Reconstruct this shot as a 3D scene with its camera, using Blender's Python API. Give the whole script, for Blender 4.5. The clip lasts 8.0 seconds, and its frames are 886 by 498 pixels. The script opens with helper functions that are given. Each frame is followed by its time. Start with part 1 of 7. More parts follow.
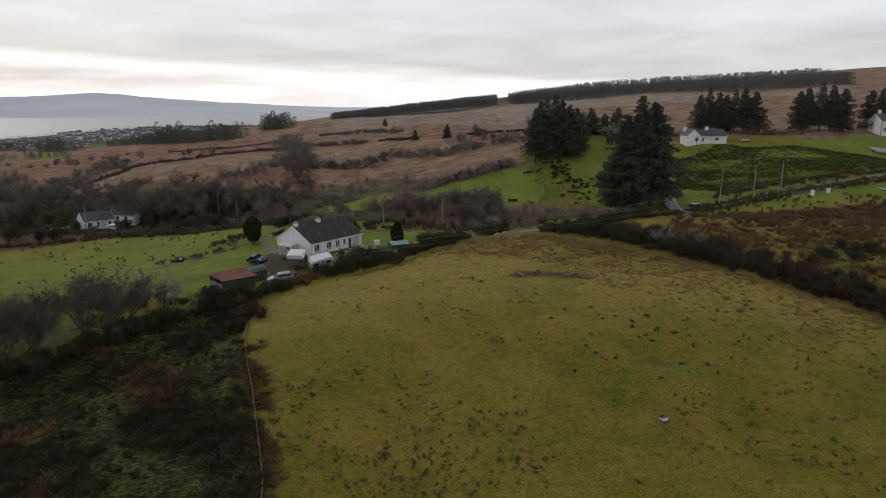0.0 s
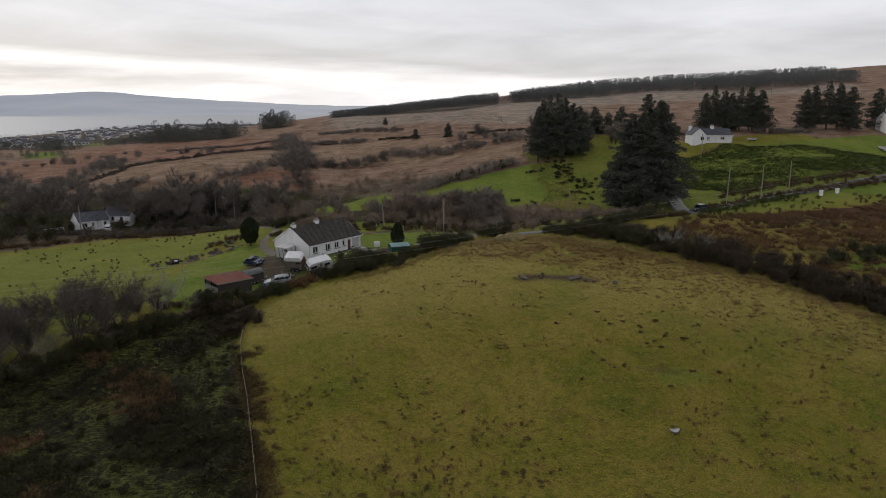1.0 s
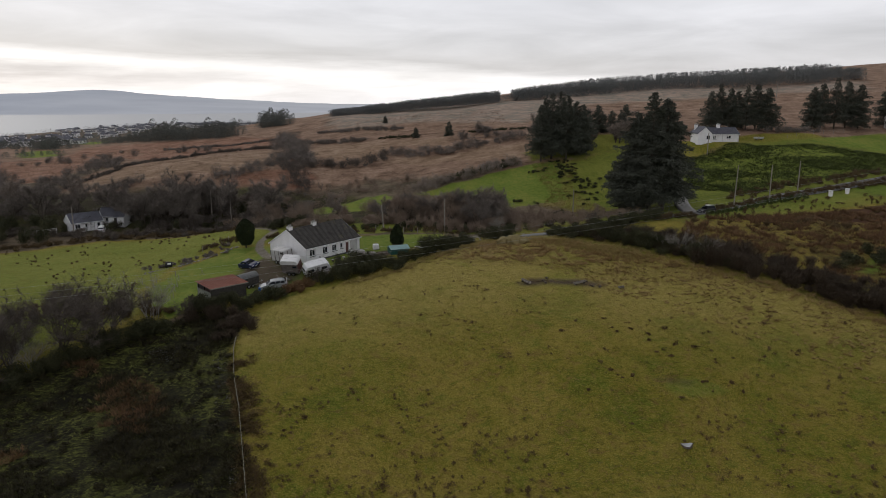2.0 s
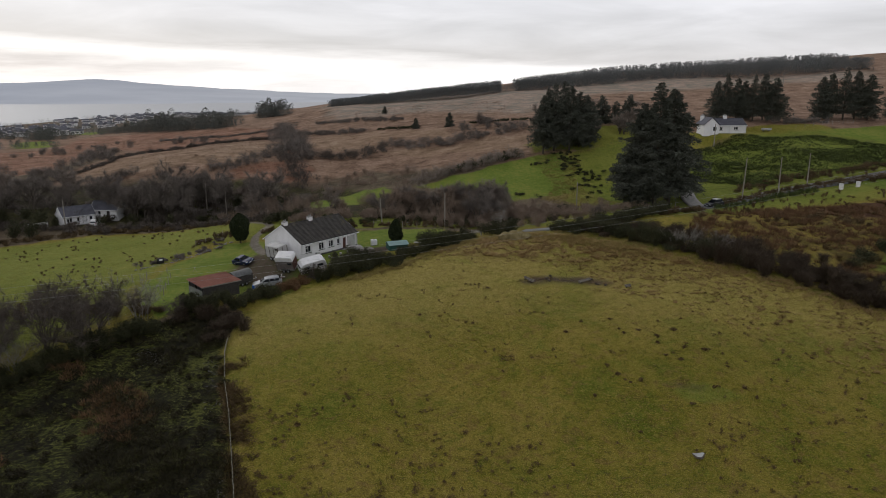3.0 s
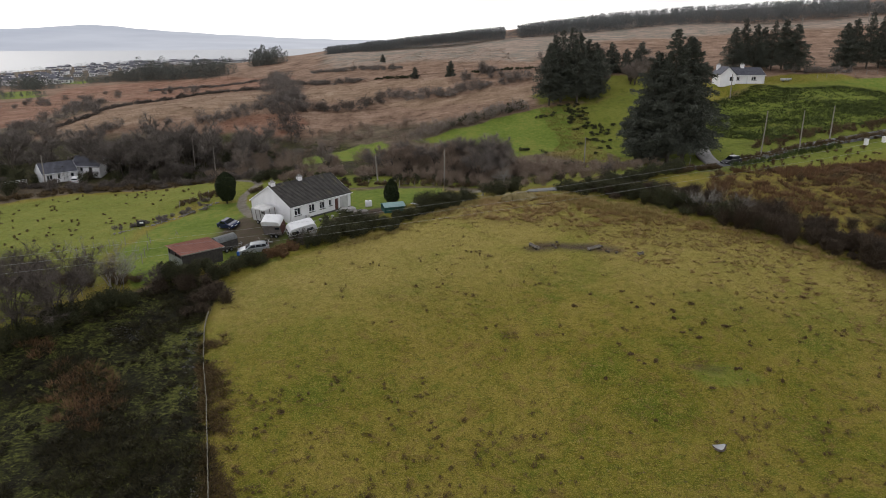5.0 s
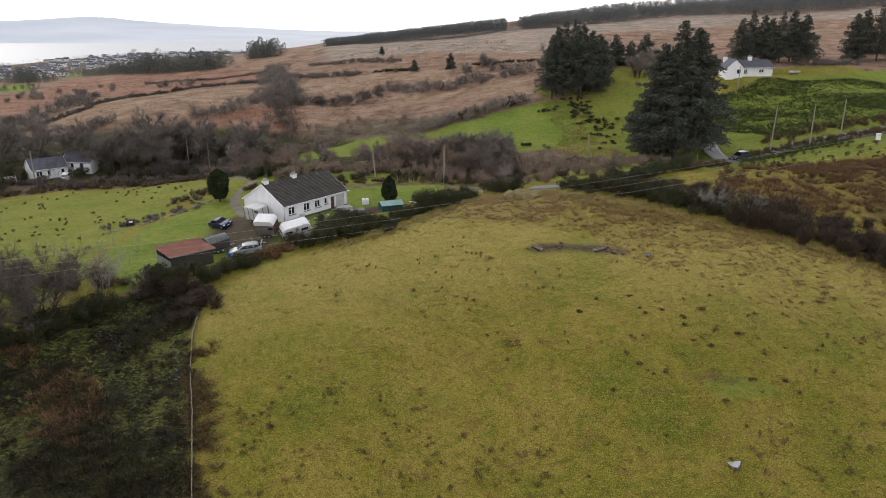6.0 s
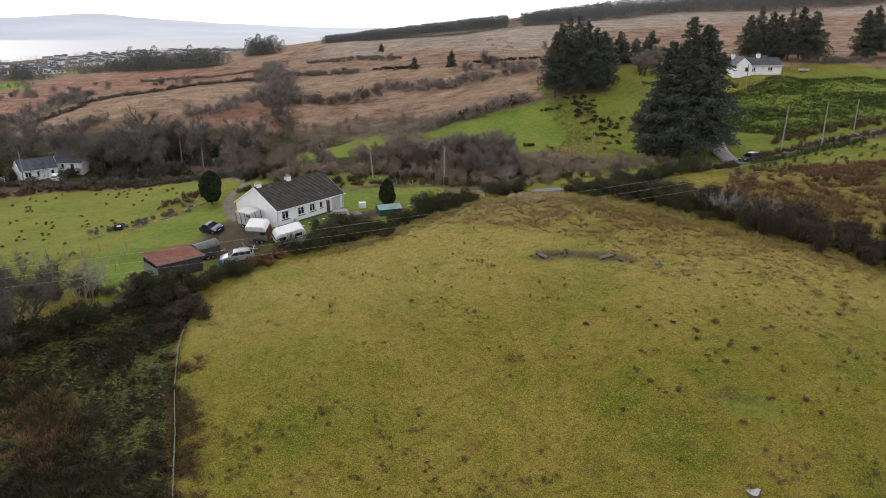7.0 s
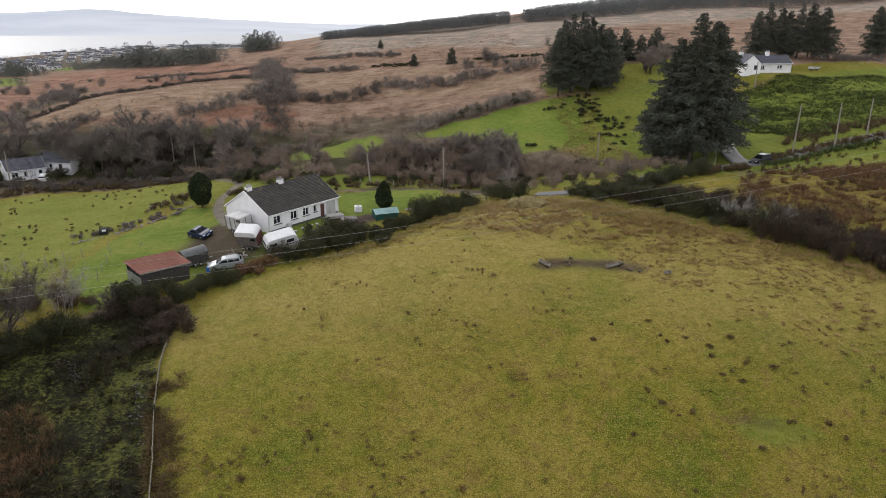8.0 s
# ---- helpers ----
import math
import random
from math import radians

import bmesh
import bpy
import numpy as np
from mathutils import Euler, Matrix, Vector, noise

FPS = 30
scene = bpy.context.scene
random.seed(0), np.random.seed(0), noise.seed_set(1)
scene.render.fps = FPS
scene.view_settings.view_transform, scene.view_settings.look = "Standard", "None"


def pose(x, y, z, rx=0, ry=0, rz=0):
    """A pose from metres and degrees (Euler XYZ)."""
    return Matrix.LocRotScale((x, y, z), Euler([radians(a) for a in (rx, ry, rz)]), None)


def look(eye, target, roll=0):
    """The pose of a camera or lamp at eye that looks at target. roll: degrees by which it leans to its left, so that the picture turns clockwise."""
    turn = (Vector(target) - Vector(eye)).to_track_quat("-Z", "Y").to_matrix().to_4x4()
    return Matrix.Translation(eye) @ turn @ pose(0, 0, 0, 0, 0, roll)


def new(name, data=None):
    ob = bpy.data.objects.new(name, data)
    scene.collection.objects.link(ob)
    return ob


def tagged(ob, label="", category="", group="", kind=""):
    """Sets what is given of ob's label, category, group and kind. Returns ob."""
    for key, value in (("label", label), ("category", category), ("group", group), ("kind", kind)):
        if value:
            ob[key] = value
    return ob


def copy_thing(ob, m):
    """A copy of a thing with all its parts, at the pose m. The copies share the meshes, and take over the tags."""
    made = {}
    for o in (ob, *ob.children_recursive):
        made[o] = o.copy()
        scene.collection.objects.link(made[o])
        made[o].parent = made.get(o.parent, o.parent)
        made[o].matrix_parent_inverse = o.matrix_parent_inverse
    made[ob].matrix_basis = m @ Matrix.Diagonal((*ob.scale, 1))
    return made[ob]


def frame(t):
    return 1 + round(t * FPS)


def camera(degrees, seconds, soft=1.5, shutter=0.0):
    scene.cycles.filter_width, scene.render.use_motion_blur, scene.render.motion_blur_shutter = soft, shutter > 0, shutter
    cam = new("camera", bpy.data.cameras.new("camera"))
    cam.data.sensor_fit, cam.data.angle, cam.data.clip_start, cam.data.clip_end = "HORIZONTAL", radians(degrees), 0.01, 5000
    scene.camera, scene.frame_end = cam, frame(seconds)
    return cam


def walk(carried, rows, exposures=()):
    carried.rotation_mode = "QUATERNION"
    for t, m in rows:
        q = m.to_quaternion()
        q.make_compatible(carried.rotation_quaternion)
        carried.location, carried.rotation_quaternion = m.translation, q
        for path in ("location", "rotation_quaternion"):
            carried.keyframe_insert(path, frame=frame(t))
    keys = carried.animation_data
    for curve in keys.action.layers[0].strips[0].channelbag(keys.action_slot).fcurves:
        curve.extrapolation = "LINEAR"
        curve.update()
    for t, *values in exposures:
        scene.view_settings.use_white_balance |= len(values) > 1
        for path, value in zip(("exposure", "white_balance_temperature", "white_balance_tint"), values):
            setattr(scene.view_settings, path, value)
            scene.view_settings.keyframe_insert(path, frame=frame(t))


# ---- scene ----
cam = camera(65.1, 8.0, soft=0.9)
PATH = [
    (0, (0.236, -0.159, 40.106), (0.232, 1.797, 39.69), -0.0),
    (0.5, (0.097, 1.388, 40.081), (0.093, 3.344, 39.663), -0.1),
    (1, (0.008, 3.131, 40.069), (0.003, 5.086, 39.649), -0.0),
    (1.5, (-0.034, 5.001, 40.064), (-0.04, 6.956, 39.641), 0.0),
    (3, (0.082, 11.087, 40.297), (0.073, 13.034, 39.844), 0.0),
    (3.5, (0.166, 13.1, 40.374), (0.156, 15.039, 39.883), 0.0),
    (4, (0.313, 15.162, 40.477), (0.301, 17.091, 39.949), -0.0),
    (4.5, (0.482, 17.235, 40.555), (0.468, 19.153, 39.988), -0.0),
    (6, (0.798, 23.373, 40.631), (0.78, 25.276, 40.016), -0.1),
    (6.5, (0.873, 25.545, 40.613), (0.854, 27.447, 39.994), -0.1),
    (7, (0.946, 27.79, 40.599), (0.925, 29.691, 39.976), -0.1),
    (7.5, (1.011, 30.165, 40.57), (0.989, 32.064, 39.943), -0.1),
    (8, (1.167, 32.572, 40.548), (1.144, 34.469, 39.916), -0.0),
]
EXPOSURES = [(0.0, 0.1), (1.7, 0.1), (3.0, 0.18), (4.0, 0.38), (4.6, 0.56), (5.8, 1.08), (8.0, 1.12)]
walk(cam, [(t, look(eye, target, roll)) for t, eye, target, roll in PATH], EXPOSURES)

# ---- world and sun: a bright overcast winter sky ----
SUN_EL, SUN_AZ = radians(32), radians(-38)
world = bpy.data.worlds.new("overcast_sky")
scene.world = world
world.use_nodes = True
wt = world.node_tree
wt.nodes.clear()


def wn(kind, **kw):
    n = wt.nodes.new(kind)
    for k, v in kw.items():
        n.inputs[k].default_value = v
    return n


def wmath(op, a, b=None, c=None):
    n = wt.nodes.new("ShaderNodeMath")
    n.operation = op
    for i, v in enumerate((a, b, c)):
        if v is None:
            continue
        if isinstance(v, (int, float)):
            n.inputs[i].default_value = v
        else:
            wt.links.new(v, n.inputs[i])
    return n.outputs[0]


tc = wt.nodes.new("ShaderNodeTexCoord")
sepw = wt.nodes.new("ShaderNodeSeparateXYZ")
wt.links.new(tc.outputs["Generated"], sepw.inputs[0])
dx_, dy_, dz_ = sepw.outputs
# cloud sheet: directions laid out on a flat layer overhead
inv = wmath("DIVIDE", 1.0, wmath("ADD", wmath("MAXIMUM", dz_, 0.0), 0.10))
comb = wt.nodes.new("ShaderNodeCombineXYZ")
wt.links.new(wmath("MULTIPLY", dx_, inv), comb.inputs[0])
wt.links.new(wmath("MULTIPLY", dy_, inv), comb.inputs[1])
cn = wn("ShaderNodeTexNoise", Scale=0.75, Detail=6.0, Roughness=0.55, Distortion=0.4)
wt.links.new(comb.outputs[0], cn.inputs["Vector"])
# streaks low over the sea
smap = wt.nodes.new("ShaderNodeMapping")
smap.inputs["Scale"].default_value = (4.0, 4.0, 38.0)
wt.links.new(tc.outputs["Generated"], smap.inputs[0])
sn = wn("ShaderNodeTexNoise", Scale=1.0, Detail=5.0, Roughness=0.6)
wt.links.new(smap.outputs[0], sn.inputs["Vector"])
low = wmath("MULTIPLY", wmath("MINIMUM", dx_, 0.45), 0.040)
lift = wmath("ADD", wmath("ADD", dz_, low), wmath("MULTIPLY", wmath("SUBTRACT", sn.outputs[0], 0.5), 0.034))
lift = wmath("ADD", lift, wmath("MULTIPLY", wmath("SUBTRACT", cn.outputs[0], 0.5), 0.035))
band = wt.nodes.new("ShaderNodeValToRGB")
wt.links.new(wmath("MULTIPLY", lift, 4.0), band.inputs[0])
el = band.color_ramp.elements
el[0].position, el[0].color = 0.0, (0.93, 0.92, 0.94, 1)
el[1].position, el[1].color = 1.0, (0.52, 0.52, 0.54, 1)
for p, c in ((0.10, (1.0, 0.98, 0.99, 1)), (0.125, (0.96, 0.94, 0.955, 1)), (0.175, (0.63, 0.615, 0.63, 1)), (0.28, (0.66, 0.648, 0.67, 1)), (0.48, (0.735, 0.725, 0.755, 1)), (0.70, (0.69, 0.685, 0.71, 1))):
    e = el.new(p)
    e.color = c
# faint grey bank just over the far hills
bank = wt.nodes.new("ShaderNodeValToRGB")
wt.links.new(wmath("ADD", wmath("MULTIPLY", dz_, 10.0), wmath("MULTIPLY", wmath("SUBTRACT", sn.outputs[0], 0.5), 0.5)), bank.inputs[0])
bl = bank.color_ramp.elements
bl[0].position, bl[0].color = 0.12, (0, 0, 0, 1)
bl[1].position, bl[1].color = 0.42, (0, 0, 0, 1)
be = bl.new(0.27)
be.color = (1, 1, 1, 1)
bfac = wmath("MULTIPLY", bank.outputs[0], wmath("MULTIPLY", wmath("MAXIMUM", wmath("SUBTRACT", -0.10, dx_), 0.0), 2.6))
bmix = wt.nodes.new("ShaderNodeMix")
bmix.data_type = "RGBA"
wt.links.new(bfac, bmix.inputs["Factor"])
wt.links.new(band.outputs[0], bmix.inputs[6])
bmix.inputs[7].default_value = (0.62, 0.61, 0.64, 1)
puff = wmath("ADD", 0.66, wmath("MULTIPLY", cn.outputs[0], 0.68))
sky = wt.nodes.new("ShaderNodeTexSky")
sky.sky_type = "NISHITA"
sky.sun_disc = False
sky.sun_elevation, sky.sun_rotation = SUN_EL, SUN_AZ
b1, b2 = wn("ShaderNodeBackground", Strength=0.1), wt.nodes.new("ShaderNodeBackground")
wt.links.new(sky.outputs[0], b1.inputs[0])
wt.links.new(bmix.outputs[2], b2.inputs[0])
wt.links.new(puff, b2.inputs[1])
mixw, outw = wt.nodes.new("ShaderNodeMixShader"), wt.nodes.new("ShaderNodeOutputWorld")
mixw.inputs[0].default_value = 0.9
wt.links.new(b1.outputs[0], mixw.inputs[1])
wt.links.new(b2.outputs[0], mixw.inputs[2])
wt.links.new(mixw.outputs[0], outw.inputs[0])

sun = new("sun", bpy.data.lights.new("sun", "SUN"))
sun.data.energy, sun.data.angle, sun.data.color = 0.5, radians(14), (1.0, 0.96, 0.9)
sun.matrix_world = look((math.sin(SUN_AZ) * 100, math.cos(SUN_AZ) * 100, 100 * math.tan(SUN_EL)), (0, 0, 0))


# ---- materials ----
def hexf(c):
    return (*c, 1.0)


class Mat:
    """A node material written step by step."""

    def __init__(self, name, rough=0.8, metal=0.0, spec=0.3):
        self.m = bpy.data.materials.new(name)
        self.m.use_nodes = True
        self.t = self.m.node_tree
        self.b = self.t.nodes["Principled BSDF"]
        self.b.inputs["Roughness"].default_value = rough
        self.b.inputs["Metallic"].default_value = metal
        self.b.inputs["Specular IOR Level"].default_value = spec
        self.pos = self.t.nodes.new("ShaderNodeTexCoord").outputs["Object"]
        self.geo = self.t.nodes.new("ShaderNodeNewGeometry")

    def world(self):
        self.pos = self.geo.outputs["Position"]
        return self

    def math(self, op, a, b=None):
        n = self.t.nodes.new("ShaderNodeMath")
        n.operation = op
        for i, v in enumerate((a, b)):
            if v is None:
                continue
            if isinstance(v, (int, float)):
                n.inputs[i].default_value = v
            else:
                self.t.links.new(v, n.inputs[i])
        return n.outputs[0]

    def noise(self, scale, detail=4.0, rough=0.55, stretch=None, distort=0.0):
        n = self.t.nodes.new("ShaderNodeTexNoise")
        n.inputs["Scale"].default_value, n.inputs["Detail"].default_value = scale, detail
        n.inputs["Roughness"].default_value, n.inputs["Distortion"].default_value = rough, distort
        src = self.pos
        if stretch:
            mp = self.t.nodes.new("ShaderNodeMapping")
            mp.inputs["Scale"].default_value = stretch
            self.t.links.new(src, mp.inputs[0])
            src = mp.outputs[0]
        self.t.links.new(src, n.inputs["Vector"])
        return n.outputs[0]

    def ramp(self, fac, stops):
        n = self.t.nodes.new("ShaderNodeValToRGB")
        e = n.color_ramp.elements
        e[0].position, e[0].color = stops[0][0], hexf(stops[0][1])
        e[1].position, e[1].color = stops[-1][0], hexf(stops[-1][1])
        for p, c in stops[1:-1]:
            x = e.new(p)
            x.color = hexf(c)
        self.t.links.new(fac, n.inputs[0])
        return n.outputs[0]

    def step(self, fac, lo, hi):
        n = self.t.nodes.new("ShaderNodeMapRange")
        n.interpolation_type = "SMOOTHSTEP"
        n.inputs["From Min"].default_value, n.inputs["From Max"].default_value = lo, hi
        self.t.links.new(fac, n.inputs["Value"])
        return n.outputs[0]

    def mix(self, fac, a, b, mode="MIX"):
        n = self.t.nodes.new("ShaderNodeMix")
        n.data_type, n.blend_type = "RGBA", mode
        for i, v in ((0, fac), (6, a), (7, b)):
            if isinstance(v, (int, float)):
                n.inputs[i].default_value = v
            elif isinstance(v, tuple):
                n.inputs[i].default_value = hexf(v)
            else:
                self.t.links.new(v, n.inputs[i])
        return n.outputs[2]

    def attr(self, name):
        n = self.t.nodes.new("ShaderNodeAttribute")
        n.attribute_name = name
        return n.outputs["Fac"]

    def island(self):
        return self.geo.outputs["Random Per Island"]

    def objrand(self):
        return self.t.nodes.new("ShaderNodeObjectInfo").outputs["Random"]

    def color(self, c):
        if isinstance(c, tuple):
            self.b.inputs["Base Color"].default_value = hexf(c)
        else:
            self.t.links.new(c, self.b.inputs["Base Color"])
        return self

    def roughness(self, r):
        self.t.links.new(r, self.b.inputs["Roughness"])
        return self

    def bump(self, h, dist=0.05, strength=1.0):
        n = self.t.nodes.new("ShaderNodeBump")
        n.inputs["Distance"].default_value, n.inputs["Strength"].default_value = dist, strength
        self.t.links.new(h, n.inputs["Height"])
        self.t.links.new(n.outputs[0], self.b.inputs["Normal"])
        return self


def plain(name, c1, c2, scale=2.0, rough=0.7, metal=0.0, bump=0.01, spec=0.3, fine=None):
    """Two tones mottled at two scales."""
    m = Mat(name, rough, metal, spec)
    n1, n2 = m.noise(scale, 5.0), m.noise(scale * 9, 3.0)
    f = m.math("ADD", m.math("MULTIPLY", n1, 0.65), m.math("MULTIPLY", n2, 0.35))
    m.color(m.ramp(f, [(0.32, c1), (0.68, c2)]))
    if bump:
        m.bump(n2, bump)
    return m.m


def foliage(name, c1, c2, c3=None, rough=0.7, patch=0.25):
    """Leaves, blades or twigs: each piece its own tone, plants varying in patches."""
    m = Mat(name, rough, 0.0, 0.2).world()
    tone = m.math("ADD", m.math("MULTIPLY", m.island(), 0.6), m.math("MULTIPLY", m.noise(patch, 3.0), 0.55))
    stops = [(0.15, c1), (0.85, c2)] if c3 is None else [(0.15, c1), (0.6, c2), (0.95, c3)]
    m.color(m.ramp(tone, stops))
    return m.m


# ground: one sheet, its plant cover given by soft field outlines
g = Mat("ground_cover", 0.95, 0.0, 0.1).world()
n_big, n_mid, n_fine, n_tiny = g.noise(0.018, 4.0), g.noise(0.13, 5.0, 0.6), g.noise(1.1, 5.0, 0.65), g.noise(5.0, 4.0, 0.7)
n_streak = g.noise(0.35, 5.0, 0.65, (0.35, 1.0, 1.0), 0.6)
mott = g.math("ADD", g.math("MULTIPLY", n_mid, 0.5), g.math("MULTIPLY", n_fine, 0.5))
detail = g.math("ADD", g.math("MULTIPLY", n_fine, 0.5), g.math("MULTIPLY", n_tiny, 0.5))


def cover(name, sharp=0.18):
    w = g.math("ADD", g.attr(name), g.math("MULTIPLY", g.math("SUBTRACT", mott, 0.5), 0.55))
    return g.step(w, 0.5 - sharp, 0.5 + sharp)


n_grit, n_tus = g.noise(8.0, 3.0, 0.7), g.noise(2.4, 4.0, 0.65, (0.7, 1.0, 1.0), 0.4)
n_clump = g.noise(0.30, 5.0, 0.68, (0.6, 1.0, 1.0), 0.5)
moor_mix = g.math("ADD", g.math("ADD", g.math("MULTIPLY", n_streak, 0.25), g.math("MULTIPLY", n_mid, 0.20)), g.math("ADD", g.math("MULTIPLY", n_clump, 0.35), g.math("MULTIPLY", n_fine, 0.20)))
moor_t = g.math("ADD", g.math("MULTIPLY", g.math("SUBTRACT", moor_mix, 0.5), 1.7), 0.5)
moor = g.ramp(moor_t, [(0.34, (0.110, 0.070, 0.047)), (0.46, (0.210, 0.134, 0.092)), (0.56, (0.278, 0.184, 0.130)), (0.70, (0.36, 0.260, 0.19))])
moor_red = g.ramp(moor_t, [(0.34, (0.125, 0.058, 0.034)), (0.46, (0.222, 0.118, 0.078)), (0.56, (0.285, 0.162, 0.112)), (0.70, (0.37, 0.235, 0.17))])
moor_tan = g.ramp(moor_t, [(0.34, (0.150, 0.098, 0.060)), (0.46, (0.238, 0.158, 0.104)), (0.56, (0.300, 0.208, 0.142)), (0.70, (0.38, 0.28, 0.20))])
heath = g.ramp(moor_t, [(0.36, (0.160, 0.155, 0.125)), (0.45, (0.235, 0.215, 0.175)), (0.52, (0.300, 0.225, 0.178)), (0.66, (0.40, 0.320, 0.26))])
thicket = g.ramp(moor_t, [(0.34, (0.060, 0.052, 0.034)), (0.50, (0.125, 0.098, 0.066)), (0.68, (0.20, 0.158, 0.108))])
past = g.ramp(g.math("ADD", g.math("MULTIPLY", n_mid, 0.6), g.math("MULTIPLY", n_big, 0.4)),
              [(0.40, (0.095, 0.130, 0.009)), (0.48, (0.172, 0.156, 0.017)), (0.58, (0.250, 0.200, 0.036))])
past = g.mix(g.math("MULTIPLY", g.step(detail, 0.50, 0.62), 0.60), past, (0.270, 0.212, 0.048))
past = g.mix(g.math("MULTIPLY", g.step(detail, 0.50, 0.40), 0.60), past, (0.085, 0.080, 0.013))
past = g.mix(g.math("MULTIPLY", g.step(g.math("ADD", g.math("MULTIPLY", n_fine, 0.7), g.math("MULTIPLY", n_mid, 0.3)), 0.55, 0.66), 0.5), past, (0.140, 0.098, 0.034))
lush = g.ramp(g.math("ADD", g.math("MULTIPLY", n_mid, 0.5), g.math("MULTIPLY", n_fine, 0.5)),
              [(0.33, (0.095, 0.135, 0.018)), (0.50, (0.150, 0.198, 0.034)), (0.66, (0.230, 0.228, 0.052))])
straw = g.ramp(detail, [(0.32, (0.19, 0.158, 0.032)), (0.48, (0.285, 0.230, 0.060)), (0.66, (0.375, 0.300, 0.100))])
n_patch = g.noise(0.075, 4.0, 0.6, None, 0.5)
straw = g.mix(g.math("MULTIPLY", g.step(n_patch, 0.48, 0.66), 0.6), straw, g.ramp(detail, [(0.35, (0.105, 0.130, 0.012)), (0.62, (0.215, 0.225, 0.028))]))
past = g.mix(g.math("MULTIPLY", g.step(n_patch, 0.50, 0.70), 0.4), past, g.ramp(detail, [(0.38, (0.070, 0.100, 0.009)), (0.60, (0.175, 0.190, 0.022))]))
grit_hi, grit_lo = g.step(n_grit, 0.52, 0.64), g.step(n_grit, 0.47, 0.35)
tus_lo = g.step(n_tus, 0.44, 0.34)
past = g.mix(g.math("MULTIPLY", grit_hi, 0.62), past, (0.42, 0.325, 0.095))
past = g.mix(g.math("MULTIPLY", grit_lo, 0.62), past, (0.048, 0.047, 0.010))
past = g.mix(g.math("MULTIPLY", tus_lo, 0.48), past, (0.080, 0.062, 0.018))
straw = g.mix(g.math("MULTIPLY", grit_hi, 0.55), straw, (0.52, 0.42, 0.155))
straw = g.mix(g.math("MULTIPLY", grit_lo, 0.52), straw, (0.090, 0.075, 0.018))
straw = g.mix(g.math("MULTIPLY", tus_lo, 0.28), straw, (0.135, 0.092, 0.034))
n_patchy = g.noise(0.55, 5.0, 0.68, None, 0.6)
past = g.mix(g.math("MULTIPLY", g.step(n_patchy, 0.54, 0.64), 0.50), past, g.ramp(n_grit, [(0.40, (0.105, 0.058, 0.022)), (0.62, (0.255, 0.165, 0.060))]))
past = g.mix(g.math("MULTIPLY", g.step(n_patchy, 0.46, 0.36), 0.50), past, g.ramp(n_grit, [(0.40, (0.055, 0.078, 0.008)), (0.62, (0.185, 0.205, 0.030))]))
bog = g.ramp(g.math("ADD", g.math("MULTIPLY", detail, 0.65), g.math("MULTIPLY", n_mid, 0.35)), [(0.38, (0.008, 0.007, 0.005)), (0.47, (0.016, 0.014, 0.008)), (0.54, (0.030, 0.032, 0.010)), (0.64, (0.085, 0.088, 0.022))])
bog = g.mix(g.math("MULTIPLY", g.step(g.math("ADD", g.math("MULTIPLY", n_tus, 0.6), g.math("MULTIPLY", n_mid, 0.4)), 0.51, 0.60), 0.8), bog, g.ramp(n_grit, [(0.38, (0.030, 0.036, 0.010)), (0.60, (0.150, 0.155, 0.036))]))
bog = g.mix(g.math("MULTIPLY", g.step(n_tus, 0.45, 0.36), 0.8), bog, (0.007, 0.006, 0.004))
rushy = g.ramp(mott, [(0.38, (0.050, 0.026, 0.016)), (0.52, (0.095, 0.050, 0.028)), (0.60, (0.12, 0.085, 0.034)), (0.70, (0.14, 0.16, 0.03))])
mud = g.ramp(detail, [(0.35, (0.050, 0.036, 0.030)), (0.65, (0.115, 0.085, 0.068))])
gravel = g.ramp(detail, [(0.35, (0.14, 0.12, 0.09)), (0.65, (0.27, 0.24, 0.20))])
col = moor
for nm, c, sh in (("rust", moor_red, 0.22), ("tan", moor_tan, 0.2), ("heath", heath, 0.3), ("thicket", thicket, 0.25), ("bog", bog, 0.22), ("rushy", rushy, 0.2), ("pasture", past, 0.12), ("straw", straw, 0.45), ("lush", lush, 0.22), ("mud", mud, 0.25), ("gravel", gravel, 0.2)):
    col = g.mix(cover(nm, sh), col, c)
g.color(col)
g.bump(g.math("ADD", g.math("MULTIPLY", n_tus, 0.5), g.math("ADD", g.math("MULTIPLY", n_tiny, 0.35), g.math("MULTIPLY", n_grit, 0.3))), 0.42, 1.0)
M_GROUND = g.m

w_ = Mat("sea_water", 0.12, 0.0, 0.5).world()
w_.color((0.20, 0.21, 0.23))
w_.bump(w_.noise(0.06, 5.0, 0.6, (0.5, 1.6, 1.0)), 1.2, 0.5)
w_.b.inputs["Roughness"].default_value = 0.32
M_SEA = w_.m
# Hills glow blue-grey and pale towards +x: haze put into colour and emission.
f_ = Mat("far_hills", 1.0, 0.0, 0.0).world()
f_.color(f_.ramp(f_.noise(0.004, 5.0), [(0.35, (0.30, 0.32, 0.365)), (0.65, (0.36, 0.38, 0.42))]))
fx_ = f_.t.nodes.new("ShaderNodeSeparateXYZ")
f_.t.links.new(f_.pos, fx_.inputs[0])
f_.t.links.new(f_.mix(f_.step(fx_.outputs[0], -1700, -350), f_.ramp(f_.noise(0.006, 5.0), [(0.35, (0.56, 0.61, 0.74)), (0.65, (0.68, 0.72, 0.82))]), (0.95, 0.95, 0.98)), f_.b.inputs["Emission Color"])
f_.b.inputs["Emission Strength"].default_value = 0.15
M_HAZE_HILLS = f_.m

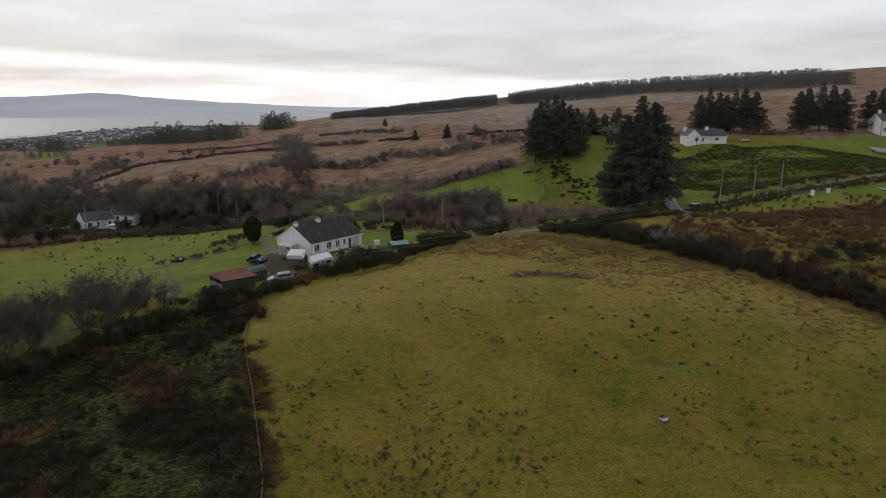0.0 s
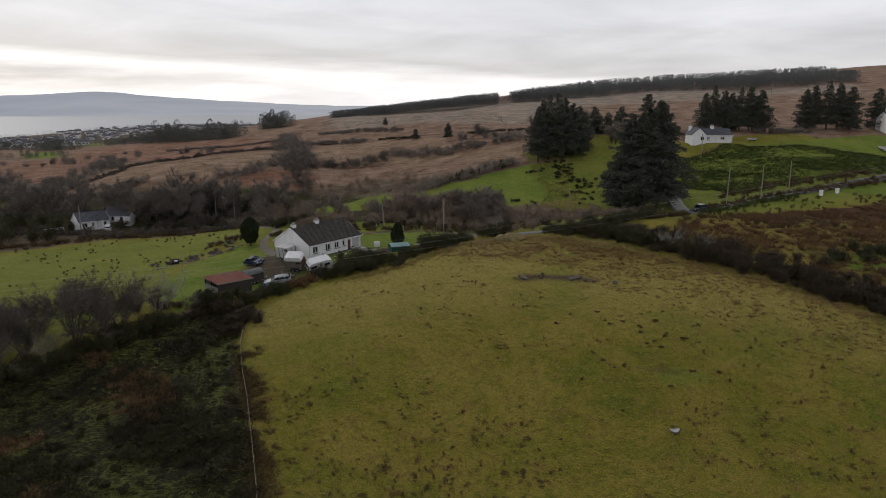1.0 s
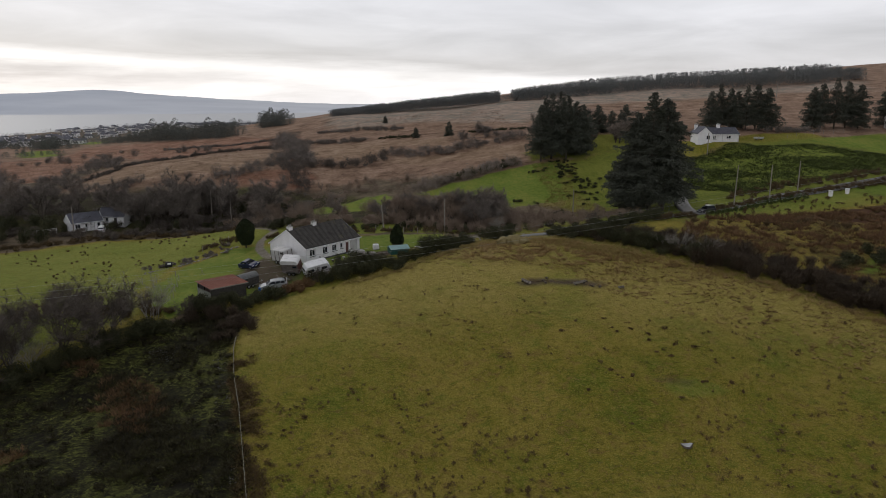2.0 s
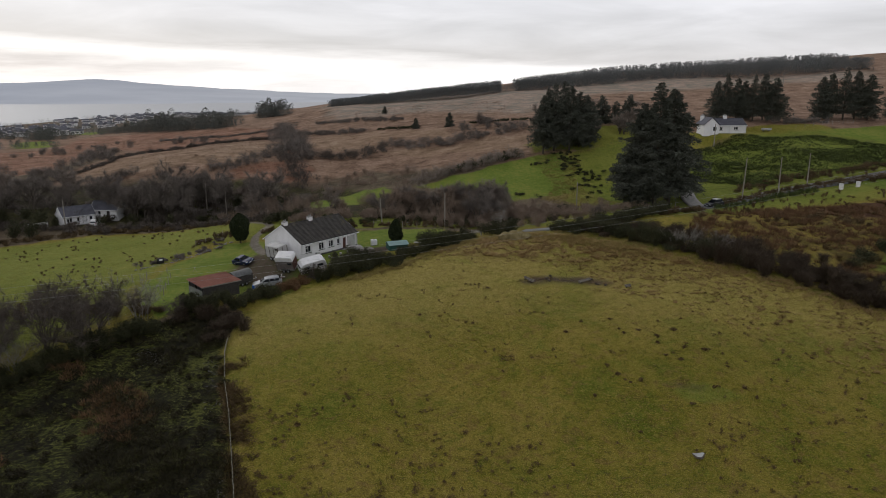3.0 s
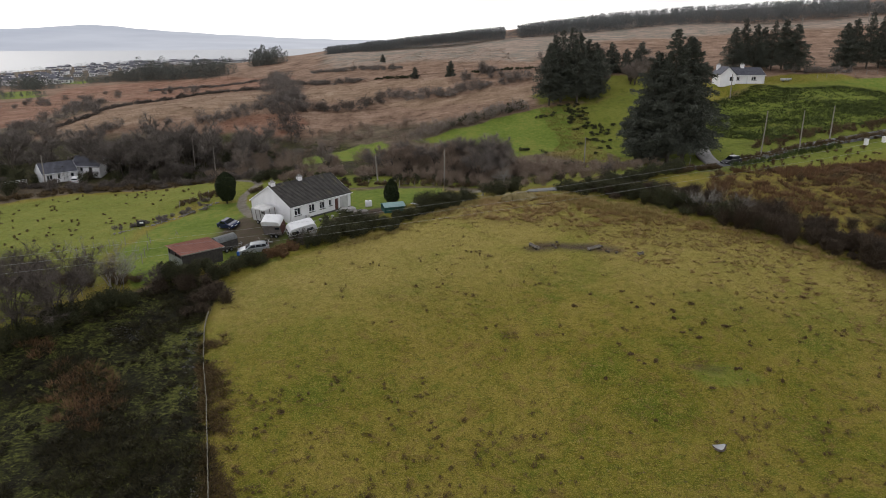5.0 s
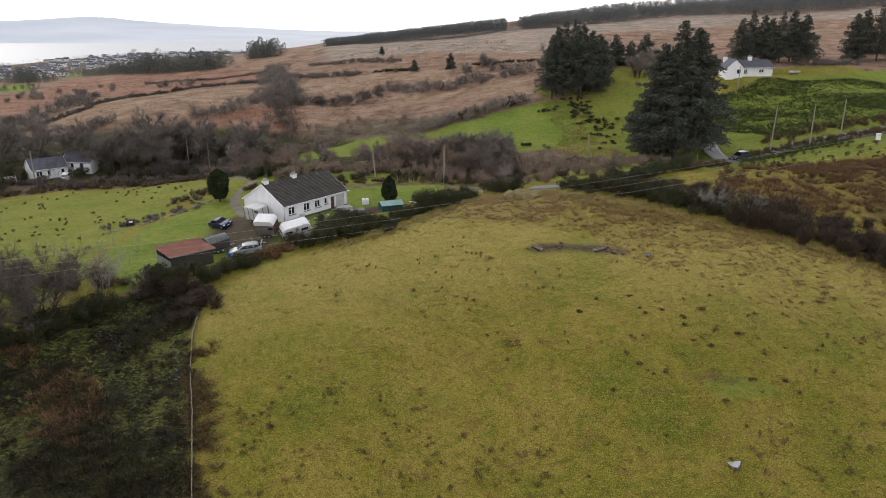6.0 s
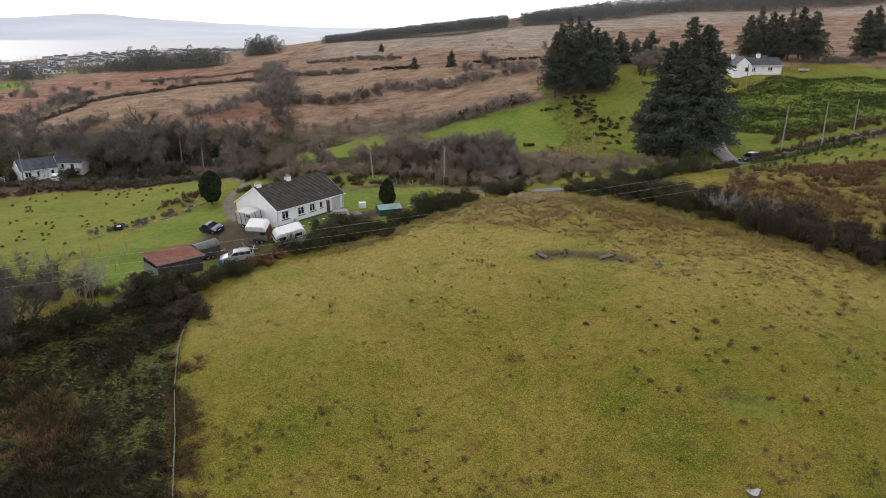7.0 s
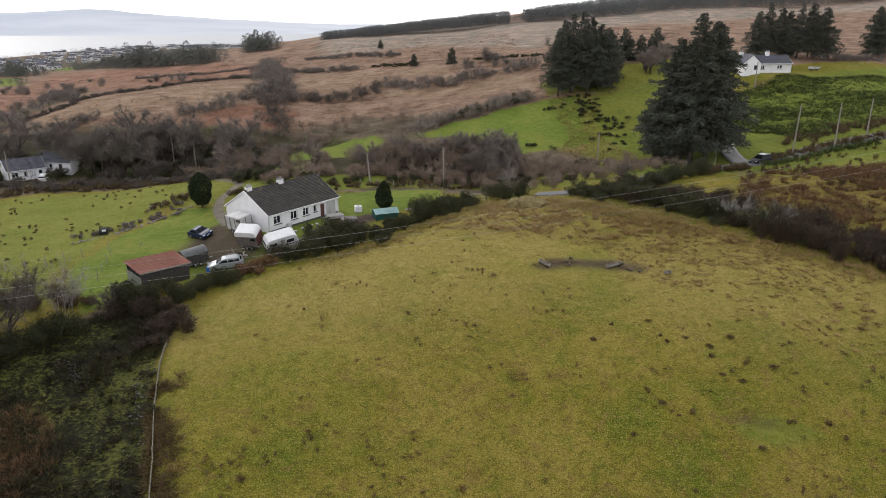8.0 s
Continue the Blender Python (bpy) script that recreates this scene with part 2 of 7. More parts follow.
M_GRASS = foliage("grass_blades", (0.075, 0.082, 0.008), (0.200, 0.172, 0.020), (0.40, 0.305, 0.070), patch=0.09)
M_TUFT = foliage("dark_rush_tuft", (0.052, 0.034, 0.014), (0.108, 0.071, 0.030), (0.18, 0.125, 0.055), patch=0.5)
M_GINGER = foliage("ginger_dead_grass", (0.20, 0.13, 0.053), (0.33, 0.223, 0.10), (0.44, 0.325, 0.155), patch=0.3)
M_DEADFERN = foliage("dead_bracken", (0.066, 0.036, 0.018), (0.148, 0.081, 0.039), (0.25, 0.16, 0.082), patch=0.12)
M_MOORGRASS = foliage("moor_grass", (0.17, 0.105, 0.068), (0.27, 0.175, 0.115), (0.38, 0.275, 0.195), patch=0.05)
M_STRAW = foliage("bleached_grass", (0.18, 0.138, 0.045), (0.31, 0.242, 0.085), (0.43, 0.34, 0.145), patch=0.3)
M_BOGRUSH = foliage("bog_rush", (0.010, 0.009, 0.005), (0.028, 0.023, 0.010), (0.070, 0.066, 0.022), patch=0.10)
M_MOSS = foliage("bog_moss_and_grass", (0.048, 0.056, 0.010), (0.130, 0.138, 0.024), (0.25, 0.24, 0.06), patch=0.15)
M_TWIGBOG = foliage("grey_brown_twigs", (0.050, 0.041, 0.034), (0.105, 0.086, 0.072), (0.175, 0.150, 0.128), patch=0.25)
# Brown twigs, their tones lifted about a quarter to carry valley haze.
M_TWIGBROWN = foliage("red_brown_twigs", (0.150, 0.108, 0.080), (0.230, 0.172, 0.130), (0.31, 0.245, 0.195), patch=0.15)
M_RUSHGREEN = foliage("green_rush", (0.038, 0.052, 0.014), (0.070, 0.092, 0.026), (0.12, 0.145, 0.042), patch=0.2)
M_GORSE = foliage("gorse_leaf", (0.018, 0.020, 0.009), (0.042, 0.045, 0.019), (0.092, 0.085, 0.040), patch=0.35)
M_BRIAR = foliage("briar_and_dead_stems", (0.045, 0.030, 0.016), (0.105, 0.072, 0.036), (0.18, 0.125, 0.06), patch=0.3)
M_CONIFER = foliage("spruce_needles", (0.052, 0.057, 0.044), (0.072, 0.078, 0.060), (0.108, 0.112, 0.090), patch=0.3)
# Distance haze is put into this needle colour: paler, greyer than M_CONIFER.
M_FOREST = foliage("hazed_far_trees", (0.128, 0.133, 0.131), (0.140, 0.146, 0.143), (0.154, 0.160, 0.157), patch=0.05)
# Belt needles lifted above spruce, with distance haze put into the colour.
M_BELT = foliage("shelter_belt", (0.072, 0.079, 0.068), (0.110, 0.116, 0.104), (0.155, 0.16, 0.146), patch=0.06)
M_YEW = foliage("clipped_cypress", (0.010, 0.016, 0.007), (0.024, 0.034, 0.013), (0.045, 0.055, 0.02), patch=0.8)
M_TWIG = foliage("bare_twigs", (0.12, 0.095, 0.078), (0.225, 0.185, 0.155), (0.33, 0.285, 0.245), patch=0.2)
M_TWIGDARK = foliage("dark_twigs", (0.090, 0.076, 0.066), (0.160, 0.136, 0.120), (0.235, 0.204, 0.18), patch=0.2)
M_TWIGNEAR = foliage("brown_thicket_stems", (0.024, 0.017, 0.011), (0.058, 0.041, 0.027), (0.105, 0.078, 0.053), patch=0.3)
M_TWIGPALE = foliage("pale_lichened_twigs", (0.14, 0.125, 0.105), (0.25, 0.23, 0.20), (0.37, 0.345, 0.31), patch=0.4)
M_BARK = plain("bark", (0.045, 0.036, 0.028), (0.12, 0.10, 0.08), 6.0, 0.9, bump=0.03)
M_PALEBARK = plain("pale_bark", (0.16, 0.145, 0.125), (0.33, 0.31, 0.28), 6.0, 0.9, bump=0.02)
M_RENDER = plain("white_roughcast", (0.70, 0.69, 0.70), (0.86, 0.85, 0.86), 0.6, 0.9, bump=0.01)
M_PLINTH = plain("dark_plinth", (0.05, 0.05, 0.05), (0.12, 0.115, 0.11), 3.0, 0.9)
M_WHITE = plain("white_paint", (0.58, 0.58, 0.59), (0.72, 0.72, 0.72), 1.5, 0.5, spec=0.3, bump=0.002)
M_OLDWHITE = plain("weathered_white_panel", (0.34, 0.335, 0.33), (0.58, 0.57, 0.56), 0.9, 0.6, spec=0.3, bump=0.004)
M_PVC = plain("window_frame_white", (0.72, 0.72, 0.73), (0.82, 0.82, 0.82), 5.0, 0.4, bump=0.0)
M_DOORBROWN = plain("brown_door_paint", (0.09, 0.04, 0.035), (0.15, 0.065, 0.05), 4.0, 0.5)
M_CONC = plain("concrete", (0.22, 0.21, 0.20), (0.40, 0.385, 0.37), 1.6, 0.9, bump=0.01)
M_STONE = plain("field_stone", (0.11, 0.10, 0.088), (0.28, 0.26, 0.235), 2.2, 0.9, bump=0.03)
M_PALESTONE = plain("pale_stone", (0.15, 0.148, 0.145), (0.31, 0.305, 0.30), 2.2, 0.8, bump=0.02)
M_WETSTONE = plain("wet_bog_stone", (0.030, 0.028, 0.025), (0.12, 0.115, 0.105), 2.2, 0.35, spec=0.5, bump=0.02)
M_ASPH = plain("wet_asphalt", (0.085, 0.085, 0.09), (0.16, 0.16, 0.165), 1.2, 0.6, spec=0.4, bump=0.01)
M_KERB = plain("mossy_concrete_kerb", (0.13, 0.12, 0.085), (0.27, 0.25, 0.20), 0.8, 0.9, bump=0.01)
M_POLE = plain("weathered_pole", (0.20, 0.175, 0.15), (0.36, 0.33, 0.29), 3.0, 0.85)
M_WIRE = plain("aluminium_cable", (0.30, 0.30, 0.30), (0.42, 0.42, 0.42), 3.0, 0.5, 0.3, bump=0.0)
M_STEEL = plain("galvanised_steel", (0.36, 0.36, 0.37), (0.55, 0.55, 0.56), 4.0, 0.4, 0.8)
M_WOOD = plain("grey_timber", (0.15, 0.13, 0.11), (0.32, 0.29, 0.25), 4.0, 0.85, bump=0.02)
M_RUST = plain("rusted_red_sheet", (0.24, 0.085, 0.058), (0.40, 0.17, 0.125), 0.7, 0.75, bump=0.006)
M_GREYSHEET = plain("grey_sheet_metal", (0.17, 0.18, 0.18), (0.33, 0.335, 0.335), 1.0, 0.5, 0.4)
M_DARKWOOD = plain("tarred_boards", (0.028, 0.026, 0.024), (0.075, 0.068, 0.060), 3.0, 0.85)
M_GREENSHED = plain("green_painted_sheet", (0.012, 0.060, 0.050), (0.026, 0.10, 0.085), 1.2, 0.55)
M_MINT = plain("faded_mint_roof", (0.32, 0.50, 0.50), (0.46, 0.62, 0.62), 1.0, 0.5)
M_BLUECAR = plain("navy_car_paint", (0.010, 0.016, 0.050), (0.016, 0.026, 0.075), 1.0, 0.4, 0.0, bump=0.0, spec=0.12)
M_SILVER = plain("silver_car_paint", (0.27, 0.285, 0.30), (0.37, 0.385, 0.40), 1.0, 0.35, 0.3, bump=0.0, spec=0.4)
M_DARKCAR = plain("black_car_paint", (0.012, 0.012, 0.016), (0.03, 0.03, 0.036), 1.0, 0.4, 0.0, bump=0.0, spec=0.15)
M_MAROON = plain("maroon_panel", (0.06, 0.022, 0.022), (0.11, 0.042, 0.040), 1.5, 0.5)
M_BROWNPANEL = plain("grey_brown_panel", (0.085, 0.072, 0.066), (0.17, 0.148, 0.135), 1.5, 0.55)
M_RUBBER = plain("tyre_rubber", (0.014, 0.014, 0.014), (0.03, 0.03, 0.03), 6.0, 0.8)
M_GLASS = plain("dark_window_glass", (0.010, 0.013, 0.017), (0.020, 0.024, 0.028), 0.6, 0.25, bump=0.0, spec=0.25)
M_LAMP = plain("clear_lamp_lens", (0.55, 0.56, 0.57), (0.7, 0.7, 0.7), 6.0, 0.15, bump=0.0, spec=0.6)
M_REDLAMP = plain("red_lamp_lens", (0.25, 0.012, 0.012), (0.35, 0.02, 0.02), 6.0, 0.2, bump=0.0, spec=0.6)
M_BLUE = plain("blue_plastic", (0.02, 0.09, 0.34), (0.04, 0.13, 0.46), 3.0, 0.4)
M_MOUND = plain("matted_dead_grass", (0.13, 0.105, 0.045), (0.26, 0.21, 0.10), 3.0, 0.95, bump=0.06)
M_SOIL = plain("rubble_and_soil", (0.05, 0.04, 0.03), (0.14, 0.115, 0.09), 1.5, 0.95, bump=0.05)


def tile_material(name, c1, c2, moss):
    m = Mat(name, 0.8, 0.0, 0.3)
    f = m.math("ADD", m.math("MULTIPLY", m.noise(1.2, 5.0), 0.5), m.math("MULTIPLY", m.noise(4.0, 4.0, 0.75), 0.5))
    c = m.ramp(f, [(0.3, c1), (0.7, c2)])
    c = m.mix(m.step(m.noise(0.5, 6.0, 0.7), 0.56, 0.74), c, moss)
    m.color(c)
    m.bump(m.noise(7.0, 3.0), 0.015)
    return m.m


M_TILE = tile_material("dark_roof_tiles", (0.020, 0.018, 0.017), (0.085, 0.078, 0.070), (0.13, 0.118, 0.070))
M_SLATE = tile_material("blue_grey_slate", (0.065, 0.067, 0.082), (0.125, 0.125, 0.15), (0.13, 0.13, 0.13))




# ---- builders ----
def raw_mesh(name, v, f, mat):
    """A mesh from a vertex array and one array of faces that all have as many corners."""
    v, f = np.asarray(v, np.float32), np.asarray(f, np.int32)
    me = bpy.data.meshes.new(name)
    n, k = f.shape
    me.vertices.add(len(v))
    me.vertices.foreach_set("co", v.ravel())
    me.loops.add(n * k)
    me.loops.foreach_set("vertex_index", f.ravel())
    me.polygons.add(n)
    me.polygons.foreach_set("loop_start", np.arange(0, n * k, k, dtype=np.int32))
    me.polygons.foreach_set("loop_total", np.full(n, k, np.int32))
    me.update(calc_edges=True)
    me.materials.append(mat)
    return me


def bm_mesh(name, bm, mat, smooth=False):
    me = bpy.data.meshes.new(name)
    bmesh.ops.recalc_face_normals(bm, faces=bm.faces)
    bm.to_mesh(me)
    bm.free()
    me.materials.append(mat)
    if smooth:
        me.polygons.foreach_set("use_smooth", np.ones(len(me.polygons), bool))
    return me


def part(name, data, mat, parent, label="", smooth=False):
    """One mesh object under a thing or a part."""
    me = bm_mesh(name, data, mat, smooth) if isinstance(data, bmesh.types.BMesh) else data
    ob = new(name, me)
    ob.parent = parent
    return tagged(ob, label)


def thing(name, label, category, group="", kind=""):
    return tagged(new(name), label, category, group, kind)


def add_box(bm, c, s, rz=0.0, bevel=0.0):
    m = Matrix.Translation(c) @ Matrix.Rotation(rz, 4, "Z") @ Matrix.Diagonal((*s, 1))
    r = bmesh.ops.create_cube(bm, size=1.0, matrix=m)
    if bevel:
        es = {e for v in r["verts"] for e in v.link_edges}
        bmesh.ops.bevel(bm, geom=list(es), offset=bevel, segments=2, affect="EDGES", profile=0.6)


def box(c, s, rz=0.0, bevel=0.0):
    bm = bmesh.new()
    add_box(bm, c, s, rz, bevel)
    return bm


def add_rod(bm, a, b, r, r2=None, sides=8):
    a, b = Vector(a), Vector(b)
    q = (b - a).to_track_quat("Z", "Y").to_matrix().to_4x4()
    m = Matrix.Translation((a + b) / 2) @ q
    bmesh.ops.create_cone(bm, cap_ends=True, segments=sides, radius1=r, radius2=r if r2 is None else r2, depth=(b - a).length, matrix=m)


def rod(a, b, r, r2=None, sides=8):
    bm = bmesh.new()
    add_rod(bm, a, b, r, r2, sides)
    return bm


def prism(profile, y0, y1, bevel=0.0, taper=None):
    """A side outline (x, z) pushed out across y; taper(z) narrows it."""
    bm = bmesh.new()
    w = taper or (lambda z: 1.0)
    mid, half = (y0 + y1) / 2, (y1 - y0) / 2
    a = [bm.verts.new((x, mid - half * w(z), z)) for x, z in profile]
    b = [bm.verts.new((x, mid + half * w(z), z)) for x, z in profile]
    bm.faces.new(a)
    bm.faces.new(list(reversed(b)))
    for i in range(len(a)):
        j = (i + 1) % len(a)
        bm.faces.new((a[i], b[i], b[j], a[j]))
    bmesh.ops.recalc_face_normals(bm, faces=bm.faces)
    if bevel:
        bmesh.ops.bevel(bm, geom=list(bm.edges), offset=bevel, segments=2, affect="EDGES", profile=0.6, clamp_overlap=True)
    return bm


def lattice(seed):
    return np.random.default_rng(seed).random((64, 64))


def vnoise(x, y, scale, seed=1, octaves=3):
    """Smooth noise in 0..1 over the plan."""
    out, amp, tot = 0.0, 1.0, 0.0
    for o in range(octaves):
        L = lattice(seed + 17 * o)
        u, v = np.asarray(x) * scale, np.asarray(y) * scale
        i, j = np.floor(u).astype(int), np.floor(v).astype(int)
        a, b = u - i, v - j
        a, b = a * a * (3 - 2 * a), b * b * (3 - 2 * b)
        q = lambda di, dj: L[(i + di) % 64, (j + dj) % 64]
        out = out + amp * ((q(0, 0) * (1 - a) + q(1, 0) * a) * (1 - b) + (q(0, 1) * (1 - a) + q(1, 1) * a) * b)
        tot, amp, scale = tot + amp, amp * 0.5, scale * 2.1
    return out / tot


# ---- the lie of the land ----
# heights along rows that cross the valley, from the foot of the field to the sea; columns fan out with distance
ROW_Y = np.array([50, 75, 95, 115, 135, 155, 180, 210, 260, 340, 480, 760, 1300.0])
COL_U = np.array([-0.8, -0.5, -0.3, -0.13, 0.03, 0.2, 0.4, 0.75])
NEAR = [
    (2.4, 2.3, 0.0, -1.5, -2.6, -3.4, -3.8, -3.4),
    (2.7, 2.1, 3.1, 2.1, 0.9, 1.4, 1.3, 2.4),
    (5.4, 3.3, 4.9, 7.4, 6.9, 8.0, 7.3, 7.0),
    (5.7, 7.6, 8.4, 9.1, 11.1, 11.3, 12.2, 10.7),
    (5.1, 7.8, 9.3, 11.0, 12.5, 15.4, 15.7, 11.7),
    (8.6, 6.5, 10.1, 12.9, 11.6, 14.6, 15.6, 14.9),
    (8.6, 8.7, 8.6, 12.4, 14.0, 15.6, 19.8, 13.8),
]
FAR = [
    (13.0, 13.6, 18.0, 17.6, 21.7, 26.5, 28.3, 24.5),
    (14.6, 15.7, 19.9, 25.2, 30.8, 33.0, 34.1, 37.1),
    (11.8, 15.8, 22.1, 31.5, 38.2, 41.9, 45.3, 48.3),
    (8.0, 10.5, 20.0, 30.9, 39.0, 48.0, 55.5, 69.0),
    (-3.0, 3.5, 10.5, 13.0, 34.0, 45.0, 52.0, 66.0),
    (-12.0, -9.0, -8.0, -6.0, 4.0, 30.0, 42.0, 50.0),
]
HEIGHTS = np.array(NEAR + FAR)


def spline(s, q):
    """Weights of a natural cubic spline through stations s, at places q."""
    n, h = len(s), np.diff(s)
    A, B, I = np.eye(n), np.zeros((n, n)), np.eye(n)
    for i in range(1, n - 1):
        A[i, i - 1:i + 2] = h[i - 1], 2 * (h[i - 1] + h[i]), h[i]
        B[i, i - 1], B[i, i], B[i, i + 1] = 6 / h[i - 1], -6 / h[i - 1] - 6 / h[i], 6 / h[i]
    M = np.linalg.solve(A, B)
    q = np.clip(q, s[0], s[-1])
    i = np.clip(np.searchsorted(s, q) - 1, 0, n - 2)
    d = h[i]
    a = (s[i + 1] - q) / d
    b = 1 - a
    return a[:, None] * I[i] + b[:, None] * I[i + 1] + ((a ** 3 - a) * d * d / 6)[:, None] * M[i] + ((b ** 3 - b) * d * d / 6)[:, None] * M[i + 1]


# levelled ground: x, y, height, flat radius, run-out
PADS = [(-24.6, 134.5, 11.35, 7.0, 7.0), (78.0, 211.0, 27.9, 7.0, 6.0), (-36.0, 115.5, 8.7, 4.5, 5.0)]


def smooth01(t):
    t = np.clip(t, 0, 1)
    return t * t * (3 - 2 * t)


def ground(x, y):
    """Height of the land, without its tussocks."""
    x, y = np.atleast_1d(np.asarray(x, float)), np.atleast_1d(np.asarray(y, float))
    out = np.empty(x.shape)
    for k in range(0, len(x), 20000):
        xs, ys = x[k:k + 20000], y[k:k + 20000]
        wy, wu = spline(ROW_Y, ys), spline(COL_U, xs / (np.maximum(ys, ROW_Y[0]) + 20))
        out[k:k + 20000] = (wy * (wu @ HEIGHTS.T)).sum(1)
    for px, py, pz, r, run in PADS:
        w = 1 - smooth01((np.hypot(x - px, y - py) - r) / run)
        out = out * (1 - w) + pz * w
    return out


def gz(x, y):
    return float(ground(x, y)[0])


def on(x, y, heading=0.0, sink=0.0):
    """A pose on the ground, heading in degrees."""
    return pose(x, y, gz(x, y) - sink, 0, 0, heading)


def slope_on(x, y, heading, reach=1.5, sink=0.03):
    """A pose that leans with the ground under it."""
    a = radians(heading)
    c, s = math.cos(a), math.sin(a)
    f = Vector((2 * reach * c, 2 * reach * s, gz(x + reach * c, y + reach * s) - gz(x - reach * c, y - reach * s))).normalized()
    l = Vector((-2 * reach * s, 2 * reach * c, gz(x - reach * s, y + reach * c) - gz(x + reach * s, y - reach * c))).normalized()
    n = f.cross(l).normalized()
    l = n.cross(f)
    m = Matrix((f, l, n)).transposed().to_4x4()
    m.translation = (x, y, gz(x, y) - sink)
    return m


# field outlines in plan
FIELD = [(-17, 55), (-18.8, 66), (-20.6, 71.5), (-24.4, 83), (-27, 90), (-29.2, 97.5), (-29.8, 106), (-25.5, 115), (-17.8, 119.8), (-13, 121.6), (-9.2, 124), (-6, 127.3), (-2.3, 129.9), (1.7, 133.5), (5.8, 138.6), (9, 139.5),
         (16.5, 138.5), (24.1, 129), (32.7, 124), (41.2, 118.5), (48.8, 112.6), (55.9, 107.6), (62.1, 102.1), (69, 96), (82, 84), (90, 55)]
PASTURE = [(-140, 150), (-101.8, 156.5), (-81, 166.6), (-49.3, 166.3), (-43.5, 158), (-45, 147), (-48, 136), (-49, 124), (-48, 116), (-47, 110), (-54, 103), (-62, 97), (-75, 92), (-110, 90), (-140, 110)]
GARDEN = [(-47, 112), (-50, 122), (-48, 134), (-43, 143), (-37, 143), (-31, 141), (-20, 146), (-10, 151), (0.5, 150), (-1, 141), (-9, 137), (-16, 129), (-24, 122), (-34, 113), (-42, 108)]
GREEN = [(-9, 190), (2, 195), (13.8, 199.5), (24, 202), (31, 203), (33.5, 198), (31, 189), (33, 183), (27, 180), (17, 177), (9, 178), (2, 186)]
GREEN2 = [(-33, 179), (-33.5, 184), (-27, 187), (-21, 191), (-15, 191), (-14.5, 182), (-21, 176)]
BACKGARDEN = [(-41, 147), (-30, 145), (-20, 148), (-10, 152), (6, 151), (9, 156), (0, 160), (-20, 161.5), (-36, 159)]
GREEN3 = [(-39, 167), (-38, 172), (-30, 170), (-26, 166), (-26, 161), (-32, 161)]
ROUGH = [(30, 203), (47.7, 208), (60, 207), (60, 190), (44, 170), (38, 165), (25, 172), (29, 184)]
RGREEN = [(60, 181), (66, 198), (80, 203), (103, 207), (128, 199), (124, 191), (98, 181.5), (72, 172.5)]
LAWN = [(104.5, 210.4), (117.6, 215.7), (129, 218.4), (150, 220), (140, 206), (124.4, 203.8), (115.6, 205)]
LAWN2 = [(96, 175), (118, 183), (140, 186), (135, 172), (112, 168)]
VERGE = [(50, 148), (62, 158), (88, 168), (110, 172), (118, 168), (96, 162), (70, 152), (54, 144)]
BANK = [(24, 203), (33, 204), (36, 196), (33, 188), (36, 178), (40, 170), (30, 170), (23, 177), (27, 184), (25.5, 193)]
LANESCRUB = [(12, 147), (22, 147), (34, 151), (43, 158), (40, 166), (28, 168), (16, 160)]
RUSHES = [(42, 130), (50, 146), (70, 153), (96, 163), (125, 170), (150, 150), (110, 110), (74, 106), (60, 116)]
BOGLAND = [(-16, 50), (-18.8, 66), (-24.4, 83), (-29.2, 97.5), (-31, 108), (-38, 110), (-46, 103), (-56, 95), (-66, 90), (-90, 80), (-90, 50)]
FARGREEN = [(-183, 306), (-210, 349), (-211, 363), (-198, 355), (-170, 316), (-177, 312)]
FARGREEN2 = [(-220, 424), (-252, 489), (-226, 470), (-191, 401)]
COTTAGEGREEN = [(58, 192), (66, 197), (80, 201), (104, 206), (116, 213), (108, 220), (84, 216), (66, 212)]
RUST1 = [(-200, 262), (-167, 306), (-173, 359), (-143, 349), (-99, 323), (-58, 293), (-59, 261), (-90, 277), (-106, 269), (-125, 277), (-137, 286), (-127, 252), (-123, 225), (-160, 222)]
RUST2 = [(-64, 207), (-49, 216), (-41, 217), (-36, 210), (-38, 198), (-52, 196), (-60, 198)]
RUST3 = [(-30, 187), (-22, 193), (-12, 193), (-18, 189), (-28, 183)]
TAN1 = [(-112, 210), (-105, 223), (-103, 235), (-94, 241), (-85, 260), (-57, 253), (-49, 228), (-60, 213), (-68, 211), (-76, 213), (-81, 209), (-89, 210), (-98, 207)]
TAN2 = [(-46, 234), (-44, 252), (-28, 250), (-11, 248), (3, 238), (0, 229), (-9, 237), (-19, 237), (-22, 229), (-33, 227)]
TAN3 = [(-21, 223), (-8, 223), (1, 220), (12, 223), (25, 222), (23, 208), (12, 212), (-6, 214)]
HEATH = [(-65, 371), (-20, 345), (35, 336), (75, 375), (130, 345), (200, 352), (190, 318), (120, 312), (59, 299), (28, 252), (0, 272), (-31, 284), (-50, 295)]
WEDGE = [(-150, 240), (-131, 224), (-122, 226), (-124, 246), (-136, 286), (-122, 271), (-109, 240), (-113, 222), (-113, 209), (-112, 201), (-120, 200), (-145, 204)]
SCRUBLAND = [(-60, 197), (-40, 198), (-22, 207), (4, 201), (16, 204), (20, 201), (6, 194), (-8, 188), (-22, 180), (-46, 186)]
WOODFLOOR = [(22, 203), (34, 202), (48, 203), (64, 201), (70, 214), (62, 224), (36, 222), (22, 214)]
LANEND = [(-47, 143), (-38, 143), (-30, 147), (-30, 161), (-50, 168), (-60, 170)]
BOGRUST = [(-46, 94), (-39.7, 92.3), (-35.8, 89.2), (-34.8, 84.9), (-36.1, 82), (-40, 80), (-44, 84)]
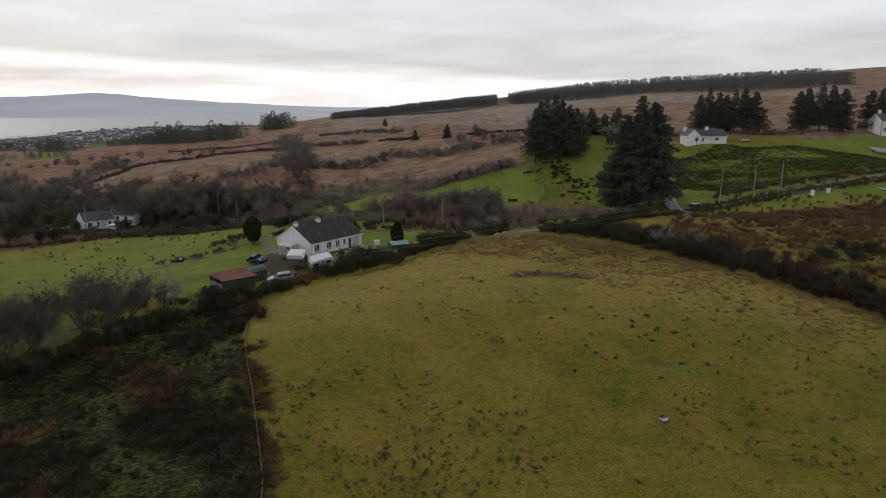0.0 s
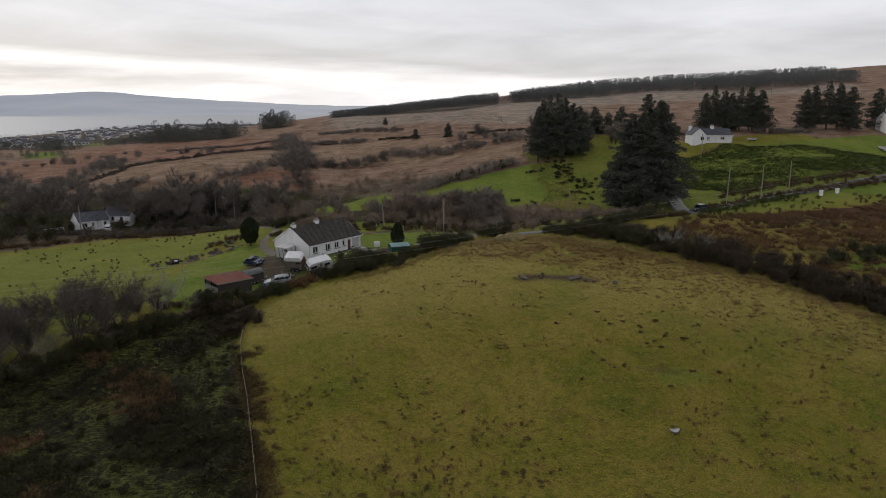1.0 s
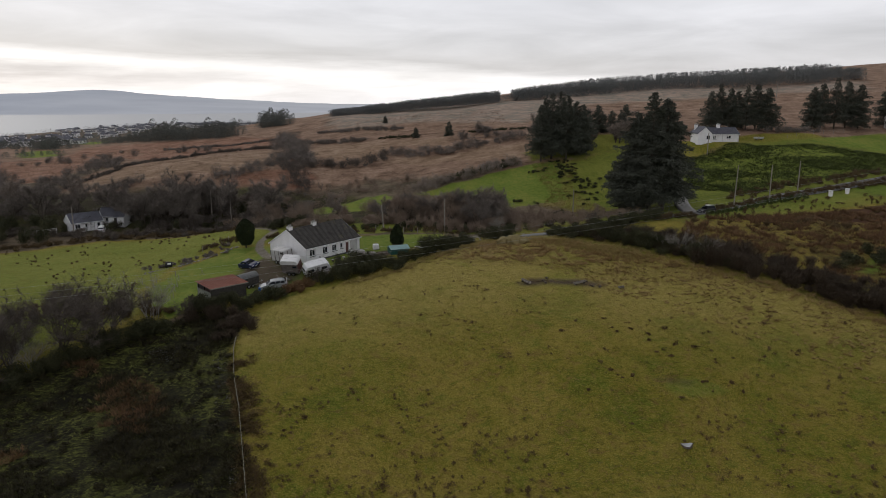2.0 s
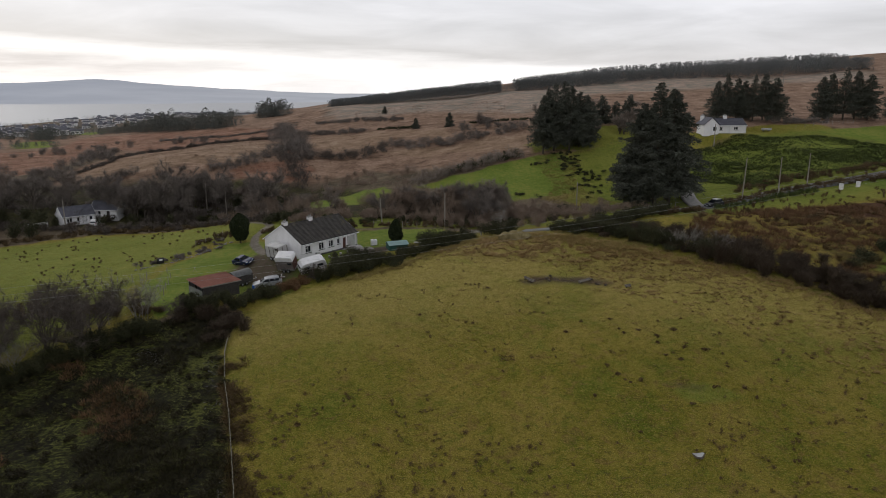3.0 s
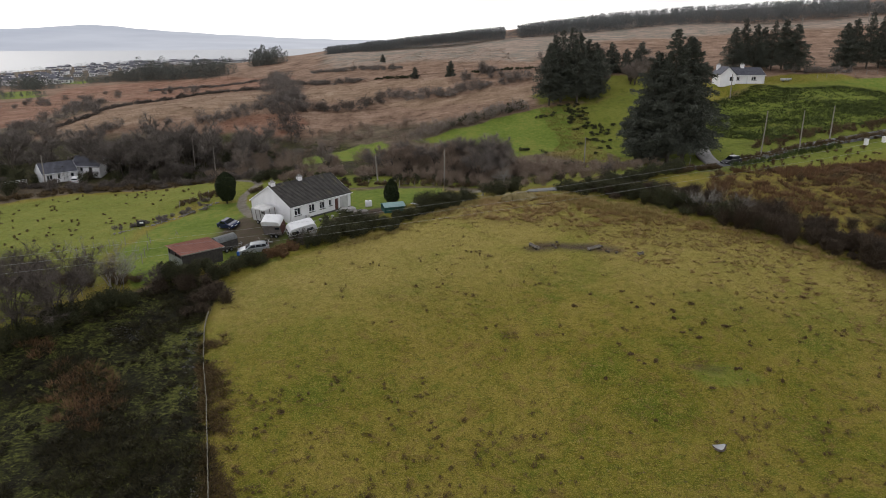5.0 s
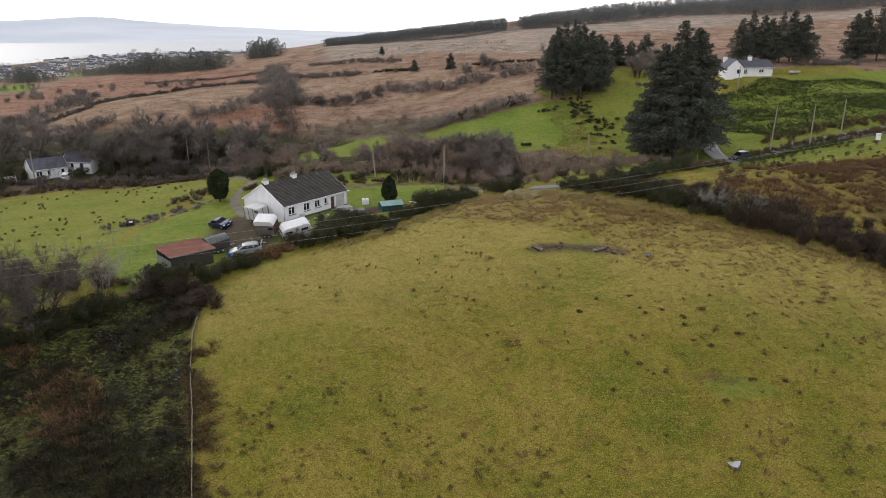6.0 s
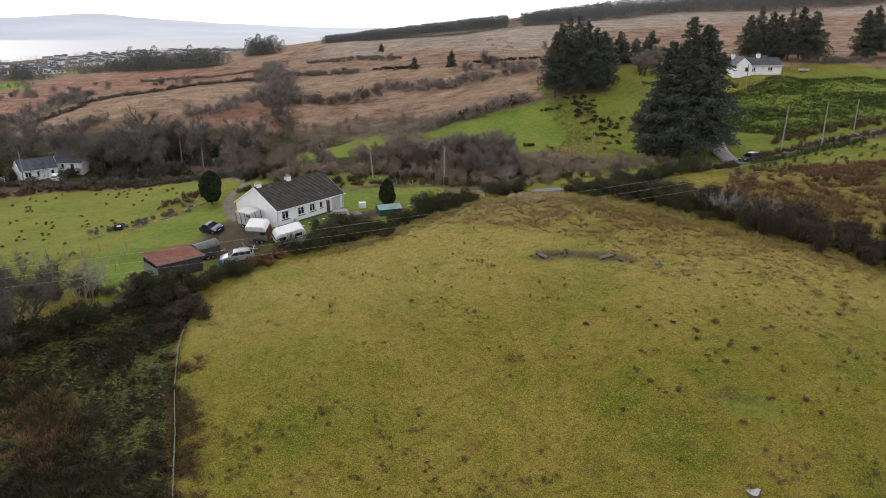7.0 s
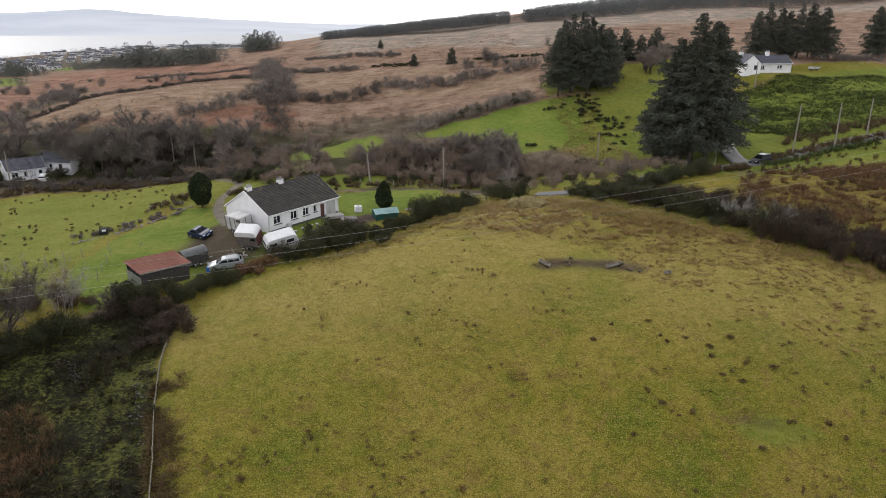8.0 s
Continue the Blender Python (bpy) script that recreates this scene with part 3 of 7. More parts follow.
RPATCH = [(66.5, 117), (70, 121.5), (75, 124.5), (84, 127), (88, 118), (74, 115)]
FRESH = [(26, 87.1), (27.8, 88.3), (30.9, 88.9), (34.6, 87.7), (36.4, 86.5), (30, 84.4), (27.6, 85)]
WORN = [(25, 89.1), (29, 89), (32, 87.1), (29.4, 86.2), (26, 87.4)]
LANESIDE = [(26, 152), (34, 160), (52, 176), (62, 198), (100, 212), (135, 222), (150, 190), (62, 150), (38, 144)]
VALLEY = [(-160, 168), (-100, 172), (-60, 171), (-44, 163), (-30, 158), (10, 155), (28, 158), (14, 177), (-10, 188), (-45, 203), (-90, 205), (-160, 212)]
MUDPATCH = [(10.6, 115), (13, 117), (17.5, 116.8), (22, 116.2), (26.5, 114), (25, 112.2), (21, 113), (16, 114), (12, 113.6)]
DRIVE = [(-44, 164), (-38.5, 158), (-37, 154.8), (-37.7, 151.3), (-38, 146.7), (-37.3, 142.6), (-34.6, 136.8), (-32.4, 132.2)]
PARKING = [(-38, 133), (-33, 136), (-28, 129), (-22, 125), (-26, 120), (-33, 119), (-38, 126)]
YARD = [(-20, 128), (-15, 136), (-9, 138), (-8, 134), (-14, 130), (-19, 125)]


def inside(poly, x, y, feather, warp=0.0, seed=3):
    """1 well inside the outline, 0 outside, 0.5 on it."""
    if warp:
        x = x + warp * (vnoise(x, y, 0.16, seed) - 0.5) * 2
        y = y + warp * (vnoise(x, y, 0.16, seed + 5) - 0.5) * 2
    p = np.array(poly)
    q = np.roll(p, -1, 0)
    odd, near = np.zeros(x.shape, bool), np.full(x.shape, 1e9)
    for (ax, ay), (bx, by) in zip(p, q):
        cut = (ay > y) != (by > y)
        with np.errstate(divide="ignore", invalid="ignore"):
            odd ^= cut & (x < (bx - ax) * (y - ay) / (by - ay if by != ay else 1e-9) + ax)
        t = np.clip(((x - ax) * (bx - ax) + (y - ay) * (by - ay)) / ((bx - ax) ** 2 + (by - ay) ** 2), 0, 1)
        near = np.minimum(near, np.hypot(x - ax - t * (bx - ax), y - ay - t * (by - ay)))
    return np.clip(0.5 + np.where(odd, near, -near) / (2 * feather), 0, 1)


def along(x, y, line, width, feather):
    near = np.full(x.shape, 1e9)
    for (ax, ay), (bx, by) in zip(line, line[1:]):
        t = np.clip(((x - ax) * (bx - ax) + (y - ay) * (by - ay)) / ((bx - ax) ** 2 + (by - ay) ** 2), 0, 1)
        near = np.minimum(near, np.hypot(x - ax - t * (bx - ax), y - ay - t * (by - ay)))
    return np.clip(0.5 + (width - near) / (2 * feather), 0, 1)


def spaced(lo, hi, step, reach_lo, reach_hi, grow):
    """Even steps between lo and hi, then steps that grow outwards."""
    mid = list(np.arange(lo, hi + 1e-6, step))
    s, a = step, lo
    while a > reach_lo:
        s *= grow
        a -= s
        mid.insert(0, a)
    s, b = step, mid[-1]
    while b < reach_hi:
        s *= grow
        b += s
        mid.append(b)
    return np.array(mid)


mx = np.maximum.reduce
gx = spaced(-72, 76, 0.6, -2600, 2600, 1.055)
gy = np.concatenate([spaced(58, 150, 0.55, -700, 150.1, 1.08)[:-1], spaced(150.6, 262, 1.1, 150.6, 4200, 1.05)])
GX, GY = (a.ravel() for a in np.meshgrid(gx, gy))
GZ = ground(GX, GY)
w_field, w_bog = inside(FIELD, GX, GY, 1.0), inside(BOGLAND, GX, GY, 1.5)
near_land = smooth01((420 - np.hypot(GX, GY)) / 200)
tuss = vnoise(GX, GY, 0.55, 11) - 0.5
GZ = GZ + tuss * np.where(w_field > 0.5, 0.16, 0.42) * near_land + (vnoise(GX, GY, 0.06, 21) - 0.5) * np.where(w_field > 0.5, 0.5, 0.9) * near_land
far_land = smooth01((np.hypot(GX, GY) - 230) / 100) * smooth01((GZ + 1) / 10)
GZ = GZ + (vnoise(GX, GY, 0.02, 31) - 0.5) * 3.0 * far_land
for px, py, pz, r, run in PADS:
    w = 1 - smooth01((np.hypot(GX - px, GY - py) - r) / 3)
    GZ = GZ * (1 - w) + pz * w
nx, ny = len(gx), len(gy)
idx = np.arange(nx * ny).reshape(ny, nx)
quads = np.stack([idx[:-1, :-1], idx[:-1, 1:], idx[1:, 1:], idx[1:, :-1]], -1).reshape(-1, 4)
LANE = [(15, 143.2), (19, 141.2), (26, 140.5), (36, 146.5), (45, 151.5), (53, 155.5), (62, 161), (72, 166.8), (88, 172.8), (104, 179.6), (122, 188.5), (150, 200)]
BYLANE = [(62, 196), (59.5, 186), (57.2, 176), (55.0, 166), (54.0, 157.2)]
w_lane = mx([along(GX, GY, l_, 3.2, 1.2) for l_ in (LANE, BYLANE)])
GZ = GZ * (1 - w_lane) + (ground(GX, GY) - 0.12) * w_lane
land = raw_mesh("ground", np.stack([GX, GY, GZ], 1), quads, M_GROUND)
land.polygons.foreach_set("use_smooth", np.ones(len(quads), bool))
COVERS = {
    "pasture": mx([w_field, inside(FIELD, GX, GY, 4.0), 0.60 * smooth01((154 - GY) / 8) * (1 - w_bog) * (1 - 0.14 * inside(RUSHES, GX, GY, 2)), inside(PASTURE, GX, GY, 1.5, 2.5), inside(VERGE, GX, GY, 2, 2), 0.58 * inside(LANESIDE, GX, GY, 3, 2), 0.6 * inside(ROUGH, GX, GY, 2, 3), 0.62 * inside(BACKGARDEN, GX, GY, 2, 2), 0.6 * inside(LANESCRUB, GX, GY, 2, 2), inside(COTTAGEGREEN, GX, GY, 3, 2) * 0.7, 0.62 * inside(LANEND, GX, GY, 2, 2), 0.6 * inside(WOODFLOOR, GX, GY, 3, 3), 0.36 * smooth01((GY - 395) / 25) * smooth01((-0.22 - GX / (np.abs(GY) + 20)) / 0.06)]),
    "lush": mx([inside(GARDEN, GX, GY, 1.5, 1.5), inside(GREEN, GX, GY, 1.2, 1.5), inside(GREEN2, GX, GY, 2, 2), 0.52 * inside(LANEND, GX, GY, 2, 2), 0.56 * inside(BACKGARDEN, GX, GY, 2, 2), 0.5 * inside(LANESCRUB, GX, GY, 2, 2), 0.55 * inside(ROUGH, GX, GY, 3, 3), 0.5 * inside(WOODFLOOR, GX, GY, 3, 3), inside(RPATCH, GX, GY, 1.5, 1.5) * 0.75, inside(RGREEN, GX, GY, 2, 2) * 0.62,
                inside(LAWN, GX, GY, 1.2, 1), 0.56 * inside(PASTURE, GX, GY, 3, 2), inside(GREEN3, GX, GY, 1.5, 1.5), inside(LAWN2, GX, GY, 1.2, 1), 0.5 * inside(VERGE, GX, GY, 2, 2), 0.58 * inside(LANESIDE, GX, GY, 3, 2), inside(FARGREEN, GX, GY, 3, 3), inside(FARGREEN2, GX, GY, 4, 3), 0.40 * inside(COTTAGEGREEN, GX, GY, 3, 2), 0.5 * inside(FRESH, GX, GY, 0.8, 0.8)]),
    "rust": mx([inside(q, GX, GY, 3, 3) for q in (RUST1, RUST2, RUST3)]),
    "tan": mx([inside(q, GX, GY, 2.5, 3) for q in (TAN1, TAN2, TAN3)]),
    "heath": 0.72 * inside(HEATH, GX, GY, 8, 6),
    "thicket": mx([0.6 * smooth01((GY - 395) / 25) * smooth01((-0.22 - GX / (np.abs(GY) + 20)) / 0.06), 0.8 * inside(WEDGE, GX, GY, 4, 3), 0.75 * inside(SCRUBLAND, GX, GY, 4, 3), 0.7 * inside(VALLEY, GX, GY, 4, 3), 0.68 * smooth01((204 - GY) / 8)]),
    "bog": mx([w_bog, 0.58 * inside(VALLEY, GX, GY, 4, 3)]),
    "rushy": 0.74 * inside(RUSHES, GX, GY, 2, 3),
    # Straw upslope is bleached grass, its ramp also lightening the field with distance.
    "straw": mx([0.47 * inside(PASTURE, GX, GY, 3, 2), w_field * (0.78 * smooth01((GY + 0.30 * np.abs(GX - 12) - 86) / 38)), 0.55 * inside(BANK, GX, GY, 2, 2), 0.45 * inside(LANESCRUB, GX, GY, 2, 2)]),
    "mud": mx([0.74 * inside(MUDPATCH, GX, GY, 1.6, 1.0), 0.48 * inside(WORN, GX, GY, 0.9, 0.8), 0.8 * inside(YARD, GX, GY, 1.5, 1), 0.64 * inside(PARKING, GX, GY, 2.5, 1)]),
    "gravel": mx([along(GX, GY, DRIVE, 0.8, 0.7)]),
}
for nm, vals in COVERS.items():
    at_ = land.attributes.new(nm, "FLOAT", "POINT")
    at_.data.foreach_set("value", vals.astype(np.float32))
tagged(new("ground", land), "rolling pasture, bog and brown bracken moor", "ground", kind="structure")

LAND_Z = GZ.reshape(ny, nx)


def top_of(x, y):
    """Height of the finished ground, tussocks and all."""
    x, y = np.atleast_1d(np.asarray(x, float)), np.atleast_1d(np.asarray(y, float))
    i, j = np.clip(np.searchsorted(gx, x) - 1, 0, nx - 2), np.clip(np.searchsorted(gy, y) - 1, 0, ny - 2)
    a, b = (x - gx[i]) / (gx[i + 1] - gx[i]), (y - gy[j]) / (gy[j + 1] - gy[j])
    return (LAND_Z[j, i] * (1 - a) + LAND_Z[j, i + 1] * a) * (1 - b) + (LAND_Z[j + 1, i] * (1 - a) + LAND_Z[j + 1, i + 1] * a) * b


# the sea and the hills across it
sea = raw_mesh("water", [(-5000, 500, 0), (3000, 500, 0), (3000, 4900, 0), (-5000, 4900, 0)], [(0, 1, 2, 3)], M_SEA)
tagged(new("water", sea), "flat pale grey sea lough under cloud", "sea", kind="structure")


def far_hills():
    xs, ts = np.linspace(-3400, 900, 160), np.linspace(0, 1, 24)
    X, T = (a.ravel() for a in np.meshgrid(xs, ts))
    crest = 46 + 10 * np.exp(-((X + 1320) / 260) ** 2) + 9 * np.exp(-((X + 1250) / 120) ** 2) - 36 * smooth01((X + 1180) / 850) + 7 * vnoise(X, X * 0, 0.006, 5) + 3 * vnoise(X, X * 0, 0.03, 6)
    shore = 1720 + 260 * smooth01((X + 1000) / 900)
    Z = -2 + (crest + 2) * np.sin(T * math.pi / 2) ** 1.15 + 6 * (vnoise(X, T * 900, 0.008, 8) - 0.5) * T * (1 - T) * 4
    n, m = len(xs), len(ts)
    i = np.arange(n * m).reshape(m, n)
    f = np.stack([i[:-1, :-1], i[:-1, 1:], i[1:, 1:], i[1:, :-1]], -1).reshape(-1, 4)
    me = raw_mesh("backdrop", np.stack([X, shore + T * 900, Z], 1), f, M_HAZE_HILLS)
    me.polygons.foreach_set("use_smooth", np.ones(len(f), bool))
    tagged(new("backdrop", me), "low hills across the water, glowing blue-grey as painted haze", "hills", kind="structure")


far_hills()


# ---- plants ----
def rng_of(seed):
    return np.random.default_rng(seed)


def tri_cards(p, size, rng, flat=0.0, length=1.0):
    """A small loose triangle at each point, turned at random."""
    n = len(p)
    a = rng.normal(size=(n, 3))
    a[:, 2] *= 1 - flat
    a /= np.linalg.norm(a, axis=1)[:, None] + 1e-9
    b = np.cross(a, rng.normal(size=(n, 3)))
    b /= np.linalg.norm(b, axis=1)[:, None] + 1e-9
    s = np.broadcast_to(np.asarray(size, float), (n,))[:, None] * rng.uniform(0.6, 1.4, (n, 1))
    v = np.stack([p - a * s * 0.5 * length, p + a * s * 0.5 * length, p + b * s * 0.7], 1).reshape(-1, 3)
    return v, np.arange(3 * n).reshape(-1, 3)


def blades(p, h, spread, k, width, rng):
    """k thin leaning blades from each point."""
    n = len(p)
    P = np.repeat(p, k, 0)
    H = np.repeat(np.broadcast_to(np.asarray(h, float), (n,)), k) * rng.uniform(0.5, 1.15, n * k)
    S = np.repeat(np.broadcast_to(np.asarray(spread, float), (n,)), k)
    ang, rad = rng.uniform(0, 2 * np.pi, n * k), np.sqrt(rng.random(n * k)) * S * 0.5
    foot = P + np.stack([np.cos(ang) * rad, np.sin(ang) * rad, np.zeros(n * k) - 0.05], 1)
    lean = rng.uniform(0.1, 0.9, n * k) * S
    tip = foot + np.stack([np.cos(ang) * lean, np.sin(ang) * lean, H], 1)
    t2 = rng.uniform(0, 2 * np.pi, n * k)
    side = np.stack([np.cos(t2), np.sin(t2), np.zeros(n * k)], 1) * (width * rng.uniform(0.6, 1.4, n * k))[:, None]
    v = np.stack([foot - side, foot + side, tip], 1).reshape(-1, 3)
    return v, np.arange(3 * n * k).reshape(-1, 3)


def join_arrays(items):
    vs, fs, o = [], [], 0
    for v, f in items:
        vs.append(v)
        fs.append(f + o)
        o += len(v)
    return np.concatenate(vs), np.concatenate(fs)


def at_ground(x, y, up=0.0):
    return np.stack([x, y, top_of(x, y) + up], 1)


def scatter(poly, n, rng, keep=None):
    """n random places inside an outline."""
    p = np.array(poly)
    x0, y0, x1, y1 = *p.min(0), *p.max(0)
    out = []
    while sum(len(o) for o in out) < n:
        q = rng.uniform((x0, y0), (x1, y1), (n * 2, 2))
        ok = inside(poly, q[:, 0], q[:, 1], 0.5) > 0.5
        if keep is not None:
            ok &= keep(q[:, 0], q[:, 1]) > rng.random(len(q))
        out.append(q[ok])
    q = np.concatenate(out)[:n]
    return q[:, 0], q[:, 1]


def on_line(line, step, jitter, rng):
    """Places along a bent line."""
    xs, ys = [], []
    for (ax, ay), (bx, by) in zip(line, line[1:]):
        n = max(1, int(math.hypot(bx - ax, by - ay) / step))
        t = (np.arange(n) + rng.random(n)) / n
        xs.append(ax + t * (bx - ax) + rng.normal(0, jitter, n))
        ys.append(ay + t * (by - ay) + rng.normal(0, jitter, n))
    return np.concatenate(xs), np.concatenate(ys)


def shrub_points(c, r, h, n, rng, lumps=5):
    """Points over the lumpy outside of a bush that stands at c."""
    k = rng.integers(0, lumps, n)
    la, lr = rng.uniform(0, 2 * np.pi, lumps), rng.uniform(0.1, 0.6, lumps) * r
    lc = np.stack([np.cos(la) * lr, np.sin(la) * lr, rng.uniform(0.35, 0.68, lumps) * h], 1)
    ls = rng.uniform(0.32, 0.55, lumps)
    d = rng.normal(size=(n, 3))
    d /= np.linalg.norm(d, axis=1)[:, None]
    rad = (rng.random(n) ** 0.25)[:, None]
    p = lc[k] + d * rad * np.stack([ls[k] * r, ls[k] * r, ls[k] * h * 0.75], 1)
    p[:, 2] = np.maximum(p[:, 2], 0.02)
    return p + np.asarray(c)


def shrubs(xs, ys, r, h, n, size, rng, sticks=0.0):
    """Many bushes in one array; sticks: the share of bare upright shoots."""
    items = []
    n, size = int(n * 0.7), size * 1.17
    zs, swell = top_of(xs, ys), 0.35 + 1.35 * vnoise(xs, ys, 0.32, 77)
    for x, y, z, sw in zip(xs, ys, zs, swell):
        rr, hh = r * rng.uniform(0.6, 1.35), h * rng.uniform(0.6, 1.25) * sw
        m = int(n * (1 - sticks))
        if m:
            items.append(tri_cards(shrub_points((x, y, z - 0.1), rr, hh, m, rng), size, rng))
        if sticks:
            items.append(shoots((x, y, z - 0.1), rr, hh, int(n * sticks), size * 0.12, rng))
    return join_arrays(items)


def shoots(c, r, h, n, w, rng):
    """Bare shoots: each a long thin sliver, fanning up from the foot."""
    a = rng.uniform(0, 2 * np.pi, n)
    k = rng.random(n)
    foot = np.stack([np.cos(a) * r * 0.35 * k, np.sin(a) * r * 0.35 * k, rng.uniform(0.0, 0.55, n) * h], 1)
    out = rng.uniform(0.15, 0.75, n) * r
    tip = foot + np.stack([np.cos(a) * out + rng.normal(0, 0.12 * r, n), np.sin(a) * out + rng.normal(0, 0.12 * r, n), rng.uniform(0.2, 0.6, n) * h], 1)
    tip[:, 2] = np.minimum(tip[:, 2], h * rng.uniform(0.8, 1.05, n))
    t = rng.normal(size=(n, 3))
    t /= np.linalg.norm(t, axis=1)[:, None]
    v = np.stack([foot - t * w, foot + t * w, tip], 1).reshape(-1, 3) + np.asarray(c)
    return v, np.arange(3 * n).reshape(-1, 3)


def stuff(name, arrays, mat, label, category):
    return tagged(new(name, raw_mesh(name, *arrays, mat)), label, category, kind="stuff")


def tube(a, b, ra, rb, sides=5):
    a, b = np.asarray(a, float), np.asarray(b, float)
    d = b - a
    d /= np.linalg.norm(d) + 1e-9
    u = np.cross(d, (0.3, 0.9, 0.2))
    u /= np.linalg.norm(u)
    w = np.cross(d, u)
    t = np.linspace(0, 2 * np.pi, sides, endpoint=False)
    ring = np.cos(t)[:, None] * u + np.sin(t)[:, None] * w
    v = np.concatenate([a + ring * ra, b + ring * rb])
    i = np.arange(sides)
    j = (i + 1) % sides
    f = np.concatenate([np.stack([i, j, j + sides], 1), np.stack([i, j + sides, i + sides], 1)])
    return v, f


def bare_tree_meshes(h, seed, stems=2, lean=0.25, twigs=1500, spread=0.5, twig_w=0.018, thick=0.013, first=0.2, forks=4):
    """A leafless tree: tapered trunk, forking limbs and a crown of fine twigs."""
    r = rng_of(seed)
    wood, ends = [], []

    def grow(p, d, length, rad, level):
        mid = p + d * length * 0.5 + r.normal(0, 0.04, 3) * length
        q = p + d * length + r.normal(0, 0.05, 3) * length
        n = 5 if level < 2 else 3
        wood.append(tube(p, mid, rad, rad * 0.82, n))
        wood.append(tube(mid, q, rad * 0.82, rad * 0.6, n))
        if level >= 2:
            ends.append((mid, q))
        if level >= forks:
            return
        for i in range(r.integers(2, 4)):
            nd = d + r.normal(0, spread * 1.15, 3) * np.array([1, 1, 0.6])
            nd[2] = nd[2] * 0.9 + 0.12
            nd /= np.linalg.norm(nd)
            grow(p + (q - p) * (1.0 if i == 0 else r.uniform(0.45, 0.95)), nd, length * r.uniform(0.62, 0.88), rad * 0.68, level + 1)

    for _ in range(stems):
        d = np.array([r.normal(0, lean), r.normal(0, lean), 1.0])
        d /= np.linalg.norm(d)
        grow(np.array([r.normal(0, 0.15), r.normal(0, 0.15), -0.2]), d, h * first * r.uniform(0.7, 1.3), h * thick, 0)
    ea, eb = np.array([e[0] for e in ends]), np.array([e[1] for e in ends])
    k = r.integers(0, len(ends), twigs)
    foot = ea[k] + (eb[k] - ea[k]) * r.random((twigs, 1))
    d = (eb[k] - ea[k])
    d /= np.linalg.norm(d, axis=1)[:, None] + 1e-9
    d = d * 0.45 + r.normal(0, 0.6, (twigs, 3)) + np.array([0, 0, 0.25])
    d /= np.linalg.norm(d, axis=1)[:, None]
    ln = h * r.uniform(0.025, 0.085, (twigs, 1))
    t = np.cross(d, r.normal(size=(twigs, 3)))
    t /= np.linalg.norm(t, axis=1)[:, None] + 1e-9
    v = np.stack([foot - t * twig_w, foot + t * twig_w, foot + d * ln], 1).reshape(-1, 3)
    s = max(1e-6, np.percentile(v[:, 2], 99.5))
    wv, wf = join_arrays(wood)
    k = h / s
    return wv * k, wf, v * k, np.arange(3 * twigs).reshape(-1, 3)


def bare_tree(label, h, seed, mat, group="", bark=None, **kw):
    wv, wf, tv, tf = bare_tree_meshes(h, seed, **kw)
    t = thing("tree", label, "tree", group)
    part("trunk", raw_mesh("trunk", wv, wf, bark or M_BARK), None, t)
    part("crown", raw_mesh("crown", tv, tf, mat), None, t)
    return t


def sprays(p, d, length, width, rng):
    """Long thin needle sprays that point along d."""
    n = len(p)
    side = np.cross(d, rng.normal(size=(n, 3)))
    side /= np.linalg.norm(side, axis=1)[:, None] + 1e-9
    L = (length * rng.uniform(0.6, 1.4, n))[:, None]
    W = (width * rng.uniform(0.6, 1.4, n))[:, None]
    v = np.stack([p - side * W, p + side * W, p + d * L], 1).reshape(-1, 3)
    return v, np.arange(3 * n).reshape(-1, 3)


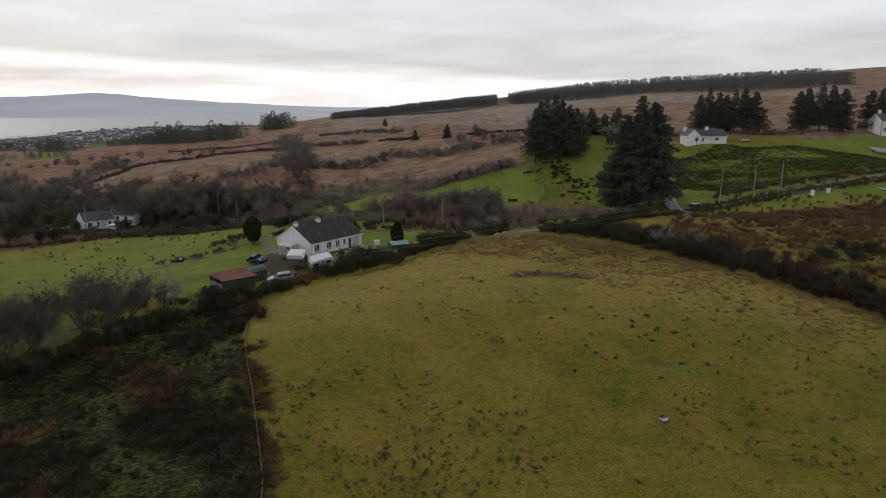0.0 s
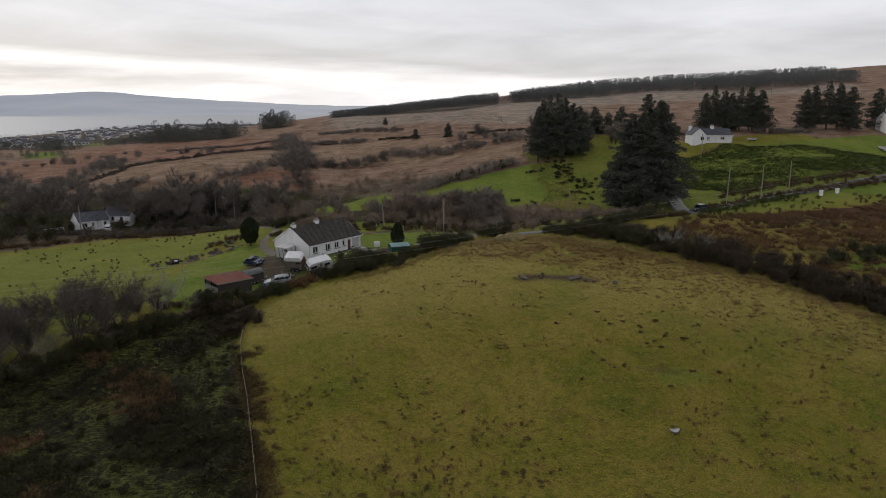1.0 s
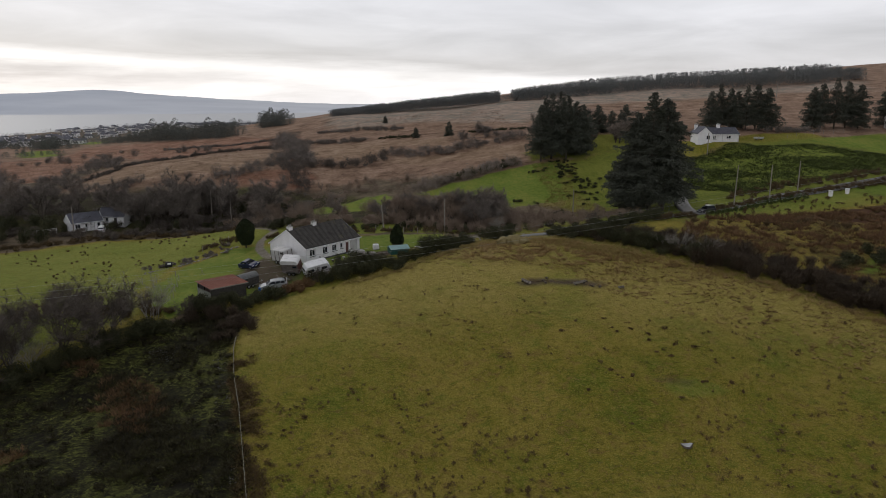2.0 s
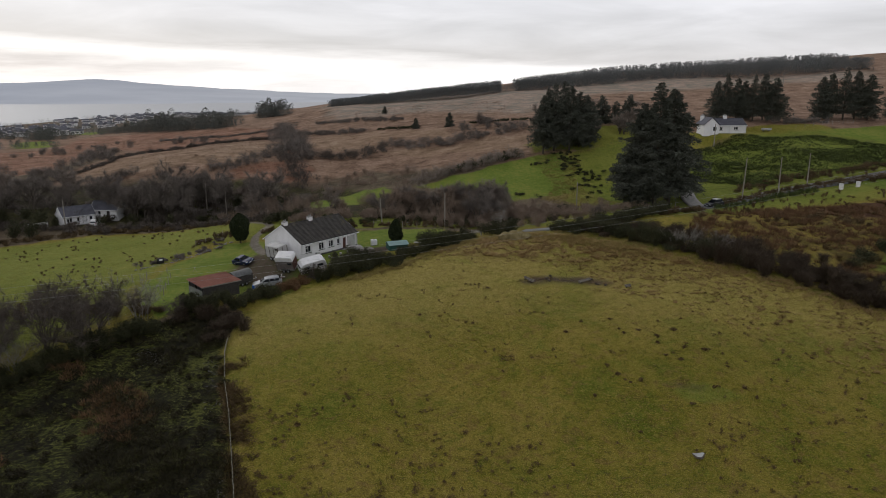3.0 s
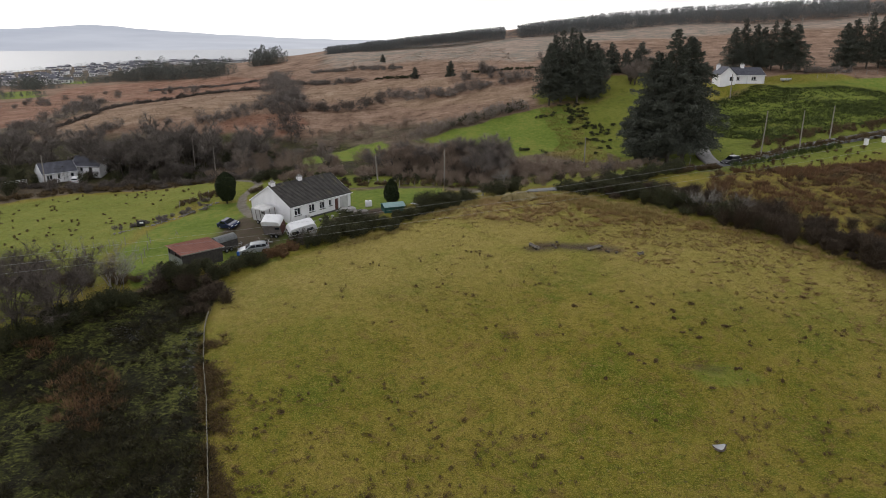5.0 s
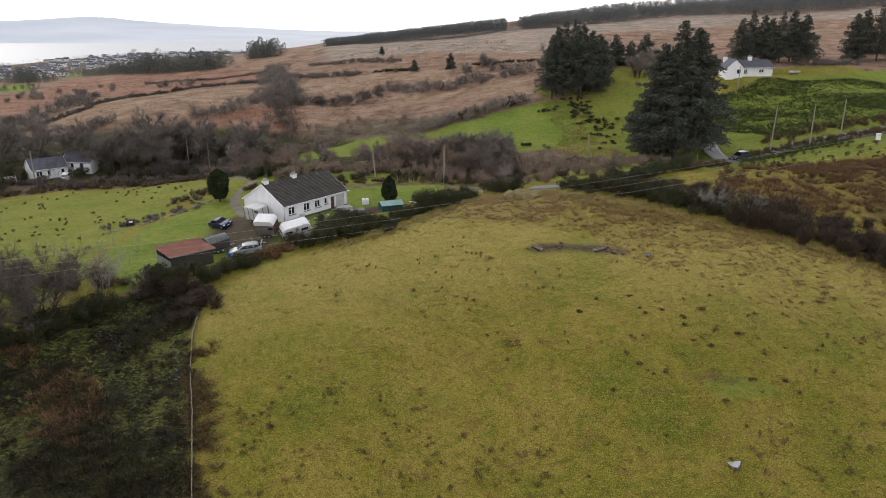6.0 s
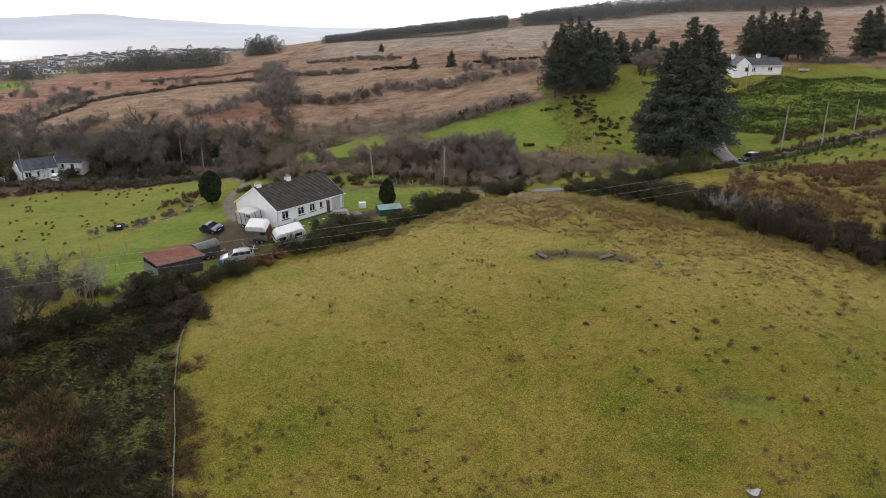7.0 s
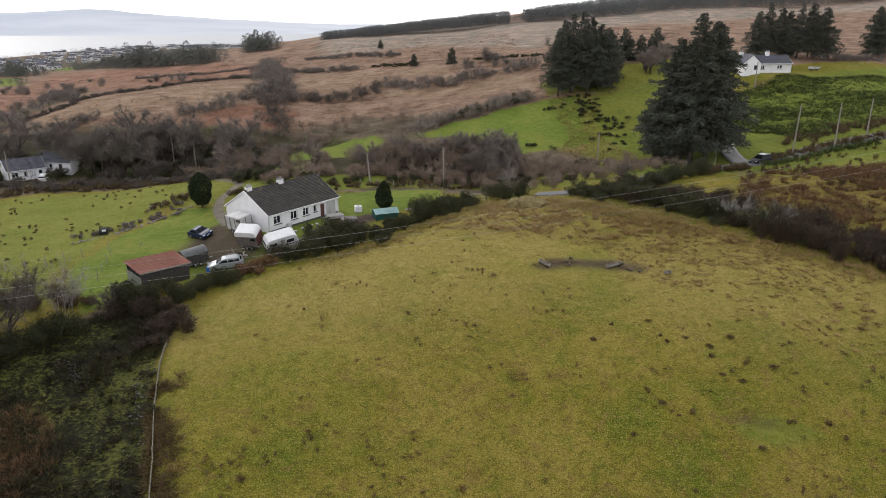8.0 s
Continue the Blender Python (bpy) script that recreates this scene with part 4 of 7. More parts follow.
def conifer_meshes(h, r, seed, per=16, bare=0.1, card=0.55, full=0.35):
    """A spruce: trunk, drooping whorls and hanging sprays, ragged in outline and thin at the top."""
    g_ = rng_of(seed)
    wood = [tube((0, 0, -0.4), (g_.normal(0, 0.1), g_.normal(0, 0.1), h * 0.55), h * 0.017, h * 0.011, 7), tube((0, 0, h * 0.5), (0, 0, h * 0.98), h * 0.011, 0.03, 6)]
    pts, dirs = [], []
    z = h * bare
    lop = g_.uniform(0, 6.28)
    while z < h * 0.985:
        t = z / h
        reach = r * min(1.0, (1 - t) / (1 - full)) ** 0.8 * (0.6 + 0.4 * min(1, t / 0.15)) + 0.15
        reach *= g_.uniform(0.72, 1.12)
        for _ in range(g_.integers(2, 4)):
            a = g_.uniform(0, 2 * np.pi)
            ln = reach * g_.uniform(0.42, 1.32) * (1 + 0.12 * math.cos(a - lop))
            droop = g_.uniform(0.02, 0.36) * (1 - 0.8 * t)
            k = max(4, int(per * ln / r * 1.3))
            s = g_.random(k) ** 0.6
            wide = 0.20 * ln * (1.1 - s * 0.7)
            off = g_.normal(0, 0.75, k) * wide
            x, y = np.cos(a) * s * ln - np.sin(a) * off, np.sin(a) * s * ln + np.cos(a) * off
            zz = z + 0.14 * ln * s - droop * ln * s * s - np.abs(g_.normal(0, 0.24, k)) * (1 + 0.16 * ln)
            pts.append(np.stack([x, y, zz], 1))
            d = np.stack([np.full(k, math.cos(a)), np.full(k, math.sin(a)), np.full(k, -0.25)], 1) + g_.normal(0, 0.5, (k, 3))
            dirs.append(d / np.linalg.norm(d, axis=1)[:, None])
            if ln > 1.2:
                wood.append(tube((0, 0, z), (np.cos(a) * ln * 0.8, np.sin(a) * ln * 0.8, z + 0.1 * ln - droop * ln * 0.6), 0.05, 0.015, 3))
        z += g_.uniform(0.08, 0.24) * (0.55 + h / 45)
    p, d = np.concatenate(pts), np.concatenate(dirs)
    tv, tf = sprays(p, d, card * 1.3, card * 0.22, g_)
    wv, wf = join_arrays(wood)
    return wv, wf, tv, tf


def conifer(label, h, r, seed, group="", mat=None, **kw):
    wv, wf, tv, tf = conifer_meshes(h, r, seed, **kw)
    t = thing("spruce_tree", label, "tree", group)
    part("trunk", raw_mesh("trunk", wv, wf, M_BARK), None, t)
    part("crown", raw_mesh("crown", tv, tf, mat or M_CONIFER), None, t)
    return t


def put(t, x, y, turn=0.0, scale=1.0, sink=0.1):
    t.matrix_basis = on(x, y, turn, sink) @ Matrix.Diagonal((scale, scale, scale, 1))
    return t


def again(t, x, y, turn=0.0, scale=1.0, label=""):
    """Another of the same kind, at its own size and turn."""
    c = copy_thing(t, on(x, y, turn, 0.1))
    c.scale = (scale, scale, scale)
    return tagged(c, label)


# the tall spruces by the road bend
R = rng_of(5)
big = [conifer("tall dark spruce beside the road bend", 27, 6.4, 51, "spruces at the road bend", per=150, full=0.20, bare=0.10, card=0.40),
       conifer("tall dark spruce beside the road bend", 22, 6.0, 52, "spruces at the road bend", per=150, full=0.34, bare=0.14, card=0.40),
       conifer("ragged dark spruce with a thin top", 16, 4.8, 53, per=120, full=0.42, bare=0.06, card=0.38)]
put(big[0], 45.8, 162.2, 0)
put(big[1], 49.4, 164.0, 40, 1.16)
put(big[2], 41.6, 164.5, 80, 0.92)
again(big[1], 43.0, 165.4, 130, 1.05)
again(big[0], 50.6, 169.6, 200, 0.90)
again(big[1], 46.6, 169.0, 300, 0.98)
far_con = [conifer("dark spruce in a clump above the green field", 27, 6.2, 54, per=66, full=0.25, bare=0.12, card=0.46),
           conifer("dark spruce in a clump above the green field", 22, 5.4, 55, per=66, full=0.40, bare=0.15, card=0.46),
           conifer("dark spruce in a clump above the green field", 16, 4.4, 56, per=60, full=0.42, bare=0.06, card=0.44)]
put(far_con[0], 30.0, 205.0, 60, 0.69)
put(far_con[1], 26.8, 203.5, 10, 0.74)
put(far_con[2], 37.0, 206.0, 200, 0.95)
# spruces above the green field
for x, y, k, s, a in ((34.0, 204.0, 1, 0.82, 120), (28.6, 207.5, 1, 0.76, 250), (33.0, 208.5, 0, 0.66, 300), (39.0, 207.5, 2, 0.85, 20)):
    again(far_con[k], x, y, a, s, "dark spruce in a clump above the green field")
# spruces behind the white cottage and along the upper lane
for x, y, k, s, a in ((80.2, 221, 1, 0.60, 0), (83.6, 223, 0, 0.52, 50), (86.4, 222, 1, 0.58, 100), (89.8, 224.5, 2, 0.72, 150), (91.4, 222, 0, 0.51, 200), (95.0, 223.5, 1, 0.63, 250), (97.6, 222, 2, 0.80, 300)):
    again(far_con[k], x, y, a, s, "dark spruce sheltering the white cottage")
for x, y, k, s, a in ((113.5, 226, 2, 0.80, 20), (117.0, 227.5, 1, 0.63, 70), (121.0, 227, 0, 0.58, 120), (125.0, 228, 1, 0.66, 170), (128.5, 227, 2, 0.85, 220), (138.0, 229, 2, 0.80, 270), (143.0, 231, 1, 0.6, 320)):
    again(far_con[k], x, y, a, s, "dark spruce along the upper lane")
small_con = conifer("small dark conifer on the moor", 5.0, 1.5, 61, per=36, bare=0.03, card=0.3)
put(small_con, 1.2, 244, 0)
for x, y, s in ((-10.2, 248, 0.75), (43.5, 222, 1.5), (47, 224, 1.7), (51, 223, 1.35), (55.5, 225, 1.6), (39.5, 216, 1.1), (-24, 288, 0.6)):
    again(small_con, x, y, R.uniform(0, 360), s)


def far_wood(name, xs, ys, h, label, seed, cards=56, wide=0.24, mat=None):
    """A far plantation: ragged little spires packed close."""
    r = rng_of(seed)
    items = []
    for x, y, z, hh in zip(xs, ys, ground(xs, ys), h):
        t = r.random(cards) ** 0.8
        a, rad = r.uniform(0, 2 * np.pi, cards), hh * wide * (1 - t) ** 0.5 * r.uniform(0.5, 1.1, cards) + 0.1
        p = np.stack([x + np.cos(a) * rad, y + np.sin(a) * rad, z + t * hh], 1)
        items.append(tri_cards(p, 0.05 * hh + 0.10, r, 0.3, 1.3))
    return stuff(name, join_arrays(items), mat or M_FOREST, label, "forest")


# plantation along the skyline
edge = [(-56, 348), (-22, 326), (4, 318), (30, 325), (57, 334), (85, 340), (112, 341), (138, 339), (165, 341), (203, 352)]
ex, ey = on_line(edge, 0.085, 0.4, R)
depth = R.random(len(ex)) ** 1.4 * (14 + 30 * smooth01((ex - 20) / 80))
hh = (3.5 + 1.8 * smooth01((ex + 50) / 130)) * (0.9 + 0.2 * vnoise(ex, ey, 0.12, 33)) * R.uniform(0.93, 1.04, len(ex))
gap = (np.abs(ex - 27.5) < 3.0)
hh = np.where(gap, hh * 0.55, hh)
keep = ~gap | (R.random(len(ex)) < 0.3)
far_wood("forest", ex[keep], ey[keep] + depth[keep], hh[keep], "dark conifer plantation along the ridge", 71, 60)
# conifer belts between the moor and the town
BELTS = ([[(-149, 364), (-127.5, 348), (-107, 334), (-95, 330)], 0.40, 7.6, 2.6], [[(-90, 356), (-81, 349), (-76, 348)], 0.30, 7.0, 1.6], [[(-215, 372), (-194, 355), (-183, 353)], 0.5, 5.6, 2.6],
         [[(-183, 379), (-165, 372), (-149, 364)], 0.5, 4.6, 2.6], [[(-260, 400), (-240, 385), (-222, 375)], 0.8, 5.0, 3.5], [[(-190, 300), (-178, 306), (-168, 314)], 0.9, 3.2, 2.0])
for n, (line, step, h, wid) in enumerate(BELTS):
    bx, by = on_line(line, step, wid, R)
    far_wood("tree_belt", bx, by, h * R.uniform(0.55, 1.1, len(bx)) * (0.45 + 1.3 * vnoise(bx, by, 0.16, 35) ** 1.3), "dark tree belt before the shore town", 80 + n, 150, 0.40, M_BELT)

# leafless trees by the bog
oak = [bare_tree("leafless hawthorn with a spreading twiggy crown", 10.0, 91, M_TWIGBOG, "trees along the bog edge", stems=6, lean=0.42, twigs=8500, twig_w=0.007, thick=0.0055, first=0.15),
       bare_tree("leafless hawthorn with several leaning stems", 9.0, 92, M_TWIGBOG, "trees along the bog edge", stems=8, lean=0.5, twigs=8500, twig_w=0.007, thick=0.005, first=0.15),
       bare_tree("slender pale leafless sapling", 7.0, 93, M_TWIGPALE, bark=M_PALEBARK, stems=7, lean=0.35, spread=0.30, twigs=1500, twig_w=0.006, thick=0.0032, first=0.16),
       bare_tree("leafless ash with a high rounded crown", 11.0, 94, M_TWIGDARK, stems=3, lean=0.16, twigs=5200, twig_w=0.013, forks=4, thick=0.009, first=0.15, spread=0.42),
       bare_tree("grey leafless willow thicket", 5.0, 95, M_TWIGBOG, stems=6, lean=0.5, twigs=3500, twig_w=0.009, thick=0.008)]
oak.append(bare_tree("dark leafless blackthorn thicket in the hedge", 4.0, 96, M_TWIGNEAR, stems=6, lean=0.55, twigs=4000, twig_w=0.010, thick=0.009))
oak += [bare_tree("brown leafless willow beside the stream", 7.5, 97, M_TWIGBROWN, stems=5, lean=0.4, twigs=4200, twig_w=0.012, forks=3, thick=0.008, first=0.16),
        bare_tree("grey leafless alder in the valley", 9.0, 98, M_TWIG, stems=4, lean=0.25, twigs=4200, twig_w=0.012, forks=3, thick=0.009, first=0.16),
        bare_tree("dark leafless ash in the valley", 10.0, 99, M_TWIGDARK, stems=3, lean=0.2, twigs=5000, twig_w=0.012, forks=4, thick=0.008, first=0.15, spread=0.42)]
put(oak[6], 1.0, 166.0)
put(oak[7], -50.0, 186.0)
put(oak[8], -44.0, 182.0)
put(oak[5], 47.0, 121.5, 0, 0.8)
put(oak[0], -55.0, 101.0, 0)
put(oak[1], -50.0, 103.0, 30)
put(oak[2], -44.6, 107.2, 0, 1.15)
put(oak[3], -75.0, 181.0, 0)
put(oak[4], -39.5, 108.0, 0, 0.7)
for k, x, y, s in ((0, -59.5, 96.0, 1.0), (1, -62.5, 94.0, 1.05), (0, -66.0, 92.0, 1.05), (1, -68.5, 96.0, 1.0), (0, -70.0, 89.5, 1.0), (2, -56.5, 96.0, 0.75), (4, -66.5, 88.5, 1.2), (0, -73.0, 93.0, 1.0)):
    again(oak[k], x, y, R.uniform(0, 360), s)
# two pale saplings and thickets in the hedge across the field
for k, x, y, s in ((2, 40.6, 124.5, 0.62), (2, 38.2, 125.5, 0.5), (2, 44.5, 122.5, 0.62), (5, 53.5, 115.5, 0.9), (5, 57.0, 112.5, 0.8), (5, 59.5, 110.0, 1.0), (5, 64.0, 106.0, 1.05), (5, 67.0, 103.0, 1.0), (5, 22.0, 146.5, 0.6), (2, 11.0, 150.5, 0.65), (4, 30.5, 149.0, 0.6), (4, -21.8, 121.4, 0.55), (2, -20.5, 121.9, 0.42), (2, -18.5, 123.0, 0.4)):
    again(oak[k], x, y, R.uniform(0, 360), s)
# trees round the far farmhouse and along the stream
for _ in range(15):
    x, y = R.uniform(-80, -58), R.uniform(179, 190)
    again(oak[(3, 8, 3)[R.integers(0, 3)]], x, y, R.uniform(0, 360), R.uniform(0.65, 1.05))
for _ in range(9):
    again(oak[R.integers(7, 9)], R.uniform(-118, -84), R.uniform(180, 192), R.uniform(0, 360), R.uniform(0.7, 1.1))
for _ in range(26):
    t = R.random()
    x, y = -50 + 76 * t + R.normal(0, 2), 174 - 11 * t + R.normal(0, 3.5)
    if -38 < x < -14 and y > 168:
        x += 26
    again(oak[R.integers(6, 9)], x, y, R.uniform(0, 360), R.uniform(0.45, 0.75))
for _ in range(12):
    again(oak[7], R.uniform(38, 58), R.uniform(210, 218), R.uniform(0, 360), R.uniform(0.5, 0.75))
for _ in range(12):
    again(oak[(6, 6, 7)[R.integers(0, 3)]], R.uniform(-14, 12), R.uniform(164, 172), R.uniform(0, 360), R.uniform(0.6, 0.85))

# clipped evergreens of the garden
def clipped(label, r, h, seed, tip):
    g_ = rng_of(seed)
    n = 7000
    t = g_.random(n)
    prof = np.where(t < tip, 0.50 + 0.50 * np.sin(t / tip * np.pi / 2), np.maximum(np.cos((t - tip) / (1 - tip) * np.pi / 2), 0) ** 0.62)
    a = g_.uniform(0, 2 * np.pi, n)
    rad = r * prof * g_.uniform(0.86, 1.04, n) * (1 + 0.08 * np.sin(3 * a + 9 * t))
    p = np.stack([np.cos(a) * rad, np.sin(a) * rad, 0.6 + t * (h - 0.6)], 1)
    tv, tf = tri_cards(p, 0.31, g_)
    tree = thing("evergreen_tree", label, "tree")
    part("trunk", raw_mesh("trunk", *tube((0, 0, -0.2), (0, 0, h * 0.5), 0.16, 0.1, 7), M_BARK), None, tree)
    part("crown", raw_mesh("crown", tv, tf, M_YEW), None, tree)
    return tree


put(clipped("dark clipped oval cypress beside the drive", 1.75, 5.7, 96, 0.55), -40.2, 143.8)
put(clipped("dark clipped conical evergreen behind the green shed", 1.2, 4.6, 97, 0.25), -9.4, 138.5)

# hedges and scrub
G = M_GORSE
hx, hy = on_line([(-39.5, 109.6), (-34.5, 109.0), (-31, 109.8), (-29, 113), (-27.2, 115.8)], 0.5, 0.7, R)
stuff("hedge", shrubs(hx, hy, 1.4, 2.1, 1700, 0.125, R, 0.12), G, "dark gorse hedge between field and shed", "hedge")
hx, hy = on_line([(-9.3, 125.8), (-6.4, 128.8), (-2.8, 131.3), (1.0, 135.0), (4.6, 139.2)], 0.5, 0.6, R)
stuff("hedge", shrubs(hx, hy, 1.3, 1.9, 1700, 0.13, R, 0.12), G, "low dark hedge between field and garden", "hedge")
hx, hy = on_line([(-21.5, 121.2), (-15, 123.0), (-10, 125.6)], 0.5, 0.75, R)
stuff("hedge", shrubs(hx, hy, 1.6, 3.2, 1900, 0.13, R, 0.1), G, "dark overgrown hedge below the cottage", "hedge")
hx, hy = on_line([(-17.8, 125.6), (-15.5, 126.4), (-11.5, 128.0)], 0.6, 0.7, R)
stuff("hedge", shrubs(hx, hy, 1.6, 2.9, 1500, 0.135, R, 0.15), G, "tall dark bushes before the bungalow yard", "hedge")
hx, hy = on_line([(-27, 116.8), (-24.5, 118.6), (-22.8, 120)], 0.35, 0.4, R)
stuff("bracken", shrubs(hx, hy, 0.9, 1.3, 600, 0.15, R, 0.4), M_DEADFERN, "ginger dead bracken before the silver car", "bracken")
hx, hy = on_line([(-38, 109), (-34, 108), (-31, 104), (-32, 100)], 0.6, 1.2, R)
stuff("scrub", shrubs(hx, hy, 1.5, 1.7, 1000, 0.16, R, 0.6), M_TWIGNEAR, "dark leafless scrub at the bog corner", "scrub")
hx, hy = on_line([(-33, 110.5), (-28.5, 114.8), (-25.5, 117.3), (-22.5, 120)], 0.6, 0.5, R)
stuff("scrub", shrubs(hx, hy, 0.8, 1.0, 420, 0.16, R, 0.5), M_DEADFERN, "rusty dead bracken beside the sheds", "scrub")
hx, hy = on_line([(-72, 84), (-60, 91), (-55, 96), (-48, 101), (-41, 105)], 0.6, 0.9, R)
stuff("hedge", shrubs(hx, hy, 1.6, 2.4, 1500, 0.14, R, 0.2), G, "dark brambly hedge along the bog", "hedge")
hx, hy = on_line([(22, 137.5), (27, 133.5), (33, 129), (40, 124.5), (46, 119.5)], 0.5, 1.2, R)
stuff("hedge", shrubs(hx, hy, 1.6, 2.6, 1150, 0.14, R, 0.25), G, "dark tall hedge along the field", "hedge")
hx, hy = on_line([(44, 121), (54, 113), (60, 107.5), (68, 101), (78, 94)], 0.42, 1.2, R)
stuff("hedge", shrubs(hx, hy, 1.6, 2.7, 1150, 0.14, R, 0.55), M_TWIGNEAR, "dark leafless blackthorn hedge along the field", "hedge")
hx, hy = on_line([(24, 136.5), (33, 130), (44, 122), (54, 114.3), (62, 107.5), (72, 99), (80, 94)], 0.6, 0.8, R)
stuff("hedge", shrubs(hx, hy, 1.5, 1.5, 900, 0.14, R, 0.35), M_TWIGNEAR, "dense dark foot of the hedge along the field", "hedge")
fx, fy = scatter([(16, 122), (26, 126), (45, 114), (62, 99), (76, 86), (62, 82), (44, 96), (28, 108)], 620, R, lambda x, y: 0.25 + (vnoise(x, y, 0.2, 88) > 0.46))
stuff("bracken", blades(np.stack([fx, fy, top_of(fx, fy)], 1), 0.24, R.uniform(0.3, 0.7, len(fx)), 44, 0.032, R), M_GINGER, "ginger dead tufts over the upper field", "grass")
hx, hy = on_line([(26, 139.5), (34, 134), (42, 129), (50, 122.5), (58, 115.5), (66, 108.5), (76, 101)], 0.55, 1.7, R)
stuff("scrub", shrubs(hx, hy, 1.6, 2.0, 800, 0.16, R, 0.7), M_TWIGNEAR, "leafless thicket along the ditch", "scrub")
hx, hy = on_line([(7.8, 142.2), (10.5, 142.6), (13.2, 143.6)], 0.6, 0.8, R)
stuff("hedge", shrubs(hx, hy, 1.9, 2.7, 1900, 0.14, R, 0.1), G, "dark bushes beside the field gate", "hedge")
hx, hy = on_line([(20.5, 138.0), (27, 136.8), (33, 139.8), (39, 144.2), (43, 146.8)], 0.6, 0.8, R)
stuff("hedge", shrubs(hx, hy, 1.7, 2.6, 1700, 0.14, R, 0.05), G, "dense evergreen bushes beside the lane", "hedge")
hx, hy = on_line([(-4.2, 131.8), (-2.6, 132.4), (2.2, 137.6), (3.8, 138.6)], 0.5, 0.7, R)
stuff("hedge", shrubs(hx, hy, 1.9, 3.0, 1800, 0.13, R, 0.1), G, "dark bushes beside the green shed", "hedge")

hx, hy = on_line([(-33, 156), (-24, 159), (-12, 160), (0, 159), (8, 153)], 0.5, 1.6, R)
stuff("scrub", shrubs(hx, hy, 1.5, 2.4, 700, 0.17, R, 0.35), M_TWIGBROWN, "brown leafless scrub behind the bungalow", "scrub")
hx, hy = on_line([(-39, 158), (-35, 157), (-31, 159)], 0.6, 0.8, R)
stuff("hedge", shrubs(hx, hy, 1.4, 2.6, 700, 0.2, R, 0.1), G, "dark evergreen bushes beside the lane end", "hedge")
def clear_of(xs, ys, *polys):
    ok = np.ones(len(xs), bool)
    for q in polys:
        ok &= inside(q, xs, ys, 2.0) < 0.3
    return xs[ok], ys[ok]


hx, hy = on_line([(42, 146.4), (48, 149.8), (53, 152.4)], 0.5, 0.6, R)
stuff("bracken", shrubs(hx, hy, 0.9, 1.2, 500, 0.14, R, 0.4), M_BRIAR, "brown growth on the near bank of the lane", "bracken")
hx, hy = on_line([(-78, 107), (-64, 110.5), (-54, 111), (-47, 110.5), (-42, 109.5)], 0.55, 0.8, R)
stuff("hedge", shrubs(hx, hy, 1.1, 1.35, 900, 0.13, R, 0.35), M_BRIAR, "reddish brambly hedge across the pasture", "hedge")
hx, hy = on_line([(-49, 144), (-46.5, 147.5), (-44, 151)], 0.6, 1.2, R)
stuff("scrub", shrubs(hx, hy, 0.9, 1.1, 420, 0.15, R, 0.5), M_BRIAR, "brown scrub round the old rails", "scrub")
hx, hy = on_line([(-38, 149), (-30, 147.5), (-20, 150), (-10, 154), (3, 153)], 0.8, 0.9, R)
stuff("hedge", shrubs(hx, hy, 0.9, 1.1, 420, 0.15, R, 0.3), M_BRIAR, "low brown bank of briars behind the garden", "hedge")
hx, hy = on_line([(-33, 152), (-20, 154), (-8, 157), (6, 154)], 1.6, 1.6, R)
stuff("scrub", shrubs(hx, hy, 1.2, 1.7, 700, 0.16, R, 0.15), G, "dark evergreen bushes behind the bungalow garden", "scrub")
# valley scrub in brown and grey
hx, hy = on_line([(-50, 172), (-36, 176), (-22, 176), (-8, 171), (6, 168), (18, 163), (26, 158)], 0.62, 3.8, R)
hx, hy = clear_of(hx, hy, GREEN2, GREEN3)
stuff("scrub", shrubs(hx, hy, 1.9, 3.2, 520, 0.17, R, 0.35), M_TWIGBROWN, "grey-brown leafless scrub along the stream", "scrub")
hx, hy = on_line([(-120, 176), (-98, 172), (-84, 171), (-66, 172), (-50, 169), (-38, 163), (-30, 158)], 0.7, 1.6, R)
hx, hy = clear_of(hx, hy, GREEN3)
stuff("hedge", shrubs(hx, hy, 1.5, 1.8, 420, 0.22, R, 0.3), M_TWIGBOG, "dark hedge along the lower lane", "hedge")
hx, hy = on_line([(-150, 190), (-120, 186), (-96, 187), (-70, 187), (-50, 184), (-36, 182), (-20, 180)], 0.8, 3.0, R)
hx, hy = clear_of(hx, hy, GREEN2, GREEN3)
stuff("scrub", shrubs(hx, hy, 1.7, 2.2, 420, 0.17, R, 0.35), M_TWIGDARK, "dark leafless wood in the valley", "scrub")
hx, hy = on_line([(-170, 208), (-140, 205), (-118, 200), (-108, 197)], 0.95, 3.2, R)
stuff("scrub", shrubs(hx, hy, 1.7, 2.3, 220, 0.3, R, 0.7), M_TWIGDARK, "dark leafless scrub below the moor", "scrub")
hx, hy = scatter([(-86, 177), (-56, 176), (-38, 180), (-36, 190), (-56, 196), (-92, 192)], 95, R)
stuff("scrub", shrubs(hx, hy, 2.0, 2.9, 560, 0.17, R, 0.35), M_TWIGBOG, "dark bramble undergrowth beneath the valley trees", "scrub")
hx, hy = scatter([(-86, 175), (-56, 173), (-44, 176), (-40, 186), (-60, 190), (-92, 188)], 34, R)
stuff("scrub", shrubs(hx, hy, 1.7, 2.4, 520, 0.24, R, 0.1), G, "dark ivy and holly beneath the valley trees", "scrub")
hx, hy = scatter([(-12, 165), (0, 161), (16, 158), (24, 162), (8, 176), (-6, 181)], 62, R)
